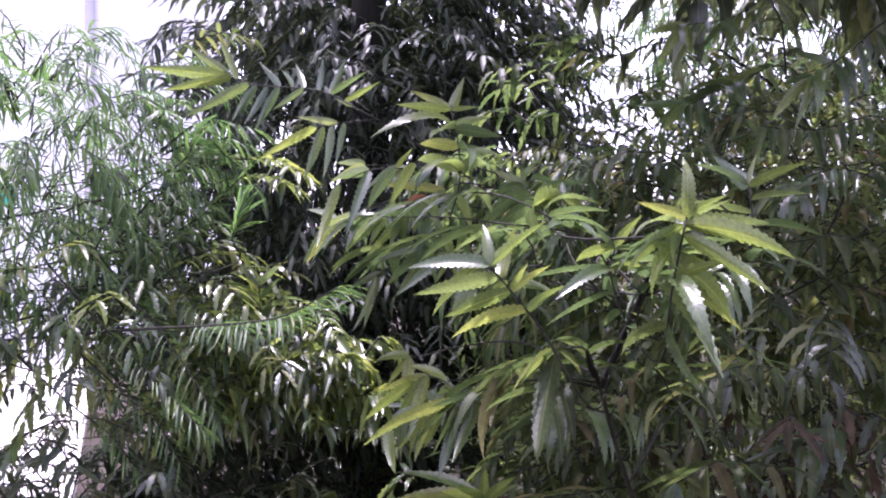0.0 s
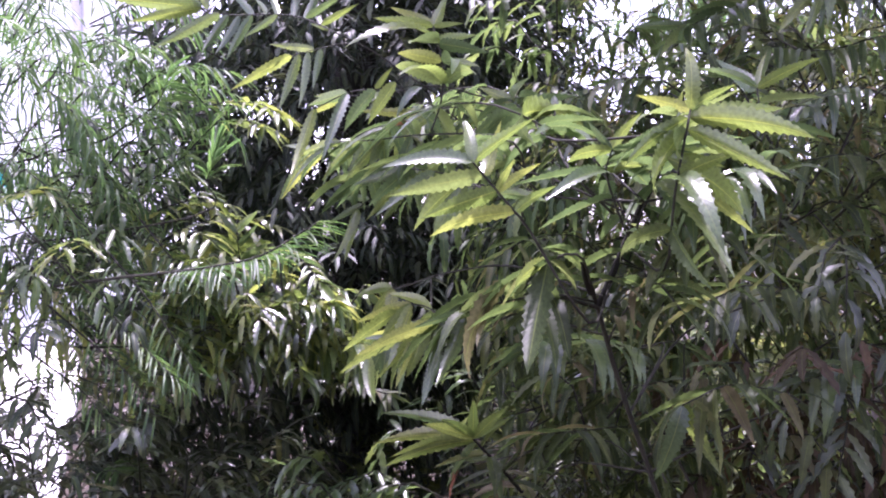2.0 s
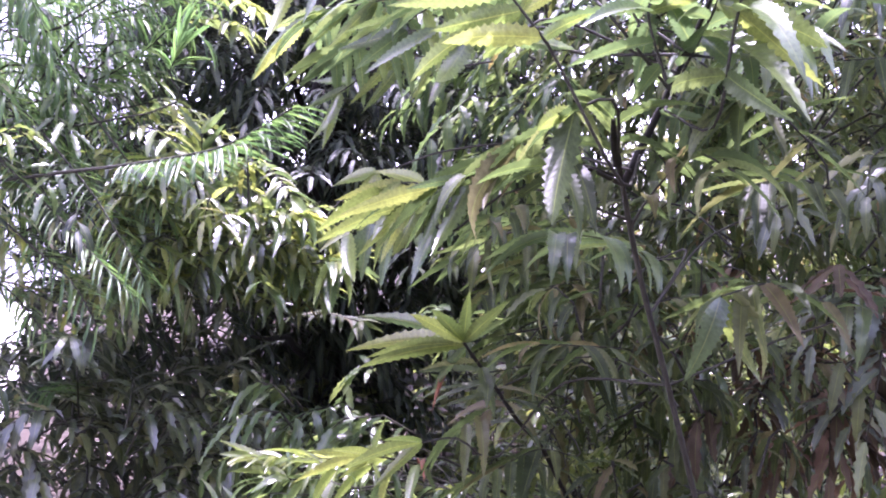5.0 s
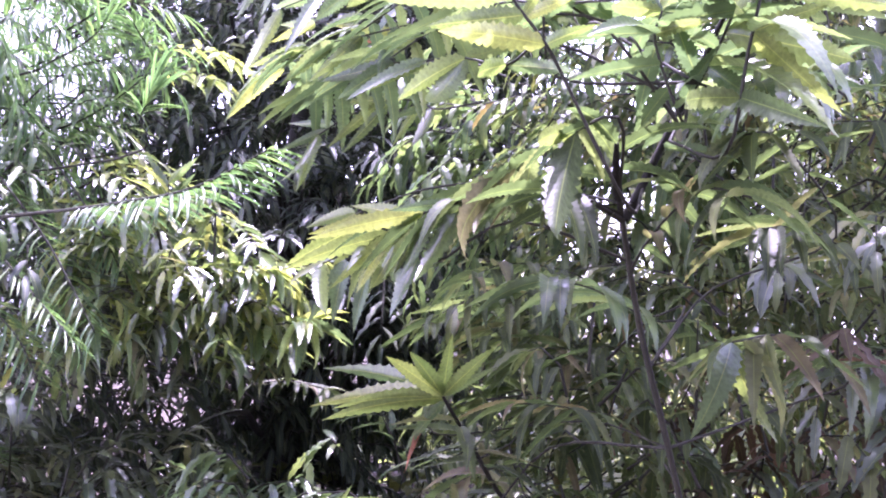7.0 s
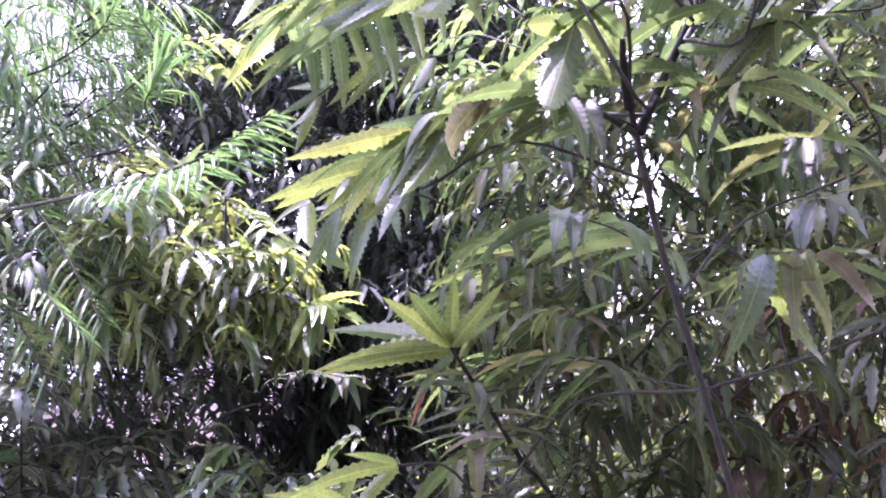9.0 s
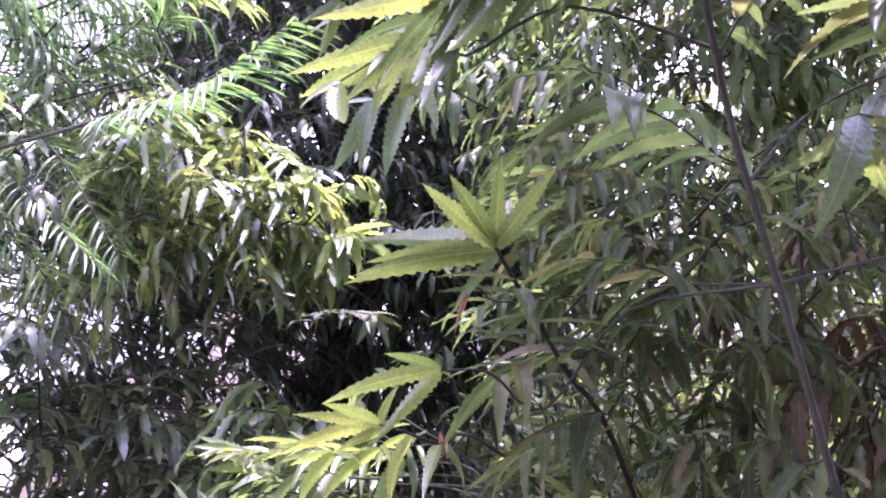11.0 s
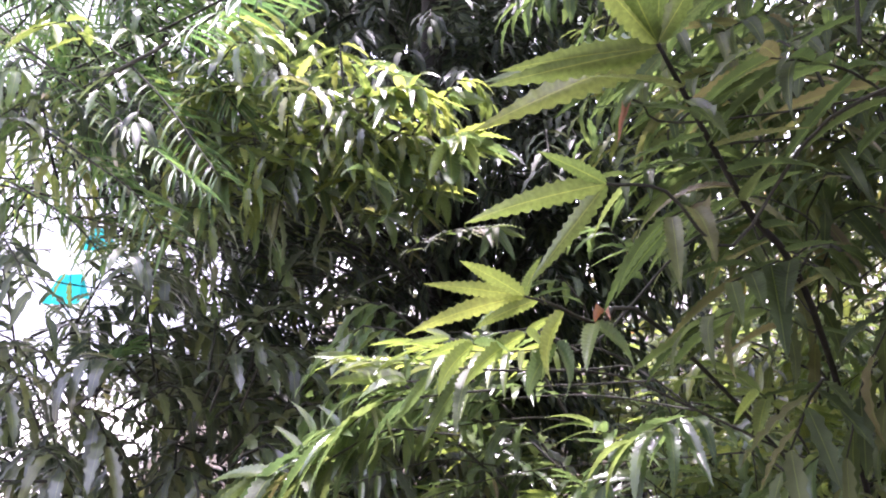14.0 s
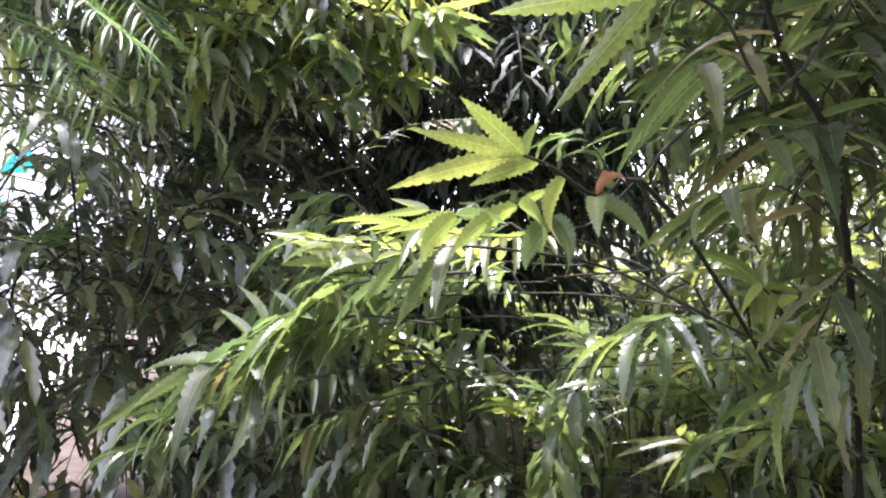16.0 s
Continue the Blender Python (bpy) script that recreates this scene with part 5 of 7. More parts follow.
spray(b, 9, 0.1, 0.3, HERO_MID, 0.533, 1)
b = twig(mast_tree, 0.0018, 0.001, (-0.13, 2.717, 0), (-0.141, 2.717, 0.459), (-0.184, 2.617, 0.576), (-0.236, 2.567, 0.624))
spray(b, 9, 0.1, 0.3, HERO_MID, 0.533, 1)
b = twig(mast_tree, 0.0018, 0.001, (0.066, 2.43, 0), (0.056, 2.43, 0.379), (0.009, 2.33, 0.486), (-0.039, 2.28, 0.531))
spray(b, 9, 0.1, 0.3, HERO_YOUNG, 0.533, 1)
b = twig(mast_tree, 0.0018, 0.001, (0.706, 2.775, 0), (0.695, 2.775, 0.445), (0.607, 2.675, 0.563), (0.532, 2.625, 0.613))
spray(b, 9, 0.1, 0.3, HERO_YOUNG, 0.533, 1)
b = twig(mast_tree, 0.0018, 0.001, (0.484, 2.689, 0), (0.473, 2.689, 0.342), (0.397, 2.589, 0.462), (0.33, 2.539, 0.512))
spray(b, 9, 0.1, 0.3, HERO_YOUNG, 0.533, 1)
b = twig(mast_tree, 0.0018, 0.001, (0.67, 2.624, 0), (0.66, 2.624, 0.47), (0.573, 2.524, 0.579), (0.503, 2.474, 0.625))
spray(b, 9, 0.1, 0.3, HERO_YOUNG, 0.533, 1)
b = twig(mast_tree, 0.0018, 0.001, (0.835, 2.983, 0), (0.822, 2.983, 0.247), (0.727, 2.883, 0.385), (0.645, 2.833, 0.444))
spray(b, 9, 0.1, 0.3, HERO_YOUNG, 0.533, 1)
b = twig(mast_tree, 0.0018, 0.001, (-0.109, 3.216, 0), (-0.124, 3.216, 0.318), (-0.181, 3.116, 0.467), (-0.25, 3.066, 0.53))
spray(b, 9, 0.1, 0.3, HERO_YOUNG, 0.533, 1)
b = twig(mast_tree, 0.0018, 0.001, (0.292, 2.558, 0), (0.282, 2.558, 0.481), (0.218, 2.458, 0.587), (0.159, 2.408, 0.631))
spray(b, 9, 0.1, 0.3, HERO_YOUNG, 0.533, 1)
b = twig(mast_tree, 0.0018, 0.001, (0.21, 2.444, 0), (0.201, 2.444, 0.428), (0.143, 2.344, 0.532), (0.09, 2.294, 0.576))
spray(b, 9, 0.1, 0.3, HERO_MID, 0.533, 1)
b = twig(mast_tree, 0.0018, 0.001, (0.572, 3.035, 0), (0.559, 3.035, 0.418), (0.475, 2.935, 0.551), (0.398, 2.885, 0.607))
spray(b, 9, 0.1, 0.3, HERO_MID, 0.533, 1)
b = twig(mast_tree, 0.0018, 0.001, (0.701, 2.799, 0), (0.689, 2.799, 0.31), (0.601, 2.699, 0.437), (0.526, 2.649, 0.49))
spray(b, 9, 0.1, 0.3, HERO_YOUNG, 0.533, 1)
b = twig(mast_tree, 0.0018, 0.001, (0.649, 2.656, 0), (0.639, 2.656, 0.354), (0.554, 2.556, 0.472), (0.483, 2.506, 0.521))
spray(b, 9, 0.1, 0.3, HERO_MID, 0.533, 1)
b = twig(mast_tree, 0.0018, 0.001, (0.496, 3.233, 0), (0.482, 3.233, 0.254), (0.399, 3.133, 0.405), (0.318, 3.083, 0.469))
spray(b, 9, 0.1, 0.3, HERO_YOUNG, 0.533, 1)
b = twig(mast_tree, 0.0018, 0.001, (0.39, 2.428, 0), (0.381, 2.428, 0.479), (0.312, 2.328, 0.579), (0.253, 2.278, 0.62))
spray(b, 9, 0.1, 0.3, HERO_YOUNG, 0.533, 1)
b = twig(mast_tree, 0.0018, 0.001, (0.74, 2.987, 0), (0.727, 2.987, 0.405), (0.636, 2.887, 0.537), (0.556, 2.837, 0.592))
spray(b, 9, 0.1, 0.3, HERO_YOUNG, 0.533, 1)
b = twig(mast_tree, 0.0018, 0.001, (0.902, 3.324, 0), (0.887, 3.324, 0.279), (0.786, 3.224, 0.433), (0.695, 3.174, 0.498))
spray(b, 9, 0.1, 0.3, HERO_YOUNG, 0.533, 1)
b = twig(mast_tree, 0.0018, 0.001, (0.756, 3.095, 0), (0.742, 3.095, 0.289), (0.65, 2.995, 0.431), (0.567, 2.945, 0.492))
spray(b, 9, 0.1, 0.3, HERO_YOUNG, 0.533, 1)
b = twig(mast_tree, 0.0018, 0.001, (0.477, 2.777, 0), (0.466, 2.777, 0.211), (0.389, 2.677, 0.342), (0.32, 2.627, 0.398))
spray(b, 9, 0.1, 0.3, HERO_YOUNG, 0.533, 1)
b = twig(mast_tree, 0.0018, 0.001, (0.387, 2.931, 0), (0.375, 2.931, 0.243), (0.301, 2.831, 0.38), (0.23, 2.781, 0.438))
spray(b, 9, 0.1, 0.3, HERO_MID, 0.533, 1)
b = twig(mast_tree, 0.0018, 0.001, (0.143, 2.336, 0), (0.134, 2.336, 0.529), (0.082, 2.236, 0.621), (0.034, 2.186, 0.659))
spray(b, 9, 0.1, 0.3, HERO_MID, 0.533, 1)
b = twig(mast_tree, 0.0018, 0.001, (0.067, 3.331, 0), (0.051, 3.331, 0.18), (-0.016, 3.231, 0.34), (-0.092, 3.181, 0.409))
spray(b, 9, 0.1, 0.3, HERO_YOUNG, 0.533, 1)
b = twig(mast_tree, 0.0018, 0.001, (-0.191, 3.279, 0), (-0.206, 3.279, 0.2), (-0.262, 3.179, 0.357), (-0.332, 3.129, 0.424))
spray(b, 9, 0.1, 0.3, HERO_YOUNG, 0.533, 1)
b = twig(mast_tree, 0.0018, 0.001, (0.114, 2.511, 0), (0.103, 2.511, 0.391), (0.051, 2.411, 0.501), (-0.001, 2.361, 0.546))
spray(b, 9, 0.1, 0.3, HERO_MID, 0.533, 1)
b = twig(mast_tree, 0.0018, 0.001, (-0.099, 3.256, -0), (-0.114, 3.256, 0.029), (-0.173, 3.156, 0.192), (-0.244, 3.106, 0.262))
spray(b, 9, 0.1, 0.3, HERO_YOUNG, 0.533, 1)
b = twig(mast_tree, 0.0018, 0.001, (-0.029, 2.605, 0), (-0.04, 2.605, 0.433), (-0.085, 2.505, 0.545), (-0.136, 2.455, 0.591))
spray(b, 9, 0.1, 0.3, HERO_MID, 0.533, 1)
# blades beside the stem, their shade put into the dark colour
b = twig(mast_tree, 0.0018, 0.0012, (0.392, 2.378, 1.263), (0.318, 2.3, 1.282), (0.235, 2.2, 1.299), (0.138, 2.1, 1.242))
spray(b, 11, 0.14, 0.5, HERO_SHADE_DARK, 0.4, 1)
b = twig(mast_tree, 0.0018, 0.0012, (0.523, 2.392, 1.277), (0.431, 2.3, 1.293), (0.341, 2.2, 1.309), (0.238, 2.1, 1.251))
spray(b, 11, 0.14, 0.5, HERO_SHADE_DARK, 0.4, 1)
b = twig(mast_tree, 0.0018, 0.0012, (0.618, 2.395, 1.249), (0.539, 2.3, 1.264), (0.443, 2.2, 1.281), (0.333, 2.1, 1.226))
spray(b, 11, 0.14, 0.5, HERO_SHADE_DARK, 0.4, 1)
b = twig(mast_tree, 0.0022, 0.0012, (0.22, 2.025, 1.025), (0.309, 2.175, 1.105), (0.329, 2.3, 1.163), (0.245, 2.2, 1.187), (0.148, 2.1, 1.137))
spray(b, 11, 0.14, 0.5, HERO_SHADE_DARK, 0.55, 1)
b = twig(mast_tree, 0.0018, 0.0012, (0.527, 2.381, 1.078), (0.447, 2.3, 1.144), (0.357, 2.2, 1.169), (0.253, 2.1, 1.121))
spray(b, 11, 0.14, 0.5, HERO_SHADE_DARK, 0.4, 1)
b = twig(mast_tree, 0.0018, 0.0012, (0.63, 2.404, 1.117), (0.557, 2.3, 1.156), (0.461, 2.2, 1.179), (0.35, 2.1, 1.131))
spray(b, 11, 0.14, 0.5, HERO_SHADE_DARK, 0.4, 1)
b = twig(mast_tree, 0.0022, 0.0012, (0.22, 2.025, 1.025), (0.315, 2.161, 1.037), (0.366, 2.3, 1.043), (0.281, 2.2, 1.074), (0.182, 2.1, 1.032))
spray(b, 11, 0.14, 0.5, HERO_SHADE_DARK, 0.55, 1)
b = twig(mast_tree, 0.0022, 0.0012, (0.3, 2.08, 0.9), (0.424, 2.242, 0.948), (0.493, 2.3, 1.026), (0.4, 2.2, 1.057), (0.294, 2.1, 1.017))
spray(b, 11, 0.14, 0.5, HERO_SHADE_DARK, 0.55, 1)
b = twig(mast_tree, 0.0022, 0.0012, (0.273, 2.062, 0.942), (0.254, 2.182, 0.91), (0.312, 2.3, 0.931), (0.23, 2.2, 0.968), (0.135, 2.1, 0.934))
spray(b, 11, 0.14, 0.5, HERO_SHADE_DARK, 0.55, 1)
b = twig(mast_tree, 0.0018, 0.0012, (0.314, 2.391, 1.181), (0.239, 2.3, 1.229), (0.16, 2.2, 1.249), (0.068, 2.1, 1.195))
spray(b, 11, 0.14, 0.5, HERO_SHADE_DARK, 0.4, 1)
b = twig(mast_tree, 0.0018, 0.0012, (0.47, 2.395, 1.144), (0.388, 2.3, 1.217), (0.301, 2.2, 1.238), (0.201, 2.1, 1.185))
spray(b, 11, 0.14, 0.5, HERO_SHADE_DARK, 0.4, 1)
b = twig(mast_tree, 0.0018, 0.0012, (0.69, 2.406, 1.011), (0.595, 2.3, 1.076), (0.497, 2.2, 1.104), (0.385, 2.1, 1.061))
spray(b, 11, 0.14, 0.5, HERO_SHADE_DARK, 0.4, 1)
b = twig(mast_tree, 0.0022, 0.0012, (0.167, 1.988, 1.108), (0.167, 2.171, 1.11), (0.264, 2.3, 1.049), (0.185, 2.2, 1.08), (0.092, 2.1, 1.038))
spray(b, 11, 0.14, 0.5, HERO_SHADE_DARK, 0.55, 1)
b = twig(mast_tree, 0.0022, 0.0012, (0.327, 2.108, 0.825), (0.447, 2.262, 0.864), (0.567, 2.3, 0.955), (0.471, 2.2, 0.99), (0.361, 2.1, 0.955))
spray(b, 11, 0.14, 0.5, HERO_SHADE_DARK, 0.55, 1)
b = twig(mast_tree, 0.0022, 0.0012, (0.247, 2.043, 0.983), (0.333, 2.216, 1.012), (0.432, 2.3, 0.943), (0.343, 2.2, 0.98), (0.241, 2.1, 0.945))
spray(b, 11, 0.14, 0.5, HERO_SHADE_DARK, 0.55, 1)
b = twig(column_tree, 0.0022, 0.0012, (-0.636, 3.548, 0.959), (-0.924, 2.75, 1.096), (-0.743, 2.6, 1.121), (-0.597, 2.5, 1.122))
spray(b, 9, 0.0858, 0.336, HERO_YOUNG, 0.567, 1)
spray(b, 12, 0.0858, 0.56, HERO_MID, 0.4, 1)
b = twig(column_tree, 0.0022, 0.0012, (-0.704, 3.525, 0.903), (-1.075, 2.7, 1.04), (-0.895, 2.6, 1.059), (-0.716, 2.5, 1.051))
spray(b, 21, 0.0858, 0.56, HERO_SHADE_DARK, 0.4, 1)
b = twig(column_tree, 0.0022, 0.0012, (-0.386, 3.57, 0.843), (-0.368, 2.8, 0.981), (-0.235, 2.6, 1.027), (-0.128, 2.5, 1.021))
grow(b, 1, (-0.091, 2.45, 0.949), HERO_MID)
grow(b, 1, (-0.16, 2.45, 0.955), HERO_MID)
grow(b, 1, (-0.069, 2.5, 0.996), HERO_MID)
spray(b, 16, 0.0858, 0.39, HERO_SHADE_DARK, 0.4, 1)
b = twig(column_tree, 0.0022, 0.0012, (-0.436, 3.57, 0.943), (-0.481, 2.8, 1.08), (-0.336, 2.6, 1.104), (-0.272, 2.5, 1.058))
spray(b, 18, 0.0858, 0.49, HERO_SHADE_DARK, 0.4, 1)
b = twig(column_tree, 0.0022, 0.0012, (-0.476, 3.57, 1.286), (-0.569, 2.8, 1.423), (-0.424, 2.65, 1.427), (-0.32, 2.5, 1.351))
spray(b, 8, 0.0858, 0.234, HERO_YOUNG, 0.567, 1)
spray(b, 10, 0.0858, 0.39, HERO_MID, 0.4, 1)
b = twig(column_tree, 0.0022, 0.0012, (-0.648, 3.525, 1.24), (-0.95, 2.7, 1.377), (-0.734, 2.5, 1.344), (-0.567, 2.4, 1.296))
spray(b, 9, 0.0936, 0.21, HERO_YOUNG, 0.567, 1)
spray(b, 12, 0.0936, 0.35, HERO_MID, 0.4, 1)
b = twig(column_tree, 0.0022, 0.0012, (-0.646, 3.525, 1.09), (-0.946, 2.7, 1.227), (-0.732, 2.5, 1.233), (-0.6, 2.4, 1.192))
spray(b, 9, 0.0936, 0.252, HERO_YOUNG, 0.567, 1)
spray(b, 12, 0.0936, 0.42, HERO_MID, 0.4, 1)
b = twig(column_tree, 0.0022, 0.0012, (-0.629, 3.48, 0.498), (-0.908, 2.6, 0.635), (-0.743, 2.5, 0.686), (-0.58, 2.4, 0.677))
spray(b, 21, 0.0858, 0.42, HERO_SHADE_DARK, 0.4, 1)
b = twig(column_tree, 0.0022, 0.0012, (-0.632, 3.48, 1.194), (-0.916, 2.6, 1.331), (-0.716, 2.5, 1.353), (-0.499, 2.4, 1.296))
spray(b, 10, 0.0936, 0.252, HERO_YOUNG, 0.567, 1)
spray(b, 13, 0.0936, 0.42, HERO_MID, 0.4, 1)
b = twig(column_tree, 0.0022, 0.0012, (-0.59, 3.48, 1.058), (-0.823, 2.6, 1.196), (-0.601, 2.5, 1.224), (-0.417, 2.4, 1.174))
spray(b, 10, 0.0936, 0.336, HERO_YOUNG, 0.567, 1)
spray(b, 13, 0.0936, 0.56, HERO_MID, 0.4, 1)
b = twig(column_tree, 0.0022, 0.0012, (-0.528, 3.525, 1.128), (-0.684, 2.7, 1.266), (-0.476, 2.5, 1.295), (-0.311, 2.4, 1.278))
spray(b, 10, 0.0936, 0.234, HERO_YOUNG, 0.567, 1)
spray(b, 13, 0.0936, 0.39, HERO_MID, 0.4, 1)
b = twig(column_tree, 0.0022, 0.0012, (-0.659, 3.48, 0.945), (-0.975, 2.6, 1.082), (-0.824, 2.5, 1.099), (-0.668, 2.4, 1.079))
spray(b, 8, 0.0936, 0.336, HERO_YOUNG, 0.567, 1)
spray(b, 11, 0.0936, 0.56, HERO_MID, 0.4, 1)
b = twig(column_tree, 0.0022, 0.0012, (-0.743, 3.57, 1.266), (-1.163, 2.8, 1.404), (-0.942, 2.7, 1.44), (-0.705, 2.5, 1.41))
spray(b, 10, 0.0936, 0.252, HERO_YOUNG, 0.567, 1)
spray(b, 13, 0.0936, 0.42, HERO_MID, 0.4, 1)
b = twig(column_tree, 0.0022, 0.0012, (-0.766, 3.57, 1.096), (-1.214, 2.8, 1.233), (-0.958, 2.7, 1.26), (-0.705, 2.5, 1.243))
spray(b, 10, 0.0936, 0.252, HERO_YOUNG, 0.567, 1)
spray(b, 13, 0.0936, 0.42, HERO_MID, 0.4, 1)
b = twig(column_tree, 0.0022, 0.0012, (-0.5, 3.57, 1.108), (-0.623, 2.8, 1.245), (-0.452, 2.6, 1.306), (-0.272, 2.4, 1.287))
spray(b, 10, 0.0936, 0.252, HERO_YOUNG, 0.567, 1)
spray(b, 13, 0.0936, 0.42, HERO_MID, 0.4, 1)
b = twig(column_tree, 0.0022, 0.0012, (-0.544, 3.615, 1.754), (-0.72, 2.9, 1.891), (-0.54, 2.7, 1.889), (-0.426, 2.6, 1.825))
spray(b, 8, 0.0936, 0.27, HERO_YOUNG, 0.567, 1)
spray(b, 11, 0.0936, 0.45, HERO_MID, 0.4, 1)
b = twig(column_tree, 0.0022, 0.0012, (-0.578, 3.615, 1.662), (-0.795, 2.9, 1.799), (-0.615, 2.8, 1.849), (-0.483, 2.7, 1.803))
spray(b, 8, 0.0936, 0.294, HERO_YOUNG, 0.567, 1)
spray(b, 11, 0.0936, 0.49, HERO_MID, 0.4, 1)
b = twig(column_tree, 0.0022, 0.0012, (-0.663, 3.66, 2.116), (-0.985, 3, 2.253), (-0.795, 2.9, 2.349), (-0.634, 2.8, 2.305))
spray(b, 19, 0.1014, 0.56, HERO_SHADE_DARK, 0.4, 1)
b = twig(column_tree, 0.0022, 0.0012, (-0.826, 3.48, 1.042), (-1.347, 2.6, 1.179), (-1.177, 2.5, 1.33), (-0.983, 2.4, 1.325))
spray(b, 21, 0.0858, 0.35, HERO_SHADE_DARK, 0.4, 1)
b = twig(column_tree, 0.0022, 0.0012, (-0.795, 3.48, 0.864), (-1.277, 2.6, 1.002), (-1.058, 2.5, 1.093), (-0.853, 2.4, 1.048))
spray(b, 21, 0.0858, 0.35, HERO_SHADE_DARK, 0.4, 1)
# more blades coloured dark for shade, higher up
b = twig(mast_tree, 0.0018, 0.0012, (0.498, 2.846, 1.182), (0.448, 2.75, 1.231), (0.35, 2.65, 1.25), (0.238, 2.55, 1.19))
spray(b, 11, 0.13, 0.5, HERO_SHADE_DARK, 0.4, 1)
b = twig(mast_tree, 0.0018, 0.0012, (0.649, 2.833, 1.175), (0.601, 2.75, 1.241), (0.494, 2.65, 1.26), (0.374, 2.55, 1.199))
spray(b, 11, 0.13, 0.5, HERO_SHADE_DARK, 0.4, 1)
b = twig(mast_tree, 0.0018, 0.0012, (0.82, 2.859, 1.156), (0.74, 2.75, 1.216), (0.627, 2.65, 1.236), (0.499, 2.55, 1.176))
spray(b, 11, 0.13, 0.5, HERO_SHADE_DARK, 0.4, 1)
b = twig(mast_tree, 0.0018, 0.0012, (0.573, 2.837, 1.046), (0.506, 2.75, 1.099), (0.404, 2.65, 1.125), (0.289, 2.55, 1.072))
spray(b, 11, 0.13, 0.5, HERO_SHADE_DARK, 0.4, 1)
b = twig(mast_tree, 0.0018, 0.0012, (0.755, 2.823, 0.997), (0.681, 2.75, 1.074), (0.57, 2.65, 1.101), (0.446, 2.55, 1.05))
spray(b, 11, 0.13, 0.5, HERO_SHADE_DARK, 0.4, 1)
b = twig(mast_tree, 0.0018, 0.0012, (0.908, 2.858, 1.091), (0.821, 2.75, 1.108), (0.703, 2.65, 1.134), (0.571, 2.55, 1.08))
spray(b, 11, 0.13, 0.5, HERO_SHADE_DARK, 0.4, 1)
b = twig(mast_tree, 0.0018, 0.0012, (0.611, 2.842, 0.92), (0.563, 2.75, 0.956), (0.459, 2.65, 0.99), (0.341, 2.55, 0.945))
spray(b, 11, 0.13, 0.5, HERO_SHADE_DARK, 0.4, 1)
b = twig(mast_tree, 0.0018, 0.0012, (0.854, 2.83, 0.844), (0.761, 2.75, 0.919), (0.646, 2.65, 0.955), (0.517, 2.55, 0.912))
spray(b, 11, 0.13, 0.5, HERO_SHADE_DARK, 0.4, 1)
# sprays hanging in the hollow, coloured dark for its shade
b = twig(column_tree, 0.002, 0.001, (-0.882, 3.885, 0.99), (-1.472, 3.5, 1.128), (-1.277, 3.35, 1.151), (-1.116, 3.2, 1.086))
spray(b, 16, 0.0936, 0.42, HERO_SHADE_DARK, 0.1, 1)
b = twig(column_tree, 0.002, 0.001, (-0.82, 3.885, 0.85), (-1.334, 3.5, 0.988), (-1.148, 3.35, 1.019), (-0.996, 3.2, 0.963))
spray(b, 16, 0.0936, 0.42, HERO_SHADE_DARK, 0.1, 1)
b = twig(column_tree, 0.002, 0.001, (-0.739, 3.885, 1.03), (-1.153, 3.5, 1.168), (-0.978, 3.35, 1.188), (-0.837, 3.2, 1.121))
spray(b, 16, 0.0936, 0.42, HERO_SHADE_DARK, 0.1, 1)
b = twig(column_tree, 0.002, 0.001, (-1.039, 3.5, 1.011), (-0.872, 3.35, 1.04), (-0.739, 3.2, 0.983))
spray(b, 16, 0.0936, 0.42, HERO_SHADE_DARK, 0.1, 1)
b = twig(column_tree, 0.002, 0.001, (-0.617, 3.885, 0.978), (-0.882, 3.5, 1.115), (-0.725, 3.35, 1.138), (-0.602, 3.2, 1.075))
spray(b, 16, 0.0936, 0.42, HERO_SHADE_DARK, 0.1, 1)
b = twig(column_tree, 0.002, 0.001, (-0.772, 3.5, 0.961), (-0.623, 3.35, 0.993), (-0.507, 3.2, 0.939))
spray(b, 16, 0.0936, 0.42, HERO_SHADE_DARK, 0.1, 1)
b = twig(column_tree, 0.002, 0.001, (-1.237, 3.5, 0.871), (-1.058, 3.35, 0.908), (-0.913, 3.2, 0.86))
spray(b, 16, 0.0936, 0.42, HERO_SHADE_DARK, 0.1, 1)
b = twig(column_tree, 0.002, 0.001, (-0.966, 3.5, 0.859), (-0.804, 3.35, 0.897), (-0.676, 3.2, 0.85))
spray(b, 16, 0.0936, 0.42, HERO_SHADE_DARK, 0.1, 1)
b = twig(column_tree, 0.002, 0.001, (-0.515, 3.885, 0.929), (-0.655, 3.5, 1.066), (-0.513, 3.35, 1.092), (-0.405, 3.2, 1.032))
spray(b, 16, 0.0936, 0.42, HERO_SHADE_DARK, 0.1, 1)
# sunlit tuft on the column's shoulder, the young-leaf colour adding to the sun
b = twig(column_tree, 0.0022, 0.0012, (-0.478, 3.525, 1.032), (-0.574, 2.7, 1.169), (-0.48, 2.6, 1.206), (-0.394, 2.5, 1.183))
grow(b, 1, (-0.335, 2.45, 1.148), HERO_MID)
grow(b, 1, (-0.358, 2.5, 1.22), HERO_YOUNG)
grow(b, 1, (-0.37, 2.45, 1.103), HERO_MID)
grow(b, 0.733, (-0.48, 2.55, 1.252), HERO_YOUNG)
grow(b, 0.733, (-0.426, 2.5, 1.115), HERO_MID)
spray(b, 6, 0.0819, 0.21, HERO_YOUNG, 0.567, 1)
spray(b, 8, 0.0819, 0.35, HERO_MID, 0.4, 1)
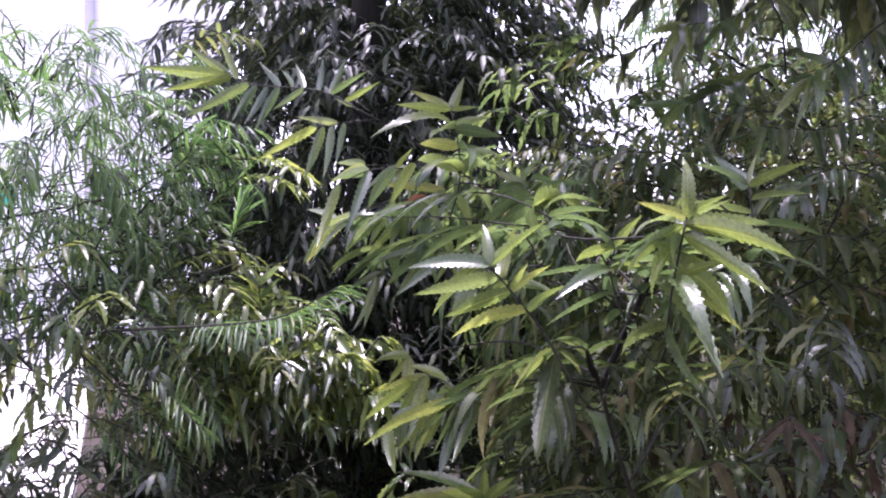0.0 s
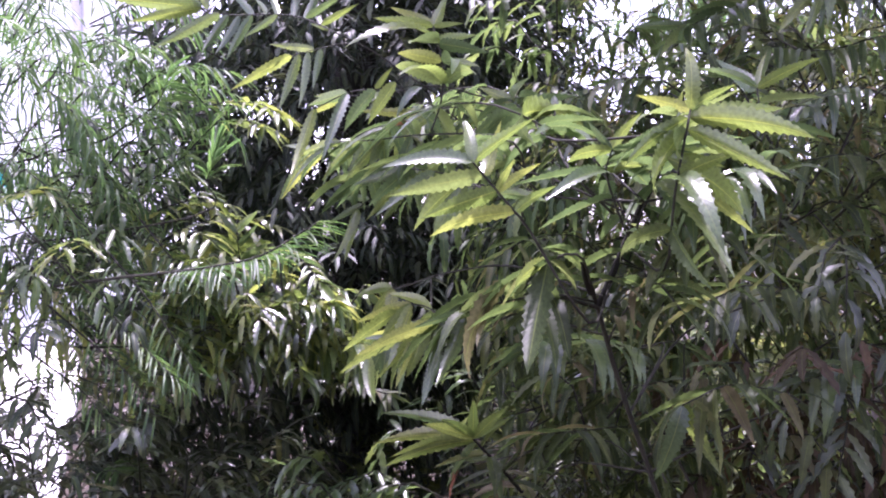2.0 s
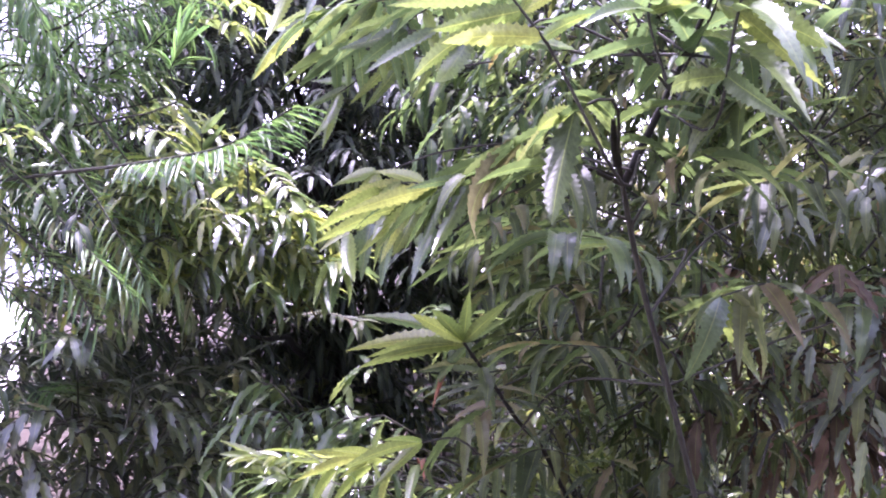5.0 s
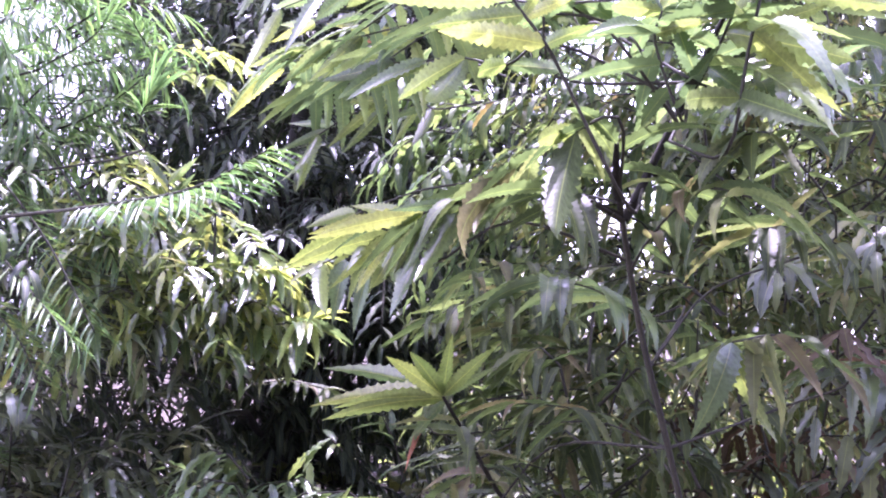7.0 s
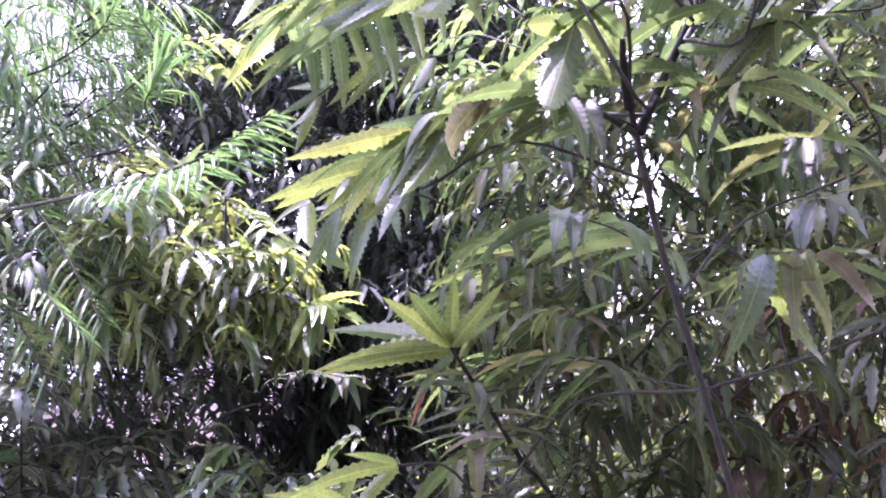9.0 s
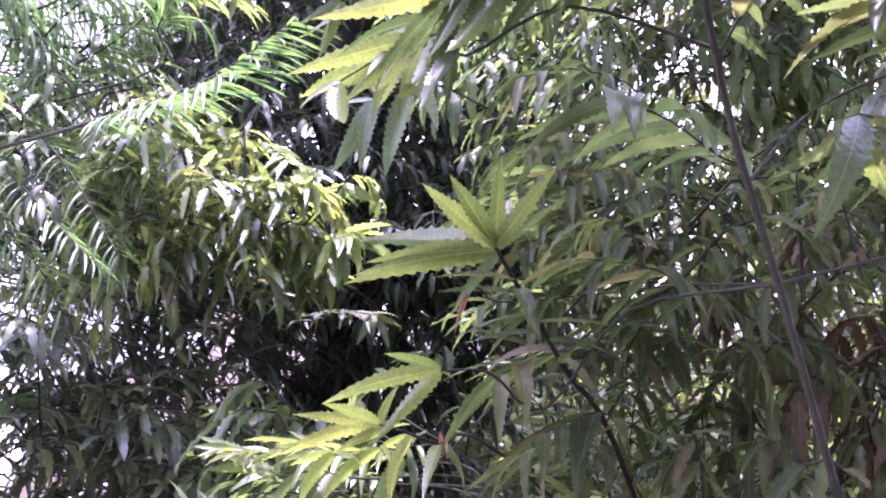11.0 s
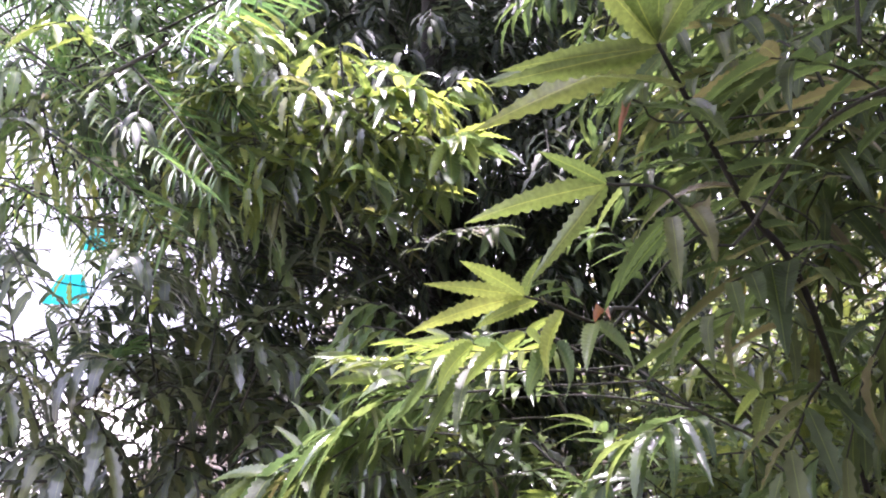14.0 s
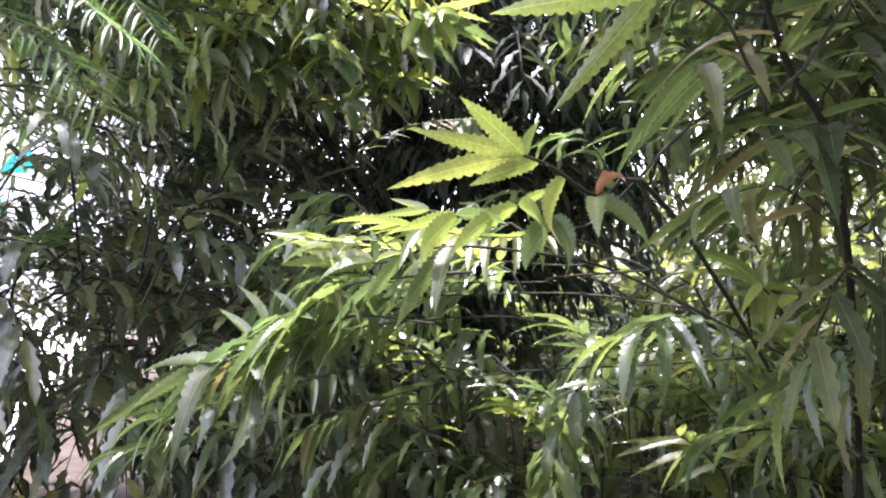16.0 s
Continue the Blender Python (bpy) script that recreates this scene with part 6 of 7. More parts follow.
b = twig(column_tree, 0.0022, 0.0012, (-0.435, 3.525, 0.972), (-0.478, 2.7, 1.109), (-0.39, 2.6, 1.15), (-0.311, 2.5, 1.13))
grow(b, 1, (-0.254, 2.45, 1.097), HERO_MID)
grow(b, 1, (-0.274, 2.5, 1.166), HERO_YOUNG)
grow(b, 1, (-0.289, 2.45, 1.052), HERO_MID)
grow(b, 0.733, (-0.393, 2.55, 1.197), HERO_YOUNG)
grow(b, 0.733, (-0.342, 2.5, 1.062), HERO_MID)
spray(b, 6, 0.0819, 0.21, HERO_YOUNG, 0.567, 1)
spray(b, 8, 0.0819, 0.35, HERO_MID, 0.4, 1)
b = twig(column_tree, 0.0022, 0.0012, (-0.398, 3.525, 0.936), (-0.395, 2.7, 1.073), (-0.312, 2.6, 1.115), (-0.237, 2.5, 1.098))
grow(b, 1, (-0.183, 2.45, 1.066), HERO_MID)
grow(b, 1, (-0.201, 2.5, 1.134), HERO_YOUNG)
grow(b, 1, (-0.218, 2.45, 1.021), HERO_MID)
grow(b, 0.733, (-0.317, 2.55, 1.164), HERO_YOUNG)
grow(b, 0.733, (-0.269, 2.5, 1.03), HERO_MID)
spray(b, 6, 0.0819, 0.21, HERO_YOUNG, 0.567, 1)
spray(b, 8, 0.0819, 0.35, HERO_MID, 0.4, 1)
b = twig(column_tree, 0.0022, 0.0012, (-0.457, 3.525, 0.89), (-0.526, 2.7, 1.027), (-0.435, 2.6, 1.072), (-0.352, 2.5, 1.057))
grow(b, 1, (-0.294, 2.45, 1.027), HERO_MID)
grow(b, 1, (-0.316, 2.5, 1.093), HERO_YOUNG)
grow(b, 1, (-0.329, 2.45, 0.982), HERO_MID)
grow(b, 0.733, (-0.436, 2.55, 1.122), HERO_YOUNG)
grow(b, 0.733, (-0.384, 2.5, 0.99), HERO_MID)
spray(b, 6, 0.0819, 0.21, HERO_YOUNG, 0.567, 1)
spray(b, 8, 0.0819, 0.35, HERO_MID, 0.4, 1)
b = twig(column_tree, 0.0022, 0.0012, (-0.521, 3.525, 0.962), (-0.669, 2.7, 1.099), (-0.57, 2.6, 1.14), (-0.478, 2.5, 1.121))
grow(b, 1, (-0.416, 2.45, 1.088), HERO_MID)
grow(b, 1, (-0.442, 2.5, 1.158), HERO_YOUNG)
grow(b, 1, (-0.451, 2.45, 1.043), HERO_MID)
grow(b, 0.733, (-0.567, 2.55, 1.188), HERO_YOUNG)
grow(b, 0.733, (-0.51, 2.5, 1.053), HERO_MID)
spray(b, 6, 0.0819, 0.21, HERO_YOUNG, 0.567, 1)
spray(b, 8, 0.0819, 0.35, HERO_MID, 0.4, 1)
b = twig(column_tree, 0.0022, 0.0012, (-0.5, 3.525, 1.056), (-0.622, 2.7, 1.194), (-0.525, 2.6, 1.229), (-0.437, 2.5, 1.205))
grow(b, 1, (-0.375, 2.45, 1.169), HERO_MID)
grow(b, 1, (-0.4, 2.5, 1.241), HERO_YOUNG)
grow(b, 1, (-0.411, 2.45, 1.124), HERO_MID)
grow(b, 0.733, (-0.524, 2.55, 1.275), HERO_YOUNG)
grow(b, 0.733, (-0.468, 2.5, 1.137), HERO_MID)
spray(b, 6, 0.0819, 0.21, HERO_YOUNG, 0.567, 1)
spray(b, 8, 0.0819, 0.35, HERO_MID, 0.4, 1)
b = twig(column_tree, 0.0022, 0.0012, (-0.382, 3.525, 1.006), (-0.36, 2.7, 1.144), (-0.279, 2.6, 1.182), (-0.206, 2.5, 1.16))
grow(b, 1, (-0.153, 2.45, 1.126), HERO_MID)
grow(b, 1, (-0.17, 2.5, 1.196), HERO_YOUNG)
grow(b, 1, (-0.188, 2.45, 1.081), HERO_MID)
grow(b, 0.733, (-0.285, 2.55, 1.228), HERO_YOUNG)
grow(b, 0.733, (-0.237, 2.5, 1.093), HERO_MID)
spray(b, 6, 0.0819, 0.21, HERO_YOUNG, 0.567, 1)
spray(b, 8, 0.0819, 0.35, HERO_MID, 0.4, 1)
b = twig(column_tree, 0.0022, 0.0012, (-0.425, 3.525, 1.066), (-0.455, 2.7, 1.204), (-0.368, 2.6, 1.239), (-0.29, 2.5, 1.213))
grow(b, 1, (-0.233, 2.45, 1.178), HERO_MID)
grow(b, 1, (-0.253, 2.5, 1.25), HERO_YOUNG)
grow(b, 1, (-0.269, 2.45, 1.133), HERO_MID)
grow(b, 0.733, (-0.371, 2.55, 1.284), HERO_YOUNG)
grow(b, 0.733, (-0.321, 2.5, 1.146), HERO_MID)
spray(b, 6, 0.0819, 0.21, HERO_YOUNG, 0.567, 1)
spray(b, 8, 0.0819, 0.35, HERO_MID, 0.4, 1)
b = twig(column_tree, 0.0022, 0.0012, (-0.548, 3.525, 1.034), (-0.73, 2.7, 1.171), (-0.626, 2.6, 1.208), (-0.531, 2.5, 1.185))
grow(b, 1, (-0.467, 2.45, 1.15), HERO_MID)
grow(b, 1, (-0.495, 2.5, 1.221), HERO_YOUNG)
grow(b, 1, (-0.502, 2.45, 1.104), HERO_MID)
grow(b, 0.733, (-0.622, 2.55, 1.254), HERO_YOUNG)
grow(b, 0.733, (-0.563, 2.5, 1.117), HERO_MID)
spray(b, 6, 0.0819, 0.21, HERO_YOUNG, 0.567, 1)
spray(b, 8, 0.0819, 0.35, HERO_MID, 0.4, 1)
# sprays of the dark column, over its shade
b = twig(column_tree, 0.0022, 0.0014, (-0.578, 3.646, 1.11), (-0.795, 2.968, 1.248), (-0.637, 2.704, 1.244), (-0.473, 2.532, 1.272), (-0.348, 2.455, 1.29), (-0.272, 2.419, 1.294))
grow(b, 1, (-0.229, 2.285, 1.212), HERO_MID)
grow(b, 1, (-0.256, 2.386, 1.255), HERO_MID)
grow(b, 1, (-0.325, 2.527, 1.344), HERO_MID)
grow(b, 0.88, (-0.277, 2.272, 1.196), HERO_MID)
grow(b, 0.88, (-0.328, 2.292, 1.189), HERO_MID)
grow(b, 0.88, (-0.347, 2.514, 1.329), HERO_MID)
grow(b, 0.72, (-0.385, 2.354, 1.217), HERO_MID)
grow(b, 0.72, (-0.406, 2.328, 1.185), HERO_MID)
grow(b, 0.72, (-0.486, 2.58, 1.33), HERO_YOUNG)
grow(b, 0.52, (-0.49, 2.417, 1.136), HERO_MID)
grow(b, 0.52, (-0.613, 2.757, 1.386), HERO_YOUNG)
spray(b, 8, 0.117, 0.234, HERO_YOUNG, 0.48, 1)
spray(b, 10, 0.117, 0.39, HERO_MID, 0.28, 1)
b = twig(column_tree, 0.0022, 0.0014, (-0.511, 3.607, 1.008), (-0.646, 2.883, 1.146), (-0.486, 2.639, 1.167), (-0.345, 2.504, 1.162), (-0.214, 2.411, 1.176), (-0.183, 2.392, 1.184))
grow(b, 1, (-0.137, 2.297, 1.148), HERO_MID)
grow(b, 1, (-0.146, 2.241, 1.081), HERO_YOUNG)
grow(b, 1, (-0.212, 2.395, 1.187), HERO_MID)
grow(b, 0.84, (-0.224, 2.241, 1.082), HERO_MID)
grow(b, 0.84, (-0.184, 2.232, 1.07), HERO_MID)
grow(b, 0.6, (-0.287, 2.303, 1.078), HERO_MID)
grow(b, 0.6, (-0.363, 2.471, 1.2), HERO_MID)
spray(b, 8, 0.117, 0.252, HERO_YOUNG, 0.48, 1)
spray(b, 10, 0.117, 0.42, HERO_MID, 0.28, 1)
b = twig(column_tree, 0.0022, 0.0014, (-0.599, 3.614, 1.026), (-0.843, 2.898, 1.164), (-0.645, 2.647, 1.177), (-0.483, 2.523, 1.184), (-0.36, 2.344, 1.126))
spray(b, 10, 0.0975, 0.252, HERO_YOUNG, 0.512, 1)
spray(b, 13, 0.0975, 0.42, HERO_MID, 0.325, 1)
b = twig(column_tree, 0.0022, 0.0014, (-0.673, 3.674, 1.184), (-1.007, 3.03, 1.322), (-0.792, 2.829, 1.316), (-0.602, 2.674, 1.286))
spray(b, 8, 0.0975, 0.294, HERO_YOUNG, 0.567, 1)
spray(b, 11, 0.0975, 0.49, HERO_MID, 0.4, 1)
b = twig(column_tree, 0.0022, 0.002, (-0.508, 3.516, 1.002), (-0.64, 2.681, 1.139), (-0.573, 2.556, 1.224), (-0.555, 2.544, 1.365), (-0.557, 2.519, 1.491))
grow(b, 0.7, (-0.476, 2.47, 1.355), HERO_MID)
grow(b, 0.7, (-0.648, 2.566, 1.391), HERO_MID)
grow(b, 0.85, (-0.499, 2.549, 1.448), HERO_MID)
grow(b, 0.85, (-0.638, 2.577, 1.481), HERO_MID)
spray(b, 9, 0.1092, 0.084, HERO_YOUNG, 0.512, 1)
spray(b, 12, 0.1092, 0.14, HERO_MID, 0.4, 1)
b = twig(column_tree, 0.0022, 0.0012, (-0.587, 3.654, 1.288), (-0.815, 2.987, 1.426), (-0.649, 2.807, 1.445), (-0.503, 2.628, 1.387))
grow(b, 1, (-0.412, 2.5, 1.312), HERO_MID)
grow(b, 1, (-0.474, 2.67, 1.437), HERO_YOUNG)
grow(b, 1, (-0.441, 2.446, 1.248), HERO_MID)
grow(b, 0.733, (-0.689, 2.893, 1.548), HERO_YOUNG)
grow(b, 0.733, (-0.529, 2.535, 1.276), HERO_MID)
spray(b, 5, 0.0936, 0.21, HERO_YOUNG, 0.567, 1)
spray(b, 7, 0.0936, 0.35, HERO_MID, 0.4, 1)
b = twig(column_tree, 0.0022, 0.0012, (-0.523, 3.628, 1.22), (-0.674, 2.929, 1.357), (-0.523, 2.751, 1.379), (-0.393, 2.578, 1.327))
grow(b, 1, (-0.313, 2.455, 1.259), HERO_MID)
grow(b, 1, (-0.362, 2.617, 1.374), HERO_YOUNG)
grow(b, 1, (-0.344, 2.404, 1.198), HERO_MID)
grow(b, 0.733, (-0.556, 2.832, 1.474), HERO_YOUNG)
grow(b, 0.733, (-0.424, 2.491, 1.223), HERO_MID)
spray(b, 5, 0.0936, 0.21, HERO_YOUNG, 0.567, 1)
spray(b, 7, 0.0936, 0.35, HERO_MID, 0.4, 1)
b = twig(column_tree, 0.0022, 0.0012, (-0.534, 3.576, 1.08), (-0.697, 2.813, 1.218), (-0.548, 2.641, 1.247), (-0.421, 2.478, 1.209))
grow(b, 1, (-0.342, 2.365, 1.152), HERO_MID)
grow(b, 1, (-0.393, 2.513, 1.25), HERO_YOUNG)
grow(b, 1, (-0.371, 2.32, 1.098), HERO_MID)
grow(b, 0.733, (-0.58, 2.712, 1.331), HERO_YOUNG)
grow(b, 0.733, (-0.449, 2.401, 1.117), HERO_MID)
spray(b, 5, 0.0936, 0.21, HERO_YOUNG, 0.567, 1)
spray(b, 7, 0.0936, 0.35, HERO_MID, 0.4, 1)
b = twig(column_tree, 0.0022, 0.0012, (-0.475, 3.569, 1.064), (-0.567, 2.798, 1.201), (-0.431, 2.627, 1.231), (-0.317, 2.466, 1.194))
grow(b, 1, (-0.247, 2.354, 1.138), HERO_MID)
grow(b, 1, (-0.287, 2.5, 1.234), HERO_YOUNG)
grow(b, 1, (-0.277, 2.31, 1.086), HERO_MID)
grow(b, 0.733, (-0.457, 2.696, 1.313), HERO_YOUNG)
grow(b, 0.733, (-0.349, 2.39, 1.104), HERO_MID)
spray(b, 5, 0.0936, 0.21, HERO_YOUNG, 0.567, 1)
spray(b, 7, 0.0936, 0.35, HERO_MID, 0.4, 1)
b = twig(column_tree, 0.0022, 0.0012, (-0.592, 3.561, 1.04), (-0.826, 2.779, 1.178), (-0.667, 2.61, 1.21), (-0.529, 2.45, 1.175))
grow(b, 1, (-0.443, 2.339, 1.121), HERO_MID)
grow(b, 1, (-0.504, 2.484, 1.215), HERO_YOUNG)
grow(b, 1, (-0.468, 2.295, 1.068), HERO_MID)
grow(b, 0.733, (-0.703, 2.678, 1.291), HERO_YOUNG)
grow(b, 0.733, (-0.551, 2.375, 1.086), HERO_MID)
spray(b, 5, 0.0936, 0.21, HERO_YOUNG, 0.567, 1)
spray(b, 7, 0.0936, 0.35, HERO_MID, 0.4, 1)
b = twig(column_tree, 0.0022, 0.0012, (-0.496, 3.532, 0.967), (-0.613, 2.716, 1.104), (-0.476, 2.55, 1.139), (-0.361, 2.396, 1.111))
grow(b, 1, (-0.29, 2.291, 1.063), HERO_MID)
grow(b, 1, (-0.333, 2.427, 1.148), HERO_YOUNG)
grow(b, 1, (-0.318, 2.25, 1.015), HERO_MID)
grow(b, 0.733, (-0.503, 2.613, 1.213), HERO_YOUNG)
grow(b, 0.733, (-0.39, 2.327, 1.028), HERO_MID)
spray(b, 5, 0.0936, 0.21, HERO_YOUNG, 0.567, 1)
spray(b, 7, 0.0936, 0.35, HERO_MID, 0.4, 1)
b = twig(column_tree, 0.0022, 0.0012, (-0.715, 3.626, 1.216), (-1.101, 2.925, 1.353), (-0.911, 2.75, 1.377), (-0.742, 2.576, 1.326))
grow(b, 1, (-0.633, 2.453, 1.256), HERO_MID)
grow(b, 1, (-0.718, 2.616, 1.373), HERO_YOUNG)
grow(b, 1, (-0.654, 2.401, 1.195), HERO_MID)
grow(b, 0.733, (-0.963, 2.832, 1.475), HERO_YOUNG)
grow(b, 0.733, (-0.755, 2.488, 1.22), HERO_MID)
spray(b, 5, 0.0936, 0.21, HERO_YOUNG, 0.567, 1)
spray(b, 7, 0.0936, 0.35, HERO_MID, 0.4, 1)
b = twig(column_tree, 0.0022, 0.0012, (-0.627, 3.539, 0.983), (-0.904, 2.731, 1.12), (-0.739, 2.565, 1.156), (-0.596, 2.409, 1.126))
grow(b, 1, (-0.506, 2.302, 1.077), HERO_MID)
grow(b, 1, (-0.572, 2.441, 1.165), HERO_YOUNG)
grow(b, 1, (-0.529, 2.26, 1.027), HERO_MID)
grow(b, 0.733, (-0.778, 2.629, 1.233), HERO_YOUNG)
grow(b, 0.733, (-0.614, 2.338, 1.041), HERO_MID)
spray(b, 5, 0.0936, 0.21, HERO_YOUNG, 0.567, 1)
spray(b, 7, 0.0936, 0.35, HERO_MID, 0.4, 1)
b = twig(column_tree, 0.0022, 0.002, (-0.6, 3.599, 1.142), (-0.845, 2.864, 1.279), (-0.745, 2.755, 1.306), (-0.719, 2.688, 1.381))
grow(b, 1, (-0.785, 2.602, 1.278), HERO_YOUNG)
grow(b, 1, (-0.727, 2.789, 1.501), HERO_YOUNG)
grow(b, 1, (-0.6, 2.566, 1.313), HERO_YOUNG)
spray(b, 5, 0.1092, 0.126, HERO_YOUNG, 0.567, 1)
spray(b, 7, 0.1092, 0.21, HERO_MID, 0.4, 1)
b = twig(column_tree, 0.0022, 0.0014, (-0.5, 3.565, 0.896), (-0.622, 2.788, 1.033), (-0.727, 2.697, 1.081), (-0.889, 2.699, 1.082), (-1.024, 2.668, 1.046))
grow(b, 0.812, (-0.943, 2.629, 1.077), DEAD)
grow(b, 1, (-1.07, 2.653, 1.028), HERO_MID)
spray(b, 9, 0.0975, 0.252, HERO_YOUNG, 0.512, 1)
spray(b, 12, 0.0975, 0.42, HERO_MID, 0.325, 1)
b = twig(column_tree, 0.0022, 0.0014, (-0.349, 3.629, 1.066), (-0.286, 2.932, 1.204), (-0.427, 2.813, 1.297), (-0.542, 2.812, 1.373), (-0.623, 2.748, 1.453))
grow(b, 1, (-0.47, 2.623, 1.459), HERO_YOUNG)
grow(b, 1, (-0.724, 2.779, 1.489), HERO_YOUNG)
grow(b, 1, (-0.675, 2.81, 1.526), HERO_YOUNG)
grow(b, 1, (-0.798, 2.711, 1.409), HERO_YOUNG)
spray(b, 7, 0.0975, 0.336, HERO_YOUNG, 0.512, 1)
spray(b, 9, 0.0975, 0.56, HERO_MID, 0.325, 1)
b = twig(column_tree, 0.0022, 0.0014, (-0.589, 3.657, 1.14), (-0.82, 2.993, 1.277), (-0.577, 2.799, 1.279), (-0.373, 2.693, 1.31), (-0.216, 2.567, 1.314))
grow(b, 1, (-0.132, 2.462, 1.268), HERO_MID)
grow(b, 1, (-0.223, 2.458, 1.185), HERO_MID)
spray(b, 10, 0.0975, 0.27, HERO_YOUNG, 0.512, 1)
spray(b, 13, 0.0975, 0.45, HERO_MID, 0.325, 1)
b = twig(column_tree, 0.0022, 0.0014, (-0.632, 3.648, 0.961), (-0.915, 2.973, 1.098), (-0.691, 2.8, 1.203), (-0.555, 2.605, 1.204))
grow(b, 1, (-0.602, 2.472, 1.124), HERO_MID)
grow(b, 1, (-0.512, 2.404, 1.121), HERO_MID)
grow(b, 1, (-0.453, 2.484, 1.138), HERO_MID)
grow(b, 1, (-0.621, 2.515, 1.175), HERO_MID)
spray(b, 5, 0.0975, 0.234, HERO_YOUNG, 0.567, 1)
spray(b, 7, 0.0975, 0.39, HERO_MID, 0.4, 1)
b = twig(column_tree, 0.0022, 0.0014, (-0.775, 3.71, 1.126), (-1.233, 3.112, 1.264), (-1.055, 3.028, 1.397), (-0.826, 2.873, 1.446))
spray(b, 8, 0.0975, 0.294, HERO_YOUNG, 0.567, 1)
spray(b, 11, 0.0975, 0.49, HERO_MID, 0.4, 1)
# narrow-leaved shoots that hang across from the other tree
b = twig(narrow_leaved_tree, 0.005, 0.002, (-1.748, 2.883, 1.266), (-0.897, 2.415, 1.366), (-0.707, 2.3, 1.385), (-0.533, 2.186, 1.405), (-0.394, 2.106, 1.434), (-0.25, 2.04, 1.51))
spray(b, 96, 0.105, 0.8, HERO_NARROW, 0.42, 1, True)
b = twig(narrow_leaved_tree, 0.003, 0.002, (-1.641, 2.92, 1.434), (-0.682, 2.49, 1.534), (-0.62, 2.444, 1.635), (-0.597, 2.446, 1.714))
spray(b, 36, 0.12, 0.15, HERO_NARROW, 0.667, 1, True)
b = twig(narrow_leaved_tree, 0.004, 0.002, (-1.846, 3.052, 1.669), (-1.092, 2.753, 1.769), (-0.957, 2.733, 1.824), (-0.82, 2.659, 1.891), (-0.794, 2.681, 1.995))
spray(b, 52, 0.095, 0.4, HERO_NARROW, 0.325, 1, True)
b = twig(narrow_leaved_tree, 0.003, 0.002, (-1.634, 3.181, 1.822), (-0.667, 3.011, 1.922), (-0.711, 2.799, 1.901), (-0.744, 2.706, 1.947))
spray(b, 44, 0.095, 0.3, HERO_NARROW, 0.467, 1, True)
b = twig(narrow_leaved_tree, 0.004, 0.002, (-1.892, 3.102, 1.477), (-1.185, 2.853, 1.577), (-0.981, 2.762, 1.625), (-0.807, 2.682, 1.685), (-0.646, 2.676, 1.833))
spray(b, 60, 0.095, 0.4, HERO_NARROW, 0.325, 1, True)
b = twig(narrow_leaved_tree, 0.004, 0.002, (-2.045, 3.112, 1.502), (-1.489, 2.874, 1.602), (-1.302, 2.891, 1.778), (-1.073, 2.856, 1.893))
spray(b, 54, 0.1, 0.5, HERO_NARROW, 0.4, 1, True)
b = twig(narrow_leaved_tree, 0.004, 0.002, (-1.99, 3.081, 1.273), (-1.381, 2.812, 1.373), (-1.215, 2.825, 1.544), (-1.071, 2.705, 1.712))
spray(b, 54, 0.1, 0.5, HERO_NARROW, 0.4, 1, True)
b = twig(narrow_leaved_tree, 0.004, 0.002, (-2.228, 3.415, 1.603), (-1.855, 3.48, 1.703), (-1.314, 3.075, 1.531), (-0.903, 2.617, 1.296))
spray(b, 54, 0.095, 0.3, HERO_NARROW, 0.4, 1, True)
b = twig(narrow_leaved_tree, 0.004, 0.002, (-1.848, 2.99, 0.588), (-1.095, 2.629, 0.688), (-1.002, 2.58, 0.786), (-0.891, 2.479, 0.82))
spray(b, 50, 0.095, 0.3, HERO_NARROW, 0.533, 1, True)
b = twig(narrow_leaved_tree, 0.004, 0.002, (-2.294, 3.479, 1.753), (-1.988, 3.607, 1.853), (-1.712, 3.449, 1.821), (-1.366, 3.228, 1.791), (-1.01, 2.968, 1.715))
spray(b, 10, 0.12, 0.3, HERO_NARROW, 0.475, 1, True)
b = twig(narrow_leaved_tree, 0.004, 0.002, (-2.262, 3.434, 1.649), (-1.925, 3.519, 1.749), (-1.594, 3.268, 1.605), (-1.307, 3.093, 1.552), (-0.925, 2.815, 1.532))
spray(b, 14, 0.12, 0.3, HERO_NARROW, 0.475, 1, True)
b = twig(narrow_leaved_tree, 0.004, 0.002, (-2.034, 3.02, 1.128), (-1.467, 2.69, 1.228), (-1.332, 2.676, 1.212), (-1.095, 2.63, 1.156), (-0.81, 2.63, 1.156))
spray(b, 16, 0.12, 0.3, HERO_NARROW, 0.475, 1, True)
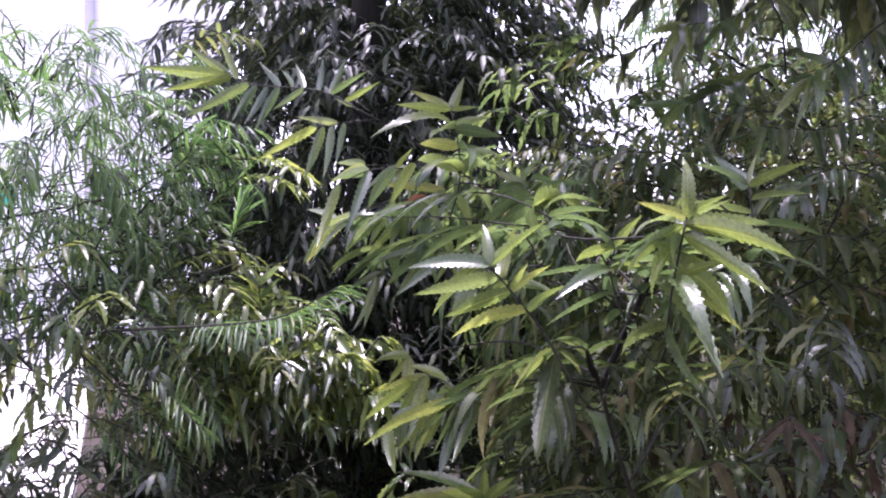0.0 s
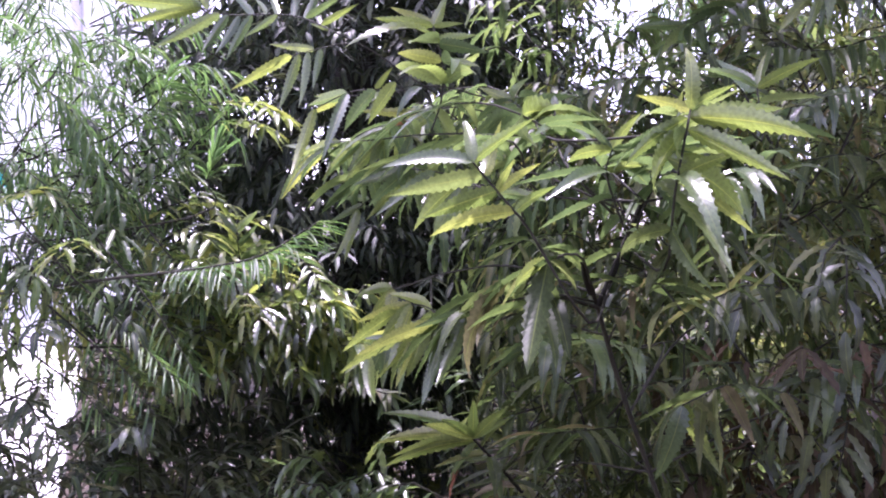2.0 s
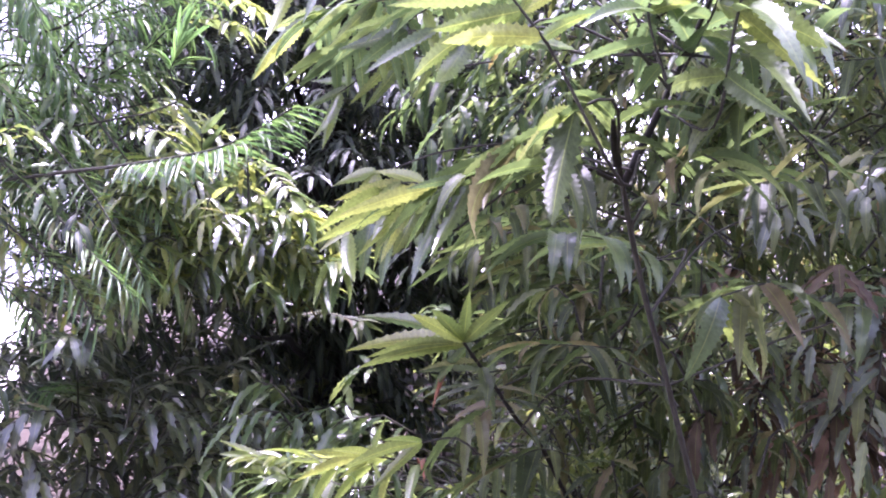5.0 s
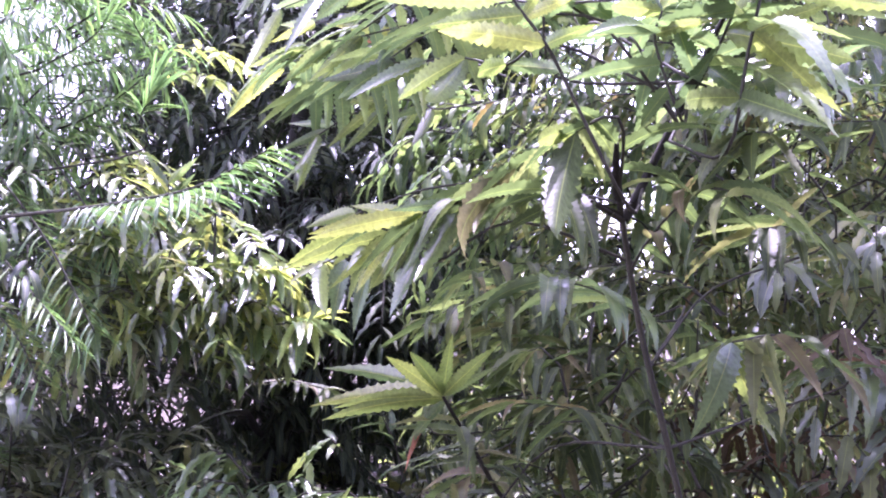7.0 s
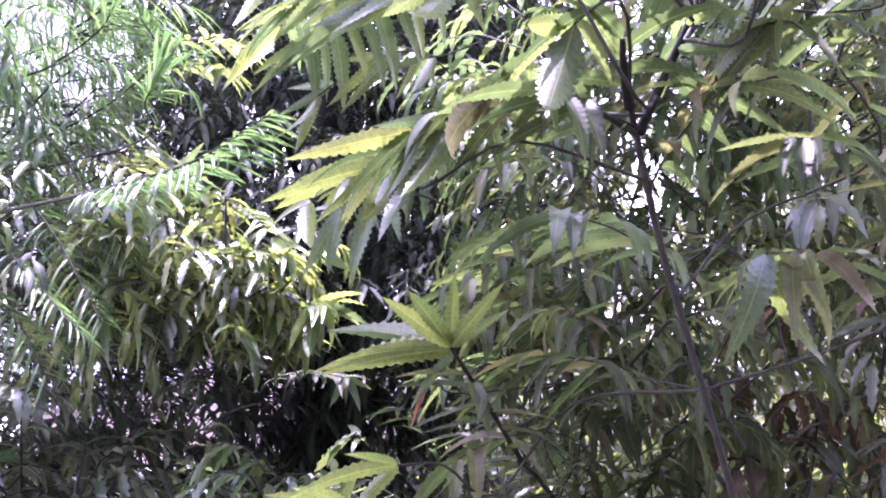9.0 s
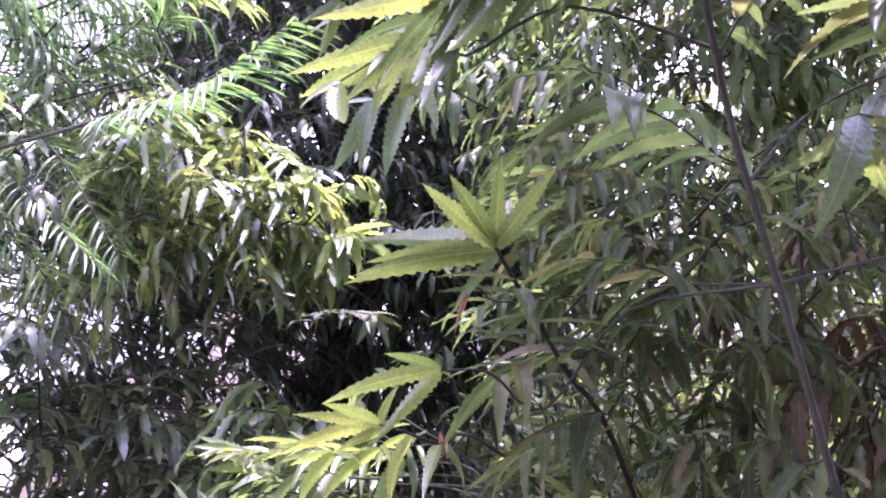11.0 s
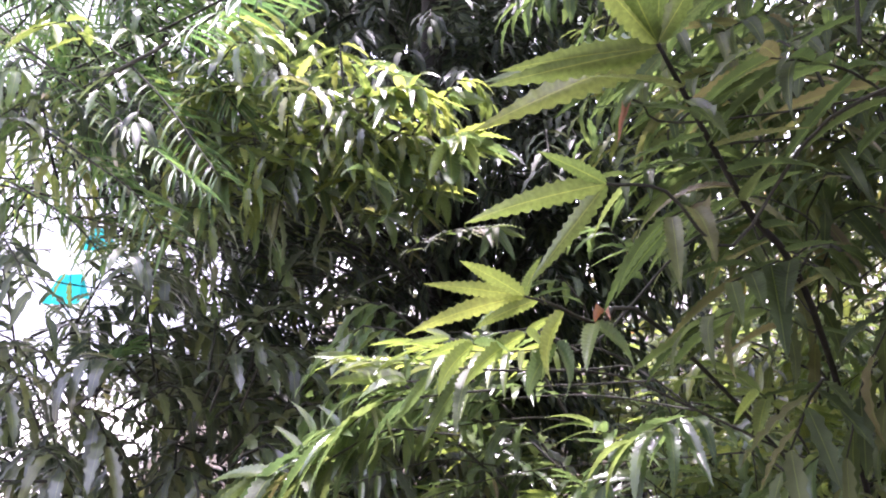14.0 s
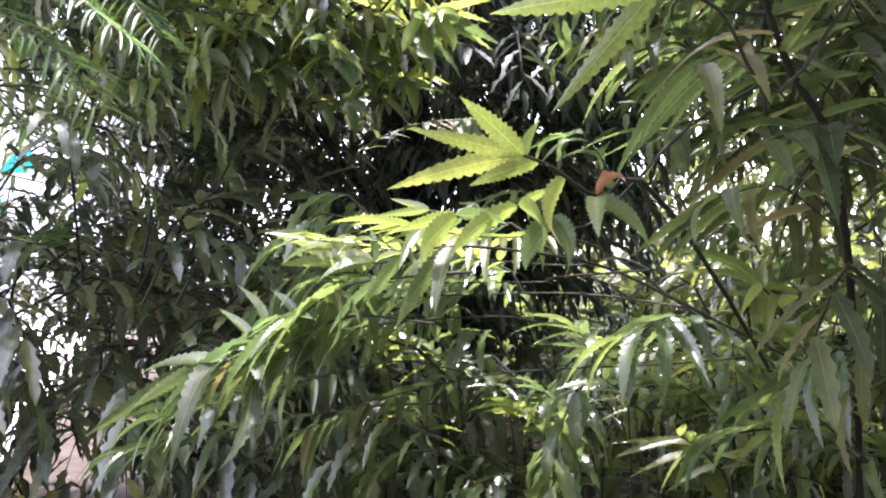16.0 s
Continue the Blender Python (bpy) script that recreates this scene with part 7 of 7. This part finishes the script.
for points, count in ((((-1.369, 2.75, 1.632), (-1.079, 2.5, 1.428), (-0.912, 2.4, 1.311), (-0.77, 2.32, 1.201), (-0.645, 2.25, 1.104)), 64),
                      (((-1.372, 2.7, 1.45), (-1.089, 2.5, 1.287), (-0.921, 2.4, 1.186), (-0.806, 2.35, 1.107), (-0.728, 2.3, 1.014)), 52),
                      (((-1.168, 2.7, 1.64), (-0.922, 2.5, 1.443), (-0.787, 2.42, 1.317), (-0.694, 2.36, 1.208), (-0.621, 2.3, 1.124)), 58),
                      (((-1.41, 2.7, 1.279), (-1.102, 2.45, 1.149), (-0.965, 2.4, 1.069), (-0.869, 2.35, 0.985)), 40),
                      (((-1.03, 2.75, 1.681), (-0.836, 2.6, 1.501), (-0.708, 2.5, 1.373), (-0.631, 2.45, 1.274)), 48)):
    b = twig(narrow_leaved_tree, 0.0035, 0.0015, *points)
    spray(b, count, 0.095, 0.25, HERO_NARROW, 0.1, 1, True)
join_rest()

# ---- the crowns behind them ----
crown(column_tree, (-0.4, 4.3, 2.1), (1.05, 0.9, 1.7), 1240, 13, 0.12, 0.6, 11, MASS, LEAF_SHADE_DARK, "foliage", "dense hanging leaves in green darkened for shade", 0.4, behind, hollow=0.2)
crown(column_tree, (-0.3, 5.2, 2.9), (1.0, 0.4, 0.8), 190, 12, 0.17, 0.7, 60, FAR, LEAF_SHADE_DARK, "back_foliage", "leaves behind the column, coloured dark for its deep shade", 0.4, clear, hollow=0.0)
crown(column_tree, (-0.45, 3.6, 1.2), (0.85, 0.6, 0.7), 270, 13, 0.1, 0.75, 12, MASS, LEAF_SHADE_DARK, "lower_foliage", "drooping skirt of leaves, coloured dark for shade", 0.35, open_left)
crown(mast_tree, (1.05, 2.3, 1.35), (0.55, 0.6, 0.75), 80, 11, 0.1, 0.6, 13, BROAD, LEAF_DARK, "foliage", "glossy green hanging leaves", 0.35, lifted)
crown(mast_tree, (1.2, 3.3, 1.3), (0.95, 0.8, 0.9), 430, 11, 0.085, 0.5, 14, MASS, LEAF_OLIVE, "inner_foliage", "olive and brownish inner leaves", 0.35, lifted)
# unseen canopy, added to keep the sun off the leaves beside the stem
crown(mast_tree, (0.9, 2.3, 2.95), (0.88, 0.55, 0.4), 320, 11, 0.19, 0.8, 22, FAR, LEAF_DARK, "upper_foliage", "unseen leaf canopy added overhead to shade the leaves below", 0.35, overhead)
crown(mast_tree, (0.85, 2.75, 1.35), (0.5, 0.5, 0.9), 45, 11, 0.09, 0.6, 25, BROAD, LEAF_OLIVE, "shaded_foliage", "dark olive leaves in the shade", 0.3, lifted)
crown(hanging_tree, (1.35, 5.0, 1.75), (0.9, 0.5, 0.75), 230, 11, 0.11, 0.6, 26, MASS, LEAF_OLIVE, "lower_foliage", "olive leaves low on the tree", 0.35, open_gap, hollow=0.0)
crown(hanging_tree, (1.6, 5.2, 0.8), (1.15, 0.5, 0.6), 140, 11, 0.13, 0.5, 54, FAR, LEAF_OLIVE, "low_foliage", "green leaves near the soil under the tree", 0.35, clear, hollow=0.0)
crown(mast_tree, (0.35, 2.5, 0.62), (0.95, 0.4, 0.32), 100, 9, 0.11, 0.5, 23, BROAD, JOINED[HERO_MID], "low_foliage", "low hanging leaves over the soil", 0.22, clear, hollow=0.0)
# brighter leaf colour makes up for sun that the crowns hold back
crown(mast_tree, (1.0, 2.75, 0.5), (0.75, 0.45, 0.35), 120, 9, 0.1, 0.35, 48, BROAD, JOINED[HERO_YOUNG], "low_foliage", "glossy undergrowth, coloured bright for the sun", 0.22, clear, hollow=0.0)
crown(mast_tree, (0.52, 2.68, 0.46), (0.4, 0.22, 0.2), 60, 10, 0.075, 0.5, 64, BROAD, LEAF_SHINY, "low_foliage", "small shiny leaves of the undergrowth", 0.16, clear, hollow=0.0)
crown(column_tree, (-1.15, 2.5, 0.7), (0.4, 0.3, 0.22), 50, 10, 0.11, 0.45, 52, BROAD, LEAF_SHINY, "ground_foliage", "shiny grey-green sprays near the soil", 0.25, pierced, hollow=0.0)
crown(column_tree, (-0.78, 2.45, 0.6), (0.34, 0.25, 0.17), 50, 10, 0.11, 0.45, 53, BROAD, LEAF_SHINY, "ground_foliage", "shiny grey-green sprays near the soil", 0.25, pierced, hollow=0.0)
crown(column_tree, (-0.95, 4.0, 0.6), (0.75, 0.5, 0.62), 150, 13, 0.095, 0.7, 27, MASS, LEAF_SHADE_DARK, "inner_foliage", "leaves under the skirt, coloured dark for deep shade", 0.35, pierced, hollow=0.0)
crown(column_tree, (-0.7, 2.8, 0.4), (0.6, 0.4, 0.3), 80, 9, 0.115, 0.8, 24, BROAD, LEAF_DARK, "ground_foliage", "leaves that reach the soil", 0.22, pierced, hollow=0.0)
crown(narrow_leaved_tree, (-1.42, 2.85, 1.85), (0.5, 0.4, 0.5), 235, 20, 0.11, 0.75, 15, SLIM, LEAF_NARROW, "foliage", "tufts of narrow green leaves", 0.3, pierced)
crown(narrow_leaved_tree, (-1.45, 3.1, 0.95), (0.7, 0.8, 0.85), 190, 12, 0.1, 0.6, 18, MASS, LEAF_SHADE_DARK, "low_foliage", "sparse low leaves, coloured dark for the shade there", 0.35, pierced, hollow=0.0)
crown(column_tree, (-1.15, 2.85, 1.3), (0.6, 0.35, 0.24), 30, 10, 0.1, 0.55, 41, BROAD, JOINED[HERO_MID], "shoulder_foliage", "sunlit wavy leaves on the shoulder", 0.3, pierced, hollow=0.0)
# the young-leaf colour here stands in for sun on the shoulder
crown(column_tree, (-1.1, 2.85, 1.42), (0.6, 0.35, 0.2), 28, 11, 0.1, 0.5, 45, BROAD, JOINED[HERO_YOUNG], "shoulder_foliage", "leaves on top of the shoulder, coloured yellow-green for the sun", 0.3, pierced, hollow=0.0)
crown(column_tree, (-0.5, 2.5, 1.24), (0.28, 0.14, 0.09), 26, 10, 0.078, 0.6, 62, BROAD, JOINED[HERO_YOUNG], "shoulder_foliage", "sunlit crisp leaves on the end of the shoulder", 0.14, clear, hollow=0.0)
crown(column_tree, (-0.5, 2.52, 1.2), (0.3, 0.14, 0.1), 14, 10, 0.08, 0.7, 63, BROAD, LEAF_SHINY, "shoulder_foliage", "shiny leaves on the end of the shoulder", 0.14, clear, hollow=0.0)
crown(column_tree, (-1.25, 3.3, 0.5), (0.75, 0.42, 0.48), 145, 12, 0.1, 0.8, 44, MASS, LEAF_SHADE_DARK, "skirt_foliage", "leaves hanging to the soil, coloured dark for shade", 0.3, pierced, hollow=0.0)
crown(mast_tree, (0.74, 2.0, 1.2), (0.45, 0.32, 0.5), 32, 10, 0.092, 0.85, 42, BROAD, JOINED[HERO_SHADE_DARK], "curtain_foliage", "long hanging leaves, coloured dark for shade", 0.3, curtain, hollow=0.0)
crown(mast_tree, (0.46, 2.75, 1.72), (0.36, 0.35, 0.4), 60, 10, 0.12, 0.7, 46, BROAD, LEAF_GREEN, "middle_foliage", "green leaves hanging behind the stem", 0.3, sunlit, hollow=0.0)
crown(mast_tree, (0.36, 1.88, 0.95), (0.22, 0.16, 0.24), 24, 10, 0.095, 0.8, 49, BROAD, JOINED[HERO_SHADE_DARK], "shade_foliage", "brownish leaves, coloured dark for shade", 0.2, inner, hollow=0.0)
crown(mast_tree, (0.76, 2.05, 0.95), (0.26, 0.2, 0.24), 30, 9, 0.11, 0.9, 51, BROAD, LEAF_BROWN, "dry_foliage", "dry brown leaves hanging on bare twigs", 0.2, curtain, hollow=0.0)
# second piece of the added, unseen shading canopy
crown(mast_tree, (1.35, 3.1, 3.0), (0.8, 0.6, 0.35), 110, 11, 0.19, 0.7, 50, FAR, LEAF_DARK, "upper_foliage", "unseen leaf canopy added overhead to shade the leaves below", 0.35, sunlit)
crown(mast_tree, (0.6, 1.75, 0.85), (0.2, 0.14, 0.25), 14, 9, 0.09, 0.8, 47, BROAD, JOINED[HERO_SHADE_DARK], "stem_foliage", "leaves hanging round the stem, coloured dark for shade", 0.2, beside, hollow=0.0)
crown(mast_tree, (0.95, 2.95, 1.45), (0.75, 0.45, 0.7), 190, 10, 0.085, 0.6, 43, BROAD, LEAF_GREEN, "green_foliage", "light green leaves with the sun behind them", 0.3, sunlit, hollow=0.0)
crown(hanging_tree, (2.25, 4.2, 2.7), (1.25, 0.8, 0.95), 210, 12, 0.12, 0.8, 16, MASS, LEAF_DARK, "foliage", "hanging wavy green leaves", 0.4, sunlit)
crown(hanging_tree, (2.0, 4.4, 2.8), (1.3, 0.7, 0.95), 190, 14, 0.13, 0.9, 19, SLIM, LEAF_NARROW, "thin_foliage", "thin hanging green leaves", 0.4, clear)
shade_tree = tree("shade_tree", (0.1, 9.0, 0), bent((0.1, 9.0, -0.1), (0.2, 8.9, 5.5), 8, 0.0, 0.05), [0.2, 0.19, 0.18, 0.16, 0.13, 0.1, 0.06, 0.02], "broad dark tree behind the others")
crown(shade_tree, (2.3, 8.8, 2.6), (4.6, 1.3, 3.2), 1250, 12, 0.24, 0.6, 17, FAR, LEAF_FAR, "foliage", "dark green leaves", 0.6, open_gap)


# ---- the floor of the thicket ----
def seedling(rng):
    """A low plant: a thin stem with alternate broad leaves."""
    root = tagged(new("seedling"), "low seedling with broad light green leaves on the soil", "plant", group="seedlings on the soil")
    h = 0.34
    stem = smooth_path([(0, 0, -0.02), (0.01, 0.0, h * 0.5), (0.03, 0.01, h)])
    v, f = tube(stem, [0.003 - 0.0002 * i for i in range(len(stem))], 5)
    ob = mesh_object("stem", v, f, TWIG, root)
    tw = Twig(ob, stem)
    for k in range(9):
        a = k * 2.4
        p, d = tw.at(0.3 + 0.7 * k / 8)
        s = rng.uniform(0.09, 0.15)
        tip = p + np.array((math.cos(a) * s, math.sin(a) * s, rng.uniform(-0.04, 0.04)))
        j = rng.randrange(3)
        put_leaf(ob, p, tip, HERO_WIDE[j], ("wide", j), HERO_YOUNG if k % 3 else HERO_MID, UP)
    return root


HERO_WIDE = [blade(9, 2, w, b, 4.0, 0.012, 0.06, 0.15) for w, b in ((0.36, 0.3), (0.42, 0.5), (0.32, 0.6))]
grower = random.Random(21)
first = seedling(grower)
first.matrix_basis = pose(1.05, 3.1, 0.0, 0, 0, 20)
for k in range(215):
    y = 2.3 + 3.0 * grower.random() ** 1.6
    x = grower.uniform(-0.14 * y, 0.5 * y)
    m = pose(x, y, -0.02, grower.uniform(-8, 8), grower.uniform(-8, 8), grower.uniform(0, 360)) @ Matrix.Scale(grower.uniform(0.6, 1.0) * min(1.9, 0.55 * (y - 0.35)), 4)
    s = copy_thing(first, m)
    s.scale = m.to_scale()
for k in range(80):                               # taller growth in the sun behind
    y = grower.uniform(4.2, 6.8)
    x = grower.uniform(0.02 * y, 0.46 * y)
    m = pose(x, y, -0.02, grower.uniform(-10, 10), grower.uniform(-10, 10), grower.uniform(0, 360)) @ Matrix.Scale(grower.uniform(1.5, 2.6), 4)
    s = copy_thing(first, m)
    s.scale = m.to_scale()


def litter():
    """Dry fallen leaves lying on the soil."""
    fol = Foliage(FAR)
    rng = random.Random(31)
    for _ in range(4200):
        y = rng.uniform(-2.0, 9.0)
        p = np.array((rng.uniform(-0.35 * max(y, 1.0) - 0.2, 1.5 + 0.7 * max(y, 0.0)), y, rng.uniform(-0.03, 0.015)))
        a = rng.uniform(0, 6.28)
        fol.leaf(p, np.array((math.cos(a), math.sin(a), rng.uniform(-0.1, 0.35))), UP + np.array((rng.uniform(-0.4, 0.4), rng.uniform(-0.4, 0.4), 0)), rng.uniform(0.08, 0.15), rng.randrange(3))
    ob = fol.make("leaf_litter", DRY_LITTER, None, "dry brown and grey fallen leaves on the soil")
    return tagged(ob, category="leaf litter")


DRY_LITTER = leaf_material("dry_litter", ((0.0, (0.05, 0.038, 0.026)), (0.5, (0.10, 0.08, 0.055)), (1.0, (0.2, 0.175, 0.14))), (1.2, 1.0, 0.8), 0.15, 0.55, vein=(0.2, 0.16, 0.1))
litter()


def stick(p0, p1, r, label):
    pts = bent(p0, p1, 7, 0.02, 0.015, grower)
    v, f = tube(pts, [r * (1 - 0.08 * i) for i in range(7)], 7)
    ob = mesh_object("stick", v, f, BARK, None, label=label)
    return tagged(ob, category="stick", group="fallen sticks")


for k in range(9):
    y = grower.uniform(3.2, 5.5)
    x = grower.uniform(-0.3, 1.8)
    a = grower.uniform(-0.5, 0.5)
    n = grower.uniform(0.3, 0.7)
    stick((x, y, 0.0), (x + n * math.cos(a), y + n * math.sin(a), grower.uniform(0.01, 0.06)), grower.uniform(0.006, 0.014), "bare dry stick lying on the leaf litter")


def stone(x, y, z, sx, sy, sz):
    bm = bmesh.new()
    bmesh.ops.create_icosphere(bm, subdivisions=4, radius=1.0)
    for v in bm.verts:
        k = 1 + 0.22 * noise.noise(v.co * 1.3) + 0.06 * noise.noise(v.co * 5.0)
        v.co = Vector((v.co.x * sx * k, v.co.y * sy * k, v.co.z * sz * k))
    me = bpy.data.meshes.new("stone")
    bm.to_mesh(me)
    bm.free()
    me.materials.append(STONE)
    ob = new("stone", me)
    ob.location = (x, y, z)
    return tagged(ob, "pale grey weathered stone half sunk in the soil", "stone")


stone(1.75, 6.3, 0.06, 0.3, 0.22, 0.16)
